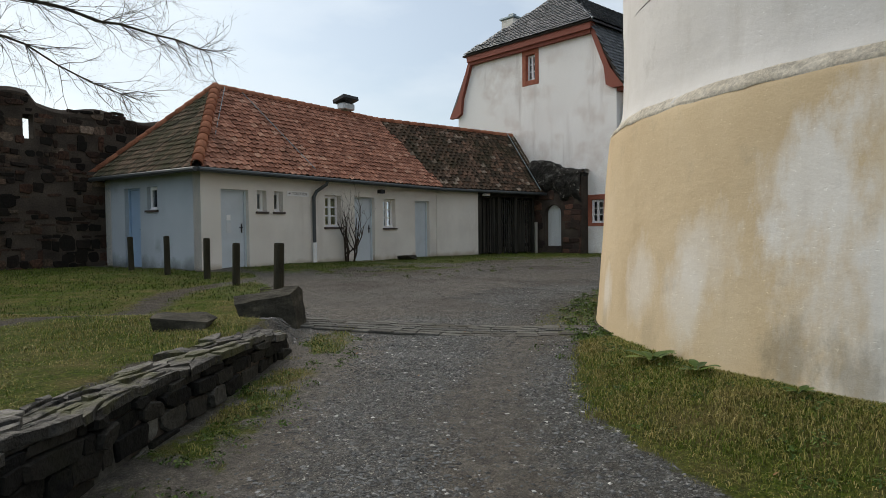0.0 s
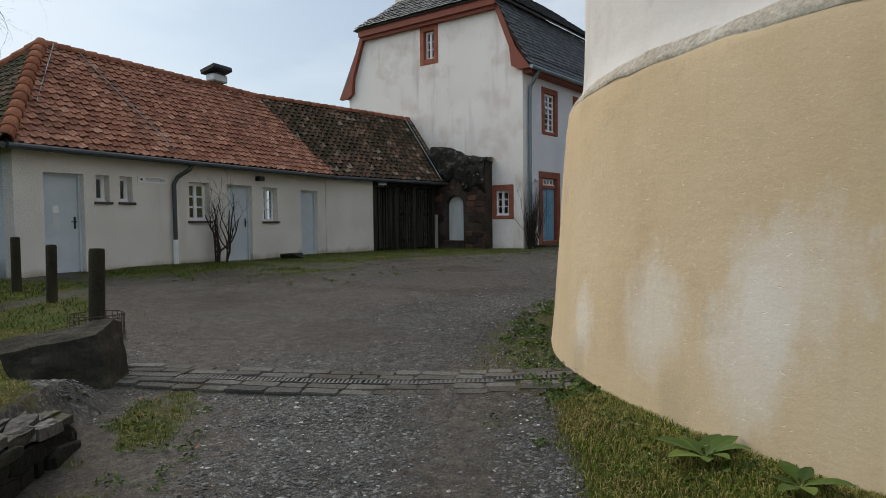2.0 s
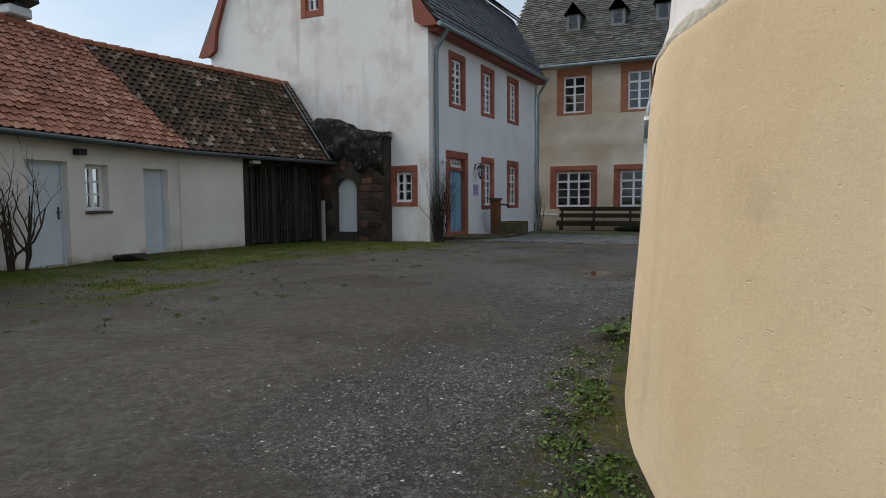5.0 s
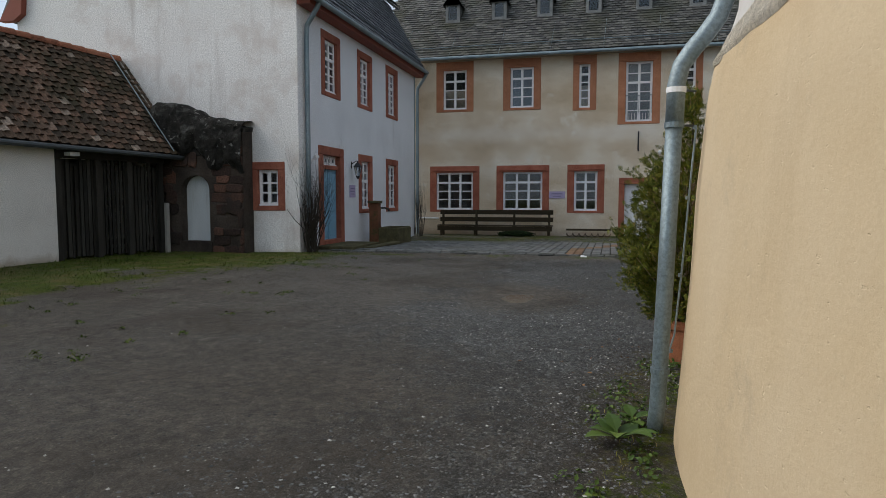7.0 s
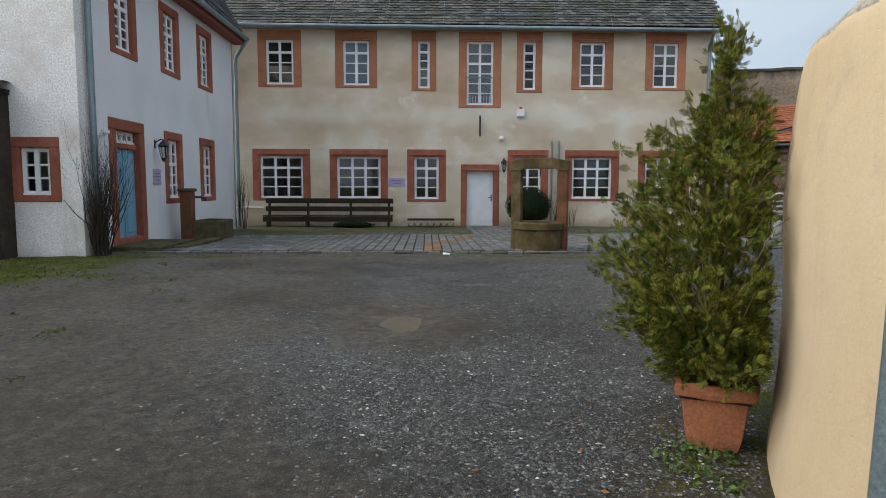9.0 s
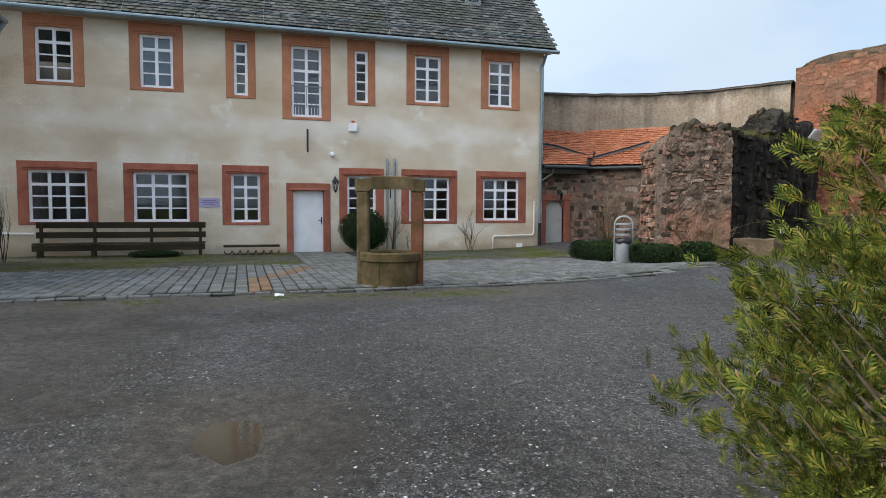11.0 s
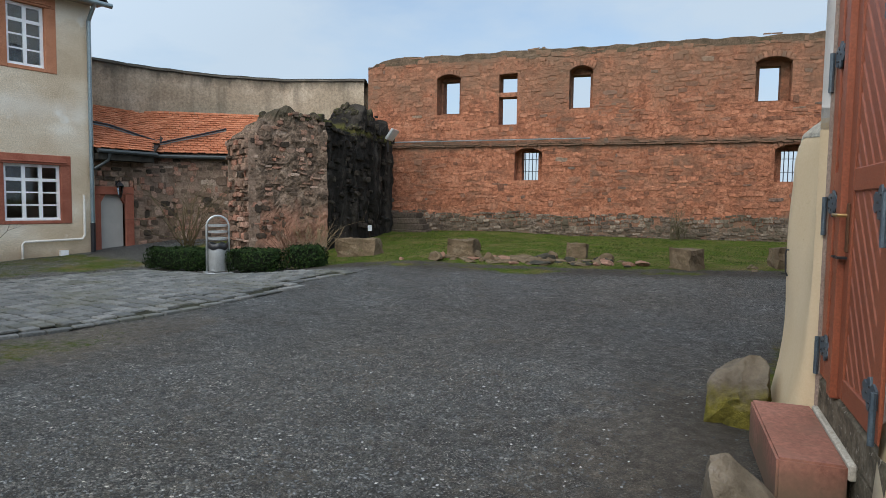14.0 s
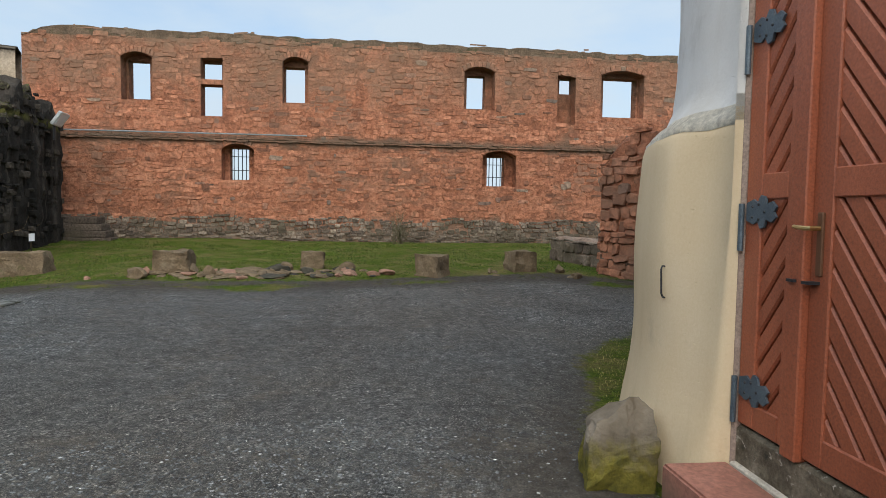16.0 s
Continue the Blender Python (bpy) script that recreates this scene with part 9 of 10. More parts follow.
for z in (0.74, 0.88, 1.02):
    bm = bmesh.new()
    lathe(bm, [(0.2, z), (0.2, z + 0.045), (0.185, z + 0.045), (0.185, z), (0.2, z)], 20)
    part("ring", bm, steel, lbin)
bm = bmesh.new()
bm_box(bm, -0.3, 0.3, -0.22, 0.22, -0.03, 0.03, None, 0.01)
part("base_plate", bm, steel, lbin)

# ---- benches, planter, trough and pump ----
bench_wood = worn("dark_bench_wood", [(0.3, (0.028, 0.022, 0.013)), (0.7, (0.065, 0.05, 0.03))], 3, 60, 0.5, 0.9, stretch=(1, 0.2, 1), vary=0.2)


def bench(y0, y1):
    o = empty("bench", pose(30.35, (y0 + y1) / 2, gz(30.3, (y0 + y1) / 2)), "long dark weathered plank bench along the wall", "bench", "benches along the facade")
    h = (y1 - y0) / 2 - 0.02
    for z0, z1, x in ((0.84, 1.02, 0.17), (0.55, 0.73, 0.15)):
        box_part("back_plank", (x, x + 0.045, -h, h, z0, z1), bench_wood, o, "", 0.006)
    for x in (-0.32, -0.16, 0.0):
        box_part("seat_plank", (x, x + 0.14, -h, h, 0.38, 0.425), bench_wood, o, "", 0.006)
    box_part("apron", (-0.31, -0.28, -h, h, 0.20, 0.375), bench_wood, o, "", 0.005)
    for y in (-h + 0.15, -h / 3, h / 3, h - 0.15):
        for x in (-0.28, 0.06):
            box_part("leg", (x, x + 0.08, y - 0.04, y + 0.04, -0.03, 0.38 if x < 0 else 1.0), bench_wood, o, "", 0.005)


bench(10.7, 15.35)
pt = empty("tile_planter", pose(30.4, 9.35, gz(30.4, 9.35)), "low shelf carried by half-round tiles beside the door", "shelf")
box_part("board", (-0.2, 0.2, -0.85, 0.85, 0.24, 0.3), bench_wood, pt, "", 0.008)
for k in range(7):
    bm = bmesh.new()
    y = -0.72 + 0.24 * k
    for r0 in (0.12,):
        lathe(bm, [(0.12, -0.18), (0.12, 0.18), (0.10, 0.18), (0.10, -0.18), (0.12, -0.18)], 10, 0, math.pi, Matrix.Translation((0, y, 0.12)) @ Matrix.Rotation(math.pi / 2, 4, "Y") @ Matrix.Rotation(-math.pi / 2, 4, "Z"))
    part("half_round_tile", bm, dark_tile, pt)
trough_stone = worn("mossy_trough_stone", [(0.3, (0.055, 0.048, 0.028)), (0.6, (0.11, 0.10, 0.05)), (0.8, (0.17, 0.145, 0.08))], 3, 30, 0.7, 0.95, dist=0.015)
tr = empty("stone_trough", pose(23.75, 15.05, gz(23.75, 15.05), 0, 0, 0), "mossy stone water trough before the white house", "trough")
bm = bmesh.new()
bm_box(bm, -0.65, 0.65, -0.36, 0.36, -0.05, 0.52, None, 0.03)
top_f = max(bm.faces, key=lambda f: f.calc_center_median().z + f.calc_area() * 0.1)
r_in = bmesh.ops.inset_individual(bm, faces=[top_f], thickness=0.09)
bmesh.ops.translate(bm, verts=top_f.verts[:], vec=(0, 0, -0.32))
part("basin", bm, trough_stone, tr)
box_part("water", (-0.55, 0.55, -0.26, 0.26, 0.30, 0.40), plain("dark_water", (0.02, 0.022, 0.02), 0.05), tr, "dark still water")
pm = empty("water_pump", pose(23.18, 15.45, gz(23.18, 15.4)), "red sandstone pump post with an iron spout", "pump")
box_part("post", (-0.14, 0.14, -0.14, 0.14, -0.05, 1.24), well_red, pm, "", 0.015)
box_part("cap", (-0.18, 0.18, -0.18, 0.18, 1.24, 1.32), trough_stone, pm, "", 0.02)
bm = bmesh.new()
tube(bm, [(0.1, -0.05, 1.1), (0.5, -0.12, 1.1), (0.78, -0.16, 1.06), (0.82, -0.16, 1.0)], 0.03, 8)
part("spout", bm, dark_metal, pm)
ds = empty("door_steps", pose(0, 0, 0), "mossy stone slabs before the blue door", "steps")
for q in ((19.95, 21.9, 14.85, 15.83, 0.12), (20.6, 23.0, 14.55, 14.84, 0.07)):
    box_part("slab", (q[0], q[1], q[2], q[3], gz(21, 15) - 0.1, gz(21, 15) + q[4]), trough_stone, ds, "", 0.015)
# camera on the white house, floodlight on the ruin, label in the lawn
sc = empty("security_camera", S_M @ Matrix.Translation((0.72, 0, 3.42)), "small white camera on the corner of the house", "camera")
box_part("bracket", (-0.02, 0.02, -0.14, 0.0, -0.05, 0.0), white_paint, sc)
box_part("body", (-0.14, 0.06, -0.18, -0.1, 0.0, 0.07), white_paint, sc, "", 0.01)
fl2 = empty("floodlight", pose(26.12, -8.3, 4.72, 0, 0, 20), "grey floodlight tilted on the ruined wall", "lamp")
box_part("housing", (-0.08, 0.02, -0.32, 0.32, 0.0, 0.42), steel, fl2, "", 0.02, Matrix.Rotation(radians(-35), 4, "Y"))
box_part("glass_front", (-0.09, -0.082, -0.27, 0.27, 0.04, 0.38), plain("lamp_glass", (0.6, 0.66, 0.7), 0.15), fl2, "pale glass", 0.0, Matrix.Rotation(radians(-35), 4, "Y"))
box_part("stand", (-0.03, 0.03, -0.03, 0.03, -0.4, 0.05), dark_metal, fl2)
lab = empty("plant_label", pose(25.2, -6.3, gz(25.2, -6.3)), "small white label on a stake in the grass", "sign")
box_part("stake", (-0.012, 0.012, -0.012, 0.012, -0.05, 0.4), bench_wood, lab)
box_part("card", (-0.02, -0.012, -0.09, 0.09, 0.3, 0.48), white_paint, lab)


# ---- plants ----
def leaf_cloud(name, centres, normals, size, mat, parent, rng, shape="leaf", label=""):
    """Many small leaves as one joined mesh."""
    if shape == "leaf":
        t = np.array([(-0.5, 0, 0), (0, -0.28, 0.06), (0.5, 0, 0.0), (0, 0.28, 0.06)])
        tf = [[0, 1, 2, 3]]
    else:
        t, tf = [], []
        twiglets = [((0.0, 0.0, 0.0), 0.0, 1.0)] + [((0.1 + 0.17 * k, 0.0, 0.0), s * (0.62 - 0.04 * k), 0.62 - 0.08 * k) for k in range(5) for s in (-1, 1)]
        for o, a, l in twiglets:
            o, d, q = np.array(o), np.array([math.cos(a), math.sin(a), 0]), np.array([-math.sin(a), math.cos(a), 0])
            b = len(t)
            t += [o, o + d * l * 0.6 + q * 0.044 + (0, 0, 0.03), o + d * l + (0, 0, -0.05 - 0.08 * abs(a)), o + d * l * 0.6 - q * 0.044 + (0, 0, 0.03)]
            tf += [[b, b + 3, b + 2, b + 1]]
        t = np.array(t)
    verts, faces, base = [], [], 0
    for c, n in zip(centres, normals):
        n = n / (np.linalg.norm(n) + 1e-9)
        a = np.cross(n, rng.normal(0, 1, 3))
        a /= np.linalg.norm(a) + 1e-9
        m = np.stack([a if shape == "leaf" else n, np.cross(n, a), n if shape == "leaf" else a], 1)
        verts.append(c + (t * size * rng.uniform(0.7, 1.3)) @ m.T)
        faces += [[base + i for i in f] for f in tf]
        base += len(t)
    ob = new(name, raw_mesh(name, np.concatenate(verts).tolist(), faces, mat))
    ob.parent = parent
    return tagged(ob, label, kind="stuff")


def leaf_mat(name, stops, rough=0.6):
    m, nt, b = base_mat(name, rough)
    nt.links.new(ramp_node(nt, frac_random(nt), stops), b.inputs["Base Color"])
    b.inputs["Specular IOR Level"].default_value = 0.2
    return m


thuja_leaf = leaf_mat("thuja_spray", [(0.0, (0.026, 0.044, 0.007)), (0.3, (0.064, 0.09, 0.011)), (0.7, (0.125, 0.145, 0.018)), (0.92, (0.23, 0.21, 0.03)), (1.0, (0.22, 0.14, 0.05))], 0.8)
box_leaf = leaf_mat("box_leaf", [(0.0, (0.006, 0.014, 0.004)), (0.6, (0.014, 0.034, 0.007)), (1.0, (0.035, 0.065, 0.014))], 0.85)
# near-black core colour paints the shade inside the clipped foliage
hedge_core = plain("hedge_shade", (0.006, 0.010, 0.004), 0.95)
weed_leaf = leaf_mat("weed_leaf", [(0.0, (0.03, 0.06, 0.012)), (0.6, (0.06, 0.11, 0.02)), (1.0, (0.11, 0.16, 0.03))], 0.5)
grass_leaf = leaf_mat("grass_blade", [(0.0, (0.09, 0.075, 0.025)), (0.2, (0.065, 0.115, 0.013)), (0.5, (0.13, 0.17, 0.022)), (0.75, (0.24, 0.225, 0.05)), (1.0, (0.42, 0.34, 0.15))])
# withered patches among the green
nt = grass_leaf.node_tree
b = next(n for n in nt.nodes if n.type == "BSDF_PRINCIPLED")
green_blade = b.inputs["Base Color"].links[0].from_socket
straw = ramp_node(nt, frac_random(nt), [(0.0, (0.10, 0.08, 0.028)), (0.5, (0.24, 0.20, 0.06)), (1.0, (0.46, 0.37, 0.17))])
patch = ramp_node(nt, noise_node(nt, 1.9, 5, 0.65), [(0.46, (0, 0, 0)), (0.62, (0.8, 0.8, 0.8))])
nt.links.new(mix_node(nt, patch, green_blade, straw), b.inputs["Base Color"])
bark = worn("grey_bark", [(0.3, (0.035, 0.03, 0.025)), (0.7, (0.085, 0.075, 0.062))], 5, 60, 0.6, 0.95, stretch=(1, 1, 0.3))
twig_brown = plain("brown_twig", (0.085, 0.06, 0.042), 0.9)

# potted thuja
terracotta = worn("terracotta", [(0.3, (0.36, 0.135, 0.07)), (0.7, (0.47, 0.20, 0.11))], 3, 60, 0.2, 0.8, spots=(6, 0.62, 0.75, (0.42, 0.27, 0.19)))
PX, PY = 10.25, 7.94
pot = empty("potted_thuja", pose(PX, PY, gz(PX, PY), 0, 0, -25), "bushy olive-green thuja in a square terracotta pot", "potted plant")
bm = bmesh.new()
rings = []
for h, z in ((0.132, 0.0), (0.137, 0.015), (0.148, 0.06), (0.174, 0.27), (0.184, 0.285), (0.21, 0.29), (0.215, 0.31), (0.215, 0.345), (0.205, 0.355), (0.18, 0.355), (0.17, 0.30)):
    ring = []
    for a in range(16):
        t = 2 * math.pi * a / 16
        c, s = math.cos(t), math.sin(t)
        k = h / max(abs(c), abs(s)) * (1 - 0.10 * (abs(c * s) * 2) ** 3)
        ring.append(bm.verts.new((c * k, s * k, z)))
    rings.append(ring)
for lo, hi in zip(rings, rings[1:]):
    for k in range(16):
        bm.faces.new((lo[k], lo[(k + 1) % 16], hi[(k + 1) % 16], hi[k]))
bm.faces.new(rings[0][::-1])
part("pot", bm, terracotta, pot, "square terracotta pot with a moulded rim")
box_part("soil", (-0.172, 0.172, -0.172, 0.172, 0.27, 0.315), worn("potting_soil", [(0.3, (0.03, 0.02, 0.012)), (0.7, (0.09, 0.06, 0.04))], 8, 60, 0.8, 0.95), pot, "brown soil with dead leaves")
rng = np.random.default_rng(41)
shape_r = lambda z: float(np.interp(z, [0.36, 0.46, 0.6, 0.9, 1.2, 1.45, 1.63, 1.8, 2.0, 2.15], [0.20, 0.40, 0.52, 0.54, 0.45, 0.29, 0.17, 0.08, 0.03, 0.01]))
bm = bmesh.new()
tube(bm, [(0, 0, 0.3), (0.02, 0, 0.8), (0.0, 0.02, 1.4), (0.03, 0.0, 1.8), (0.02, 0.0, 2.12)], [0.025, 0.022, 0.016, 0.009, 0.003], 7)
part("trunk", bm, bark, pot)
cs, ns = [], []
bm = bmesh.new()
kc, ks = math.cos(radians(-25)), math.sin(radians(-25))
for k in range(370):
    z = 0.38 + 1.72 * rng.random() ** 1.55
    a, r = rng.uniform(0, 2 * math.pi), shape_r(z) * rng.uniform(0.72, 1.14)
    if rng.random() < 0.75 * float(smooth_step(1.15, 1.75, z)):
        continue
    lump = 1 + 0.24 * math.sin(3 * a + 2 * z) * math.sin(4.1 * z + a)
    tip = np.array([math.cos(a) * r * lump, math.sin(a) * r * lump, z + 0.12 * r + rng.uniform(-0.02, 0.12)])
    root = np.array([0.01, 0.01, max(0.4, z - r * 0.75)])
    mid = root * 0.45 + tip * 0.55 + np.array([0, 0, -0.03])
    if k % 2 == 0 and math.hypot(PX + kc * tip[0] - ks * tip[1] - KEEP[0], PY + ks * tip[0] + kc * tip[1] - KEEP[1]) > 5.0:
        tube(bm, [root, mid, tip], [0.008, 0.005, 0.002], 4)
    for q in range(34):
        t = 1.04 - 0.55 * rng.random() ** 1.5
        p = (1 - t) * root + t * tip + rng.normal(0, 0.036, 3)
        if math.hypot(PX + kc * p[0] - ks * p[1] - KEEP[0], PY + ks * p[0] + kc * p[1] - KEEP[1]) < 5.0:
            continue
        d = (tip - root) / (np.linalg.norm(tip - root) + 1e-6) * 0.8 + np.array([0, 0, 0.12]) + rng.normal(0, 0.45, 3)
        cs.append(p)
        ns.append(d)
part("branchwork", bm, plain("pale_twig", (0.27, 0.21, 0.15), 0.9), pot)["kind"] = "stuff"
leaf_cloud("foliage", cs, ns, 0.062, thuja_leaf, pot, rng, "spray", "olive-green flat sprays")

# clipped box ball and hedge
def clipped(name, m, label, category, dims, n, size, ball):
    o = empty(name, m, label, category)
    rng = np.random.default_rng(n)
    cs, ns = [], []
    for k in range(n):
        v = rng.normal(0, 1, 3)
        v /= np.linalg.norm(v)
        if ball:
            p = v * np.array(dims) * rng.uniform(0.86, 1.02) * (1 + 0.05 * math.sin(5 * v[0] + 3 * v[2]))
        else:
            q = rng.uniform(-1, 1, 3)
            ax_ = int(rng.integers(3))
            q[ax_] = np.sign(q[ax_])
            q[2] = abs(q[2]) if ax_ == 2 else q[2]
            q = q / float(np.sum(np.abs(q) ** 4) ** 0.25)
            p = q * np.array(dims) * (rng.uniform(0.84, 1.06) + 0.26 * noise.noise(Vector((q[0] * 2.3 + n, q[1] * 2, q[2] * 1.5))))
            v = q
        cs.append(p + np.array([0, 0, dims[2]]))
        ns.append(v + rng.normal(0, 0.5, 3))
    bm = bmesh.new()
    if ball:
        bmesh.ops.create_icosphere(bm, subdivisions=3, radius=1)
    else:
        bmesh.ops.create_cube(bm, size=2)
        bmesh.ops.subdivide_edges(bm, edges=bm.edges[:], cuts=4, use_grid_fill=True)
    for v in bm.verts:
        if not ball:
            v.co /= (abs(v.co.x) ** 4 + abs(v.co.y) ** 4 + abs(v.co.z) ** 4) ** 0.25
        v.co = Vector((v.co.x * dims[0], v.co.y * dims[1], v.co.z * dims[2])) * ((0.88 if ball else 0.80) + 0.05 * noise.noise(v.co * 3)) + Vector((0, 0, dims[2]))
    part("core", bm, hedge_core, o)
    leaf_cloud("foliage", cs, ns, size, box_leaf, o, rng, "leaf", "dense dark green leaves")


clipped("box_ball", pose(30.05, 5.85, 0.98), "dark green box clipped to a ball by the door", "bush", (0.74, 0.80, 0.70), 6500, 0.055, True)
clipped("low_shrub", pose(29.75, 12.1, gz(29.75, 12.1) - 0.03, 0, 0, 90), "low dark green cushion plant before the bench", "bush", (0.75, 0.22, 0.13), 1500, 0.05, True)
clipped("hedge", pose(25.35, 0.12, gz(25.35, 0.12) - 0.03, 0, 0, 17), "low dark green hedge behind the litter bin", "hedge", (0.85, 0.24, 0.27), 4200, 0.055, False)
clipped("hedge", pose(23.45, -0.48, gz(23.45, -0.48) - 0.03, 0, 0, 27), "low dark green hedge with a gap beside the bin", "hedge", (0.62, 0.26, 0.27), 3200, 0.055, False)
clipped("hedge", pose(22.45, -1.02, gz(22.45, -1.02) - 0.03, 0, 0, 30), "low dark green hedge end beside dry shrubs", "hedge", (0.42, 0.26, 0.26), 2400, 0.055, False)


# bare shrubs and climbers
def branching(bm, p, d, length, r, depth, rng, spread=0.5, lift=0.15, wiggle=0.18):
    pts, rad = [np.array(p)], [r]
    d = np.array(d, float) / np.linalg.norm(d)
    n = 4
    for k in range(n):
        d = d + rng.normal(0, wiggle, 3) + np.array([0, 0, lift * 0.25])
        d /= np.linalg.norm(d)
        pts.append(pts[-1] + d * length / n)
        rad.append(r * (1 - 0.6 * (k + 1) / n))
    tube(bm, pts, rad, 5 if r > 0.01 else 3)
    if depth:
        for k in range(int(rng.integers(2, 4))):
            i = int(rng.integers(1, n + 1))
            nd = d + rng.normal(0, spread, 3) + np.array([0, 0, lift])
            branching(bm, pts[i], nd, length * rng.uniform(0.45, 0.75), rad[i] * 0.75, depth - 1, rng, spread, lift, wiggle)


def bare_shrub(name, x, y, h, stems, seed, label, spread=0.5, lean=0.25, mat=None, depth=2, z=None, r=0.012, flat=None, lift=0.15, wiggle=0.18):
    rng = np.random.default_rng(seed)
    bm = bmesh.new()
    for k in range(stems):
        a = rng.uniform(0, 2 * math.pi)
        d = np.array([math.cos(a) * lean, math.sin(a) * lean, 1.0])
        if flat is not None:
            d[:2] = np.array(flat) * rng.uniform(-lean, lean)
        q = rng.uniform(-0.1, 0.1, 2)
        branching(bm, (q[0] * 1.6, q[1], -0.03), d, h * rng.uniform(0.55, 0.8), r, depth, rng, spread, lift, wiggle)
    ob = tagged(part(name, bm, mat or twig_brown), label, "shrub")
    ob.matrix_world = pose(x, y, gz(x, y) if z is None else z)
    return ob


bare_shrub("rose_bush", 9.25, 18.78, 1.75, 6, 1, "bare gnarled climbing rose against the toilet wall", 0.45, 0.07, plain("rose_stem", (0.05, 0.036, 0.028), 0.9), depth=4, r=0.03, lift=0.6, wiggle=0.24)
bare_shrub("climber", 19.32, 15.68, 1.95, 44, 2, "bare dark climber round the downpipe on the corner", 0.38, 0.10, plain("dark_vine", (0.05, 0.042, 0.034), 0.9), 3, r=0.013, lift=0.55, wiggle=0.16)
bare_shrub("climber", 28.45, 15.6, 2.0, 9, 3, "bare climber in the corner of the houses", 0.2, 0.05, plain("dark_vine_two", (0.04, 0.035, 0.03), 0.9), 3, r=0.012, lift=0.8, wiggle=0.08)
bare_shrub("shrub", 30.55, 1.95, 1.75, 6, 4, "bare shrub at the foot of the beige wall", 0.35, 0.2, depth=2)
bare_shrub("shrub", 30.6, 4.75, 2.1, 6, 5, "bare shrub between two windows of the beige house", 0.35, 0.18, depth=2)
bare_shrub("shrub", 30.65, 4.15, 1.2, 4, 6, "small brown shrub under a window", 0.35, 0.2, depth=2)
bare_shrub("shrub", 27.6, -1.6, 2.6, 16, 7, "large tangled bare shrub before the annex", 0.6, 0.5, plain("olive_twig", (0.11, 0.085, 0.045), 0.9), 3, r=0.018)
bare_shrub("shrub", 23.9, -1.95, 1.5, 15, 8, "bare reddish shrub before the broken pier", 0.55, 0.75, plain("red_twig", (0.13, 0.065, 0.04), 0.9), 2)
bare_shrub("shrub", 22.95, -1.9, 1.5, 16, 9, "dry straw-coloured shrub before the broken pier", 0.5, 0.6, plain("straw_twig", (0.20, 0.15, 0.09), 0.9), 2)
bare_shrub("shrub", 17.4, -11.6, 1.3, 16, 10, "small brushy shrub at the foot of the ruined wall", 0.4, 0.45, plain("brush_twig", (0.10, 0.085, 0.05), 0.9), 2)

# bare tree whose boughs reach over the bank
rng = np.random.default_rng(6)
tree = empty("bare_tree", pose(-3.6, 14.2, gz(-3.6, 14.2)), "leafless tree with long drooping twigs over the grass", "tree")
bm = bmesh.new()
tube(bm, [(0, 0, -0.2), (0.05, 0, 1.2), (0.0, 0.05, 2.8), (0.1, 0, 4.3), (0.1, 0.1, 6.2), (0.2, 0.1, 8.0)], [0.24, 0.2, 0.17, 0.14, 0.09, 0.03], 10)
part("trunk", bm, bark, tree)


def bough(bm, pts, r0, seed, twigs, droop):
    rng = np.random.default_rng(seed)
    pts = [np.array(p, float) for p in pts]
    fine = []
    for a, b in zip(pts, pts[1:]):
        for t in np.linspace(0, 1, 5)[:-1]:
            fine.append(a + (b - a) * t + rng.normal(0, 0.03, 3))
    fine.append(pts[-1])
    n = len(fine)
    tube(bm, fine, [r0 * (1 - 0.9 * k / n) + 0.003 for k in range(n)], 6)
    for k in range(twigs):
        i = int(rng.integers(n // 4, n))
        d = fine[min(i + 1, n - 1)] - fine[max(i - 1, 0)]
        d = d / np.linalg.norm(d) + rng.normal(0, 0.45, 3) + np.array([0, 0, droop])
        branching(bm, fine[i], d, rng.uniform(0.35, 0.95), 0.007, 3, rng, 0.5, 0.0, 0.2)


for k, (pts, r0) in enumerate([([(0.05, 0, 3.0), (1.6, -0.2, 4.1), (3.2, -0.6, 4.3), (4.7, -1.0, 4.0), (6.0, -1.4, 3.75)], 0.06), ([(0.1, 0, 3.6), (1.5, -0.5, 4.9), (3.4, -0.9, 5.0), (5.0, -1.4, 4.6)], 0.055), ([(0.1, 0, 4.3), (1.8, -0.6, 5.6), (3.6, -1.2, 5.6), (5.3, -1.5, 4.9)], 0.05), ([(0.0, 0, 3.2), (1.8, 0.1, 3.8), (3.5, -0.4, 3.7), (5.0, -0.9, 3.0)], 0.04)]):
    bm = bmesh.new()
    bough(bm, pts, r0 * 0.8, 20 + k, 72, -0.05)
    part("bough", bm, bark, tree)
for k in range(7):
    a = rng.uniform(1.0, 5.2)
    bm = bmesh.new()
    z = rng.uniform(3, 6.5)
    bough(bm, [(0.1, 0, z), (1.4 * math.cos(a), 1.4 * math.sin(a), z + 1), (3 * math.cos(a), 3 * math.sin(a), z + 1.6)], 0.05, 40 + k, 10, 0.1)
    part("bough", bm, bark, tree)

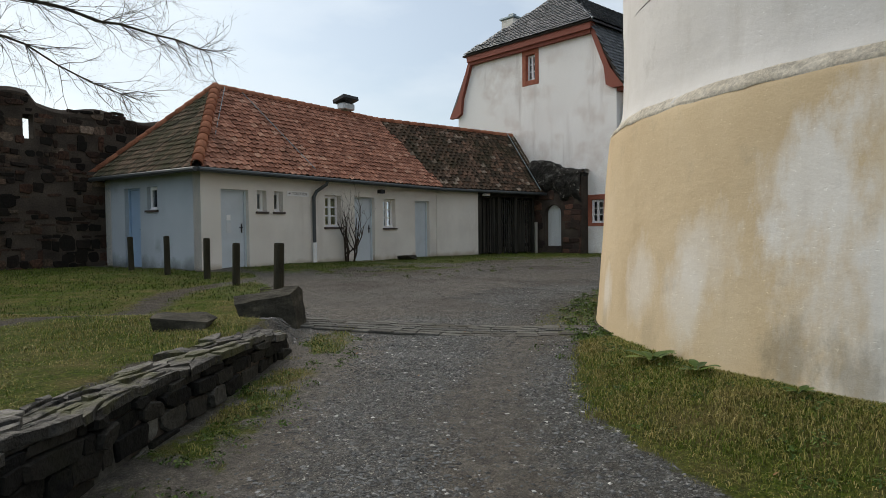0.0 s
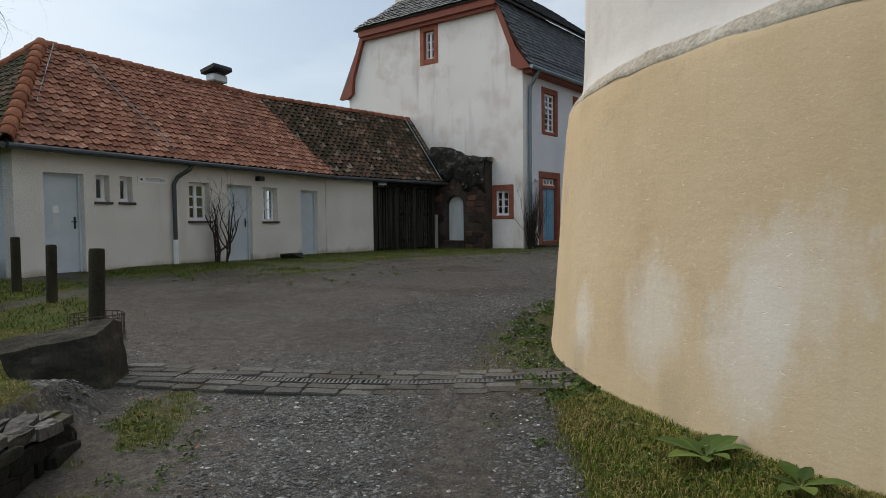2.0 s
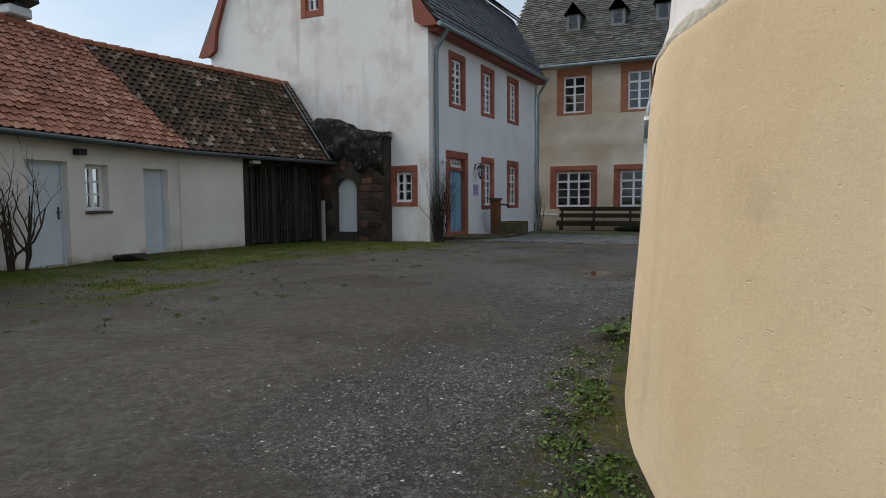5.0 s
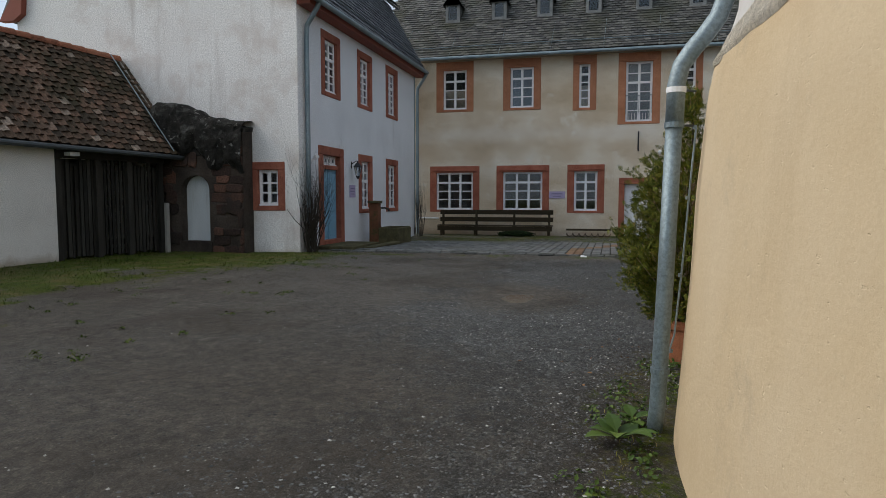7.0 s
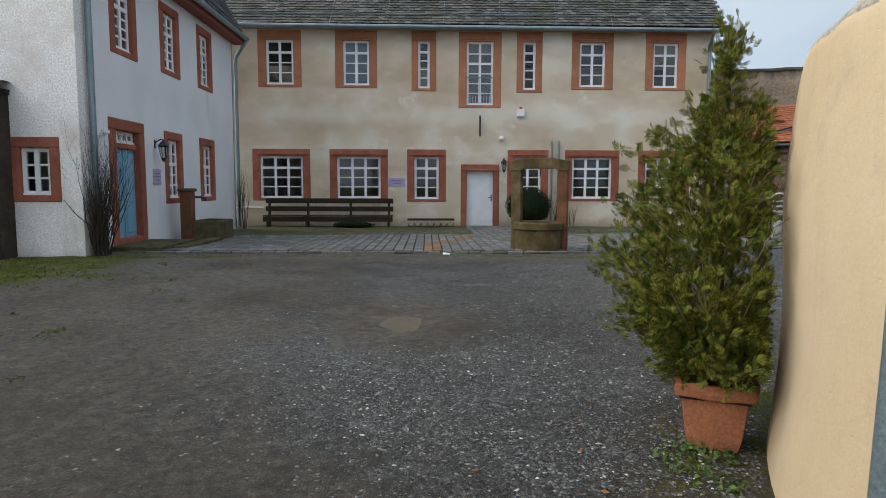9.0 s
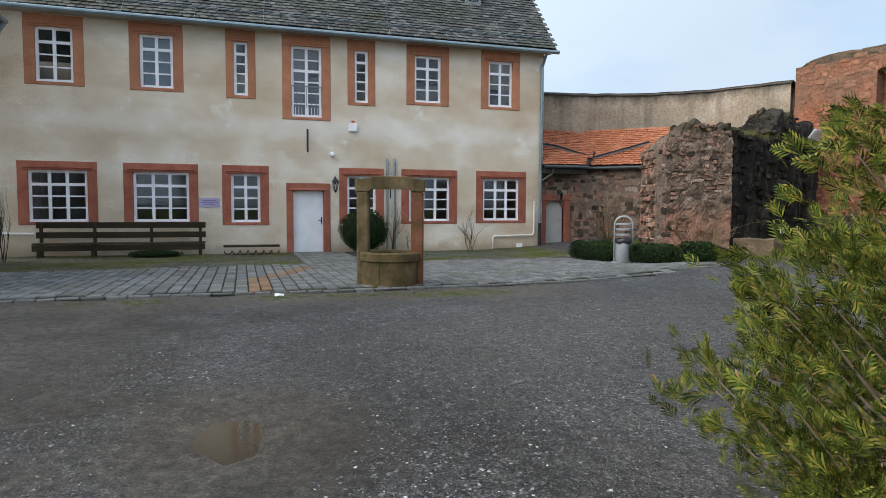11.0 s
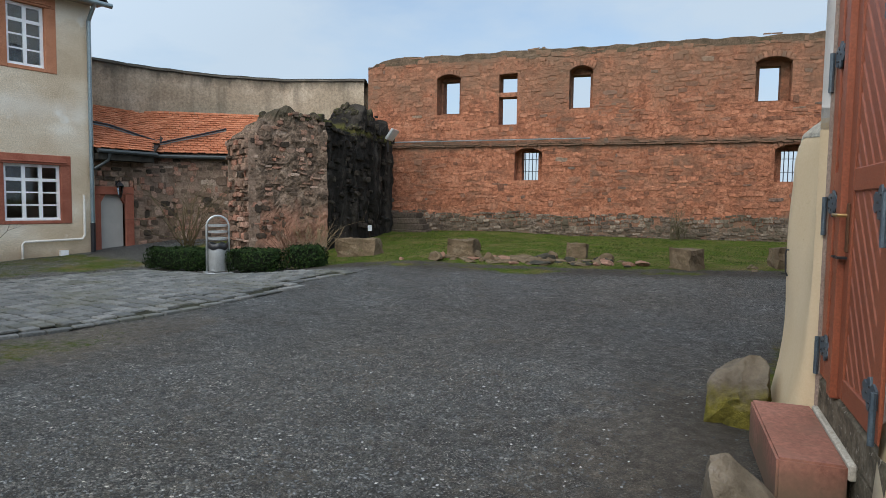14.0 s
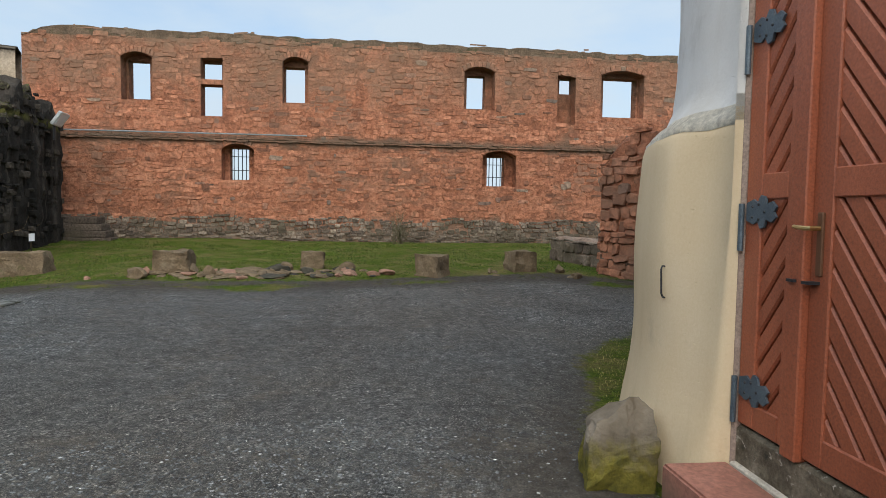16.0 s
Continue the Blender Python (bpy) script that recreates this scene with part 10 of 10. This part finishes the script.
# broad-leaved weeds at the keep's foot
def weed(x, y, n, size, seed, label, name="weed"):
    rng = np.random.default_rng(seed)
    r = math.hypot(x - KEEP[0], y - KEEP[1])
    k = max(r, 5.0 + 0.85 * size) / r
    x, y = KEEP[0] + (x - KEEP[0]) * k, KEEP[1] + (y - KEEP[1]) * k
    o = empty(name, pose(x, y, gz(x, y)), label, "plant")
    for k in range(n):
        a = 2 * math.pi * k / n + rng.uniform(-0.3, 0.3)
        l, up = size * rng.uniform(0.6, 1.1), rng.uniform(0.3, 1.0)
        bm = bmesh.new()
        rows = []
        for t in np.linspace(0, 1, 6):
            w = 0.36 * l * math.sin(math.pi * min(1, 0.12 + t * 0.9)) ** 0.8 * (0.25 if t < 0.25 else 1)
            c = Vector((math.cos(a) * l * t, math.sin(a) * l * t, l * up * (t - 0.62 * t * t) + 0.02))
            sd = Vector((-math.sin(a), math.cos(a), 0)) * w * 0.6
            rows.append((bm.verts.new(c + sd + Vector((0, 0, 0.02 * w))), bm.verts.new(c - Vector((0, 0, 0.06 * w))), bm.verts.new(c - sd + Vector((0, 0, 0.02 * w)))))
        for p, q in zip(rows, rows[1:]):
            bm.faces.new((p[0], p[1], q[1], q[0]))
            bm.faces.new((p[1], p[2], q[2], q[1]))
        part("leaf", bm, weed_leaf, o)


weed(3.30, 5.55, 9, 0.26, 1, "broad-leaved green weed at the foot of the keep")
weed(3.18, 5.12, 7, 0.2, 2, "low green weed at the foot of the keep")
weed(2.98, 4.35, 6, 0.17, 3, "low green weed at the foot of the keep")
weed(8.30, 8.42, 8, 0.24, 4, "yellow-green leafy plant at the foot of the downpipe")
weed(8.62, 8.40, 6, 0.18, 5, "green leafy plant beside the downpipe")
weed(2.72, 3.35, 6, 0.2, 6, "tuft of green leaves at the foot of the keep")

# ---- grass and gravel ----
def inside_keep(x, y):
    return np.hypot(x - KEEP[0], y - KEEP[1]) < 4.99


def blades(name, n, box, height, width, seed, thin=1.0, label="short winter grass", ring=None, mat=None):
    rng = np.random.default_rng(seed)
    x, y = rng.uniform(box[0], box[1], n), rng.uniform(box[2], box[3], n)
    if ring:
        a, r = np.radians(rng.uniform(ring[0], ring[1], n)), ring[2] + (ring[3] - ring[2]) * rng.random(n) ** 2
        x, y = KEEP[0] + r * np.cos(a), KEEP[1] + r * np.sin(a)
    g = grass_amount(x, y)
    clump = value_noise(x, y, 5.0, seed)
    ok = (rng.random(n) < np.clip((g - 0.25) * 1.5, 0, 1) * (0.25 + clump) * thin) & ~inside_keep(x, y)
    al, lf, nn = bank_side(x, y)
    ok &= ~((np.abs(lf - 0.08) < 0.2) & (al > -0.2) & (al < nn + 0.05))
    x, y, g = x[ok], y[ok], g[ok]
    z = ground_z(x, y)
    m = len(x)
    h = rng.uniform(*height, m) * (0.6 + 0.6 * value_noise(x, y, 3.0, seed + 1))
    a, lean = rng.uniform(0, 2 * np.pi, m), rng.uniform(0.3, 1.9, m)
    w = rng.uniform(*width, m)
    cx, cy = np.cos(a), np.sin(a)
    sx, sy = -cy * w, cx * w
    b0 = np.stack([x - sx, y - sy, z - 0.01], 1)
    b1 = np.stack([x + sx, y + sy, z - 0.01], 1)
    m0 = np.stack([x + cx * lean * h * 0.35 - sx * 0.7, y + cy * lean * h * 0.35 - sy * 0.7, z + h * 0.6], 1)
    m1 = np.stack([x + cx * lean * h * 0.35 + sx * 0.7, y + cy * lean * h * 0.35 + sy * 0.7, z + h * 0.6], 1)
    tip = np.stack([x + cx * lean * h, y + cy * lean * h, z + h * (1 - 0.35 * lean)], 1)
    v = np.stack([b0, b1, m1, m0, tip], 1).reshape(-1, 3)
    k = np.arange(m) * 5
    f = np.stack([k, k + 1, k + 2, k + 3], 1).tolist() + np.stack([k + 3, k + 2, k + 4], 1).tolist()
    tagged(new(name, raw_mesh(name, v.tolist(), f, mat or grass_leaf)), label, "grass", "", "stuff")


lawn_leaf = leaf_mat("lawn_blade", [(0.0, (0.03, 0.045, 0.008)), (0.4, (0.05, 0.085, 0.010)), (0.8, (0.085, 0.125, 0.015)), (1.0, (0.15, 0.15, 0.04))])
blades("grass", 170000, (0.2, 12.9, -1.0, 9.6), (0.012, 0.05), (0.0016, 0.0032), 201, label="short uneven winter grass round the keep")
blades("grass", 170000, (-3.5, 5.5, 5.0, 12.5), (0.01, 0.042), (0.002, 0.004), 202, label="short patchy grass on the bank")
blades("grass", 90000, (0, 1, 0, 1), (0.012, 0.045), (0.0016, 0.0034), 208, label="matted straw and grass beside the drive", ring=(140, 200, 4.99, 7.4))
blades("grass", 60000, (-6.5, 9.5, 12.0, 22.0), (0.02, 0.07), (0.004, 0.008), 203, label="short green grass before the toilets", mat=lawn_leaf)
blades("grass", 26000, (5.0, 20.0, 14.0, 20.5), (0.02, 0.055), (0.004, 0.008), 204, label="mossy grass strip along the buildings", mat=lawn_leaf)
blades("grass", 90000, (10.5, 28.0, -13.5, 0.5), (0.012, 0.04), (0.005, 0.010), 205, label="mown lawn before the ruined wall", mat=lawn_leaf)
blades("grass", 9000, (0, 1, 0, 1), (0.02, 0.065), (0.002, 0.0045), 207, label="taller grass tufts along the foot of the keep", ring=(140, 215, 4.99, 5.22))
blades("grass", 9000, (18.5, 31.0, 0.0, 15.5), (0.02, 0.05), (0.004, 0.008), 206, label="thin grass at the edges of the paving", mat=lawn_leaf)


def weed_bed(label, spots, size, seed, mat):
    """Low clumps of small leaves, each clump a little mound."""
    rng = np.random.default_rng(seed)
    cs, ns = [], []
    for x, y, reach, n in spots:
        for k in range(n):
            a, r = rng.uniform(0, 2 * math.pi), reach * math.sqrt(rng.random())
            px, py = x + r * math.cos(a), y + r * math.sin(a)
            if inside_keep(px, py):
                continue
            cs.append(np.array([px, py, float(surface_z(px, py)) + 0.01 + rng.uniform(0.0, 0.6) * max(0.0, reach - r) ** 0.7 * 0.5]))
            ns.append(np.array([math.cos(a) * 0.6, math.sin(a) * 0.6, 1.0]) + rng.normal(0, 0.45, 3))
    tagged(leaf_cloud("weeds", cs, ns, size, mat, None, rng), label, "weeds")


rng = np.random.default_rng(211)
on_ring = lambda a, r: (KEEP[0] + r * math.cos(radians(a)), KEEP[1] + r * math.sin(radians(a)))
weed_bed("low green weeds along the foot of the keep", [(*on_ring(a, 5.03 + 0.38 * rng.random() ** 1.6), rng.uniform(0.05, 0.15), int(rng.integers(14, 60))) for a in np.concatenate([rng.uniform(98, 140, 62), rng.uniform(60, 96, 26)])], 0.034, 212, weed_leaf)
weed_bed("small weeds and clover on the verge of the keep", [(*on_ring(a, 5.05 + 1.1 * rng.random() ** 1.3), rng.uniform(0.04, 0.12), int(rng.integers(10, 34))) for a in rng.uniform(140, 196, 80)], 0.028, 213, weed_leaf)
weed_bed("small mossy tufts scattered over the trodden court", [(rng.uniform(6, 18), rng.uniform(12.3, 17.5), rng.uniform(0.03, 0.11), int(rng.integers(10, 30))) for _ in range(130)], 0.03, 214, lawn_leaf)
weed_bed("weeds and clover at the foot of the low wall", [(LOW_WALL[0][0] + 0.748 * u + 0.663 * v, LOW_WALL[0][1] + 0.663 * u - 0.748 * v, rng.uniform(0.04, 0.12), int(rng.integers(12, 40))) for u, v in zip(rng.uniform(2.4, 7.2, 60), rng.uniform(0.08, 0.75, 60))], 0.026, 215, weed_leaf)

gravel_chip = pieces_mat("gravel_chip", [(0.0, (0.034, 0.036, 0.037)), (0.45, (0.086, 0.090, 0.091)), (0.8, (0.14, 0.146, 0.147)), (0.95, (0.19, 0.195, 0.193)), (0.975, (0.36, 0.36, 0.345)), (1.0, (0.52, 0.52, 0.49))], 0.75, 60, 0.3)


def chips(name, n, centre, reach, size, seed, limit=None):
    rng = np.random.default_rng(seed)
    a, r = rng.uniform(0, 2 * np.pi, n), reach * np.sqrt(rng.random(n))
    x, y = centre[0] + r * np.cos(a), centre[1] + r * np.sin(a)
    ok = (grass_amount(x, y) < 0.45) & ~inside_keep(x, y) & (x < 19.5)
    al, lf, nn = bank_side(x, y)
    ok &= (lf < -0.15) | (al > nn + 0.3)
    dx, dy = x - DR0.x, y - DR0.y
    ok &= (np.abs(dx * dr_n.x + dy * dr_n.y + 0.08) > 0.36)
    ok &= rng.random(n) < 0.05 + 0.95 * (1 - np.clip(1.25 * fines_amount(x, y), 0, 1)) * (0.25 + value_noise(x, y, 1.6, 12))
    ok &= np.hypot((x - PUDDLE[0]) / 0.9, (y - PUDDLE[1]) / 0.6) > 1
    x, y = x[ok], y[ok]
    m = len(x)
    z = surface_z(x, y)
    s = size[0] + (size[1] - size[0]) * rng.random(m) ** 2.2
    base = np.array([(1, 0, 0.15), (0.2, 0.75, 0.05), (-0.9, 0.3, 0.15), (-0.3, -0.7, 0.05), (0.15, 0.1, 0.42), (0, 0, -0.5)])
    t = rng.uniform(0, 2 * np.pi, m)
    bx = base[None, :, 0] * rng.uniform(0.6, 1.2, (m, 6))
    by = base[None, :, 1] * rng.uniform(0.6, 1.2, (m, 6))
    bz = base[None, :, 2] * rng.uniform(0.5, 1.2, (m, 6))
    v = np.stack([x[:, None] + s[:, None] * (bx * np.cos(t)[:, None] - by * np.sin(t)[:, None]), y[:, None] + s[:, None] * (bx * np.sin(t)[:, None] + by * np.cos(t)[:, None]), z[:, None] + s[:, None] * bz], 2).reshape(-1, 3)
    k = np.arange(m) * 6
    f = []
    for p, q in ((0, 1), (1, 2), (2, 3), (3, 0)):
        f += np.stack([k + p, k + q, k + 4], 1).tolist() + np.stack([k + q, k + p, k + 5], 1).tolist()
    tagged(new(name, raw_mesh(name, v.tolist(), f, gravel_chip)), "loose grey gravel chippings on the drive", "gravel", "", "stuff")


chips("gravel", 95000, (0.9, 6.0), 3.4, (0.007, 0.025), 301)
chips("gravel", 45000, (4.6, 9.4), 3.0, (0.005, 0.019), 304)
chips("gravel", 75000, (8.8, 10.0), 3.7, (0.005, 0.018), 302)
chips("gravel", 110000, (13.7, 7.3), 4.2, (0.005, 0.018), 303)
bm = bmesh.new()
bmesh.ops.create_icosphere(bm, subdivisions=2, radius=0.055)
for v in bm.verts:
    v.co = Vector((v.co.x * 1.5, v.co.y, v.co.z * 0.45)) * (1 + 0.5 * noise.noise(v.co * 30))
scrap = tagged(part("paper_scrap", bm, white_paint), "crumpled white scrap of paper by the paving", "litter")
scrap.matrix_world = pose(19.42, 9.12, float(surface_z(19.42, 9.12)) + 0.015, 0, 0, 70)
# fallen leaves
rng = np.random.default_rng(401)
cs, ns = [], []
for cx, cy, sp, n in ((10.4, 8.35, 0.35, 26), (9.5, 8.6, 0.5, 16), (2.4, 8.9, 0.8, 20), (1.5, 4.6, 0.8, 22), (14.0, 16.6, 3.0, 60), (5.5, 8.5, 0.7, 14)):
    for k in range(n):
        x, y = cx + rng.normal(0, sp), cy + rng.normal(0, sp)
        if not inside_keep(x, y):
            cs.append(np.array([x, y, gz(x, y) + 0.012]))
            ns.append(np.array([rng.normal(0, 0.3), rng.normal(0, 0.3), 1.0]))
dead_leaf = leaf_mat("dead_leaf", [(0.0, (0.06, 0.035, 0.02)), (0.6, (0.15, 0.075, 0.035)), (1.0, (0.25, 0.14, 0.06))])
tagged(leaf_cloud("fallen_leaves", cs, ns, 0.036, dead_leaf, None, rng), "brown fallen leaves scattered on the ground", "leaves")
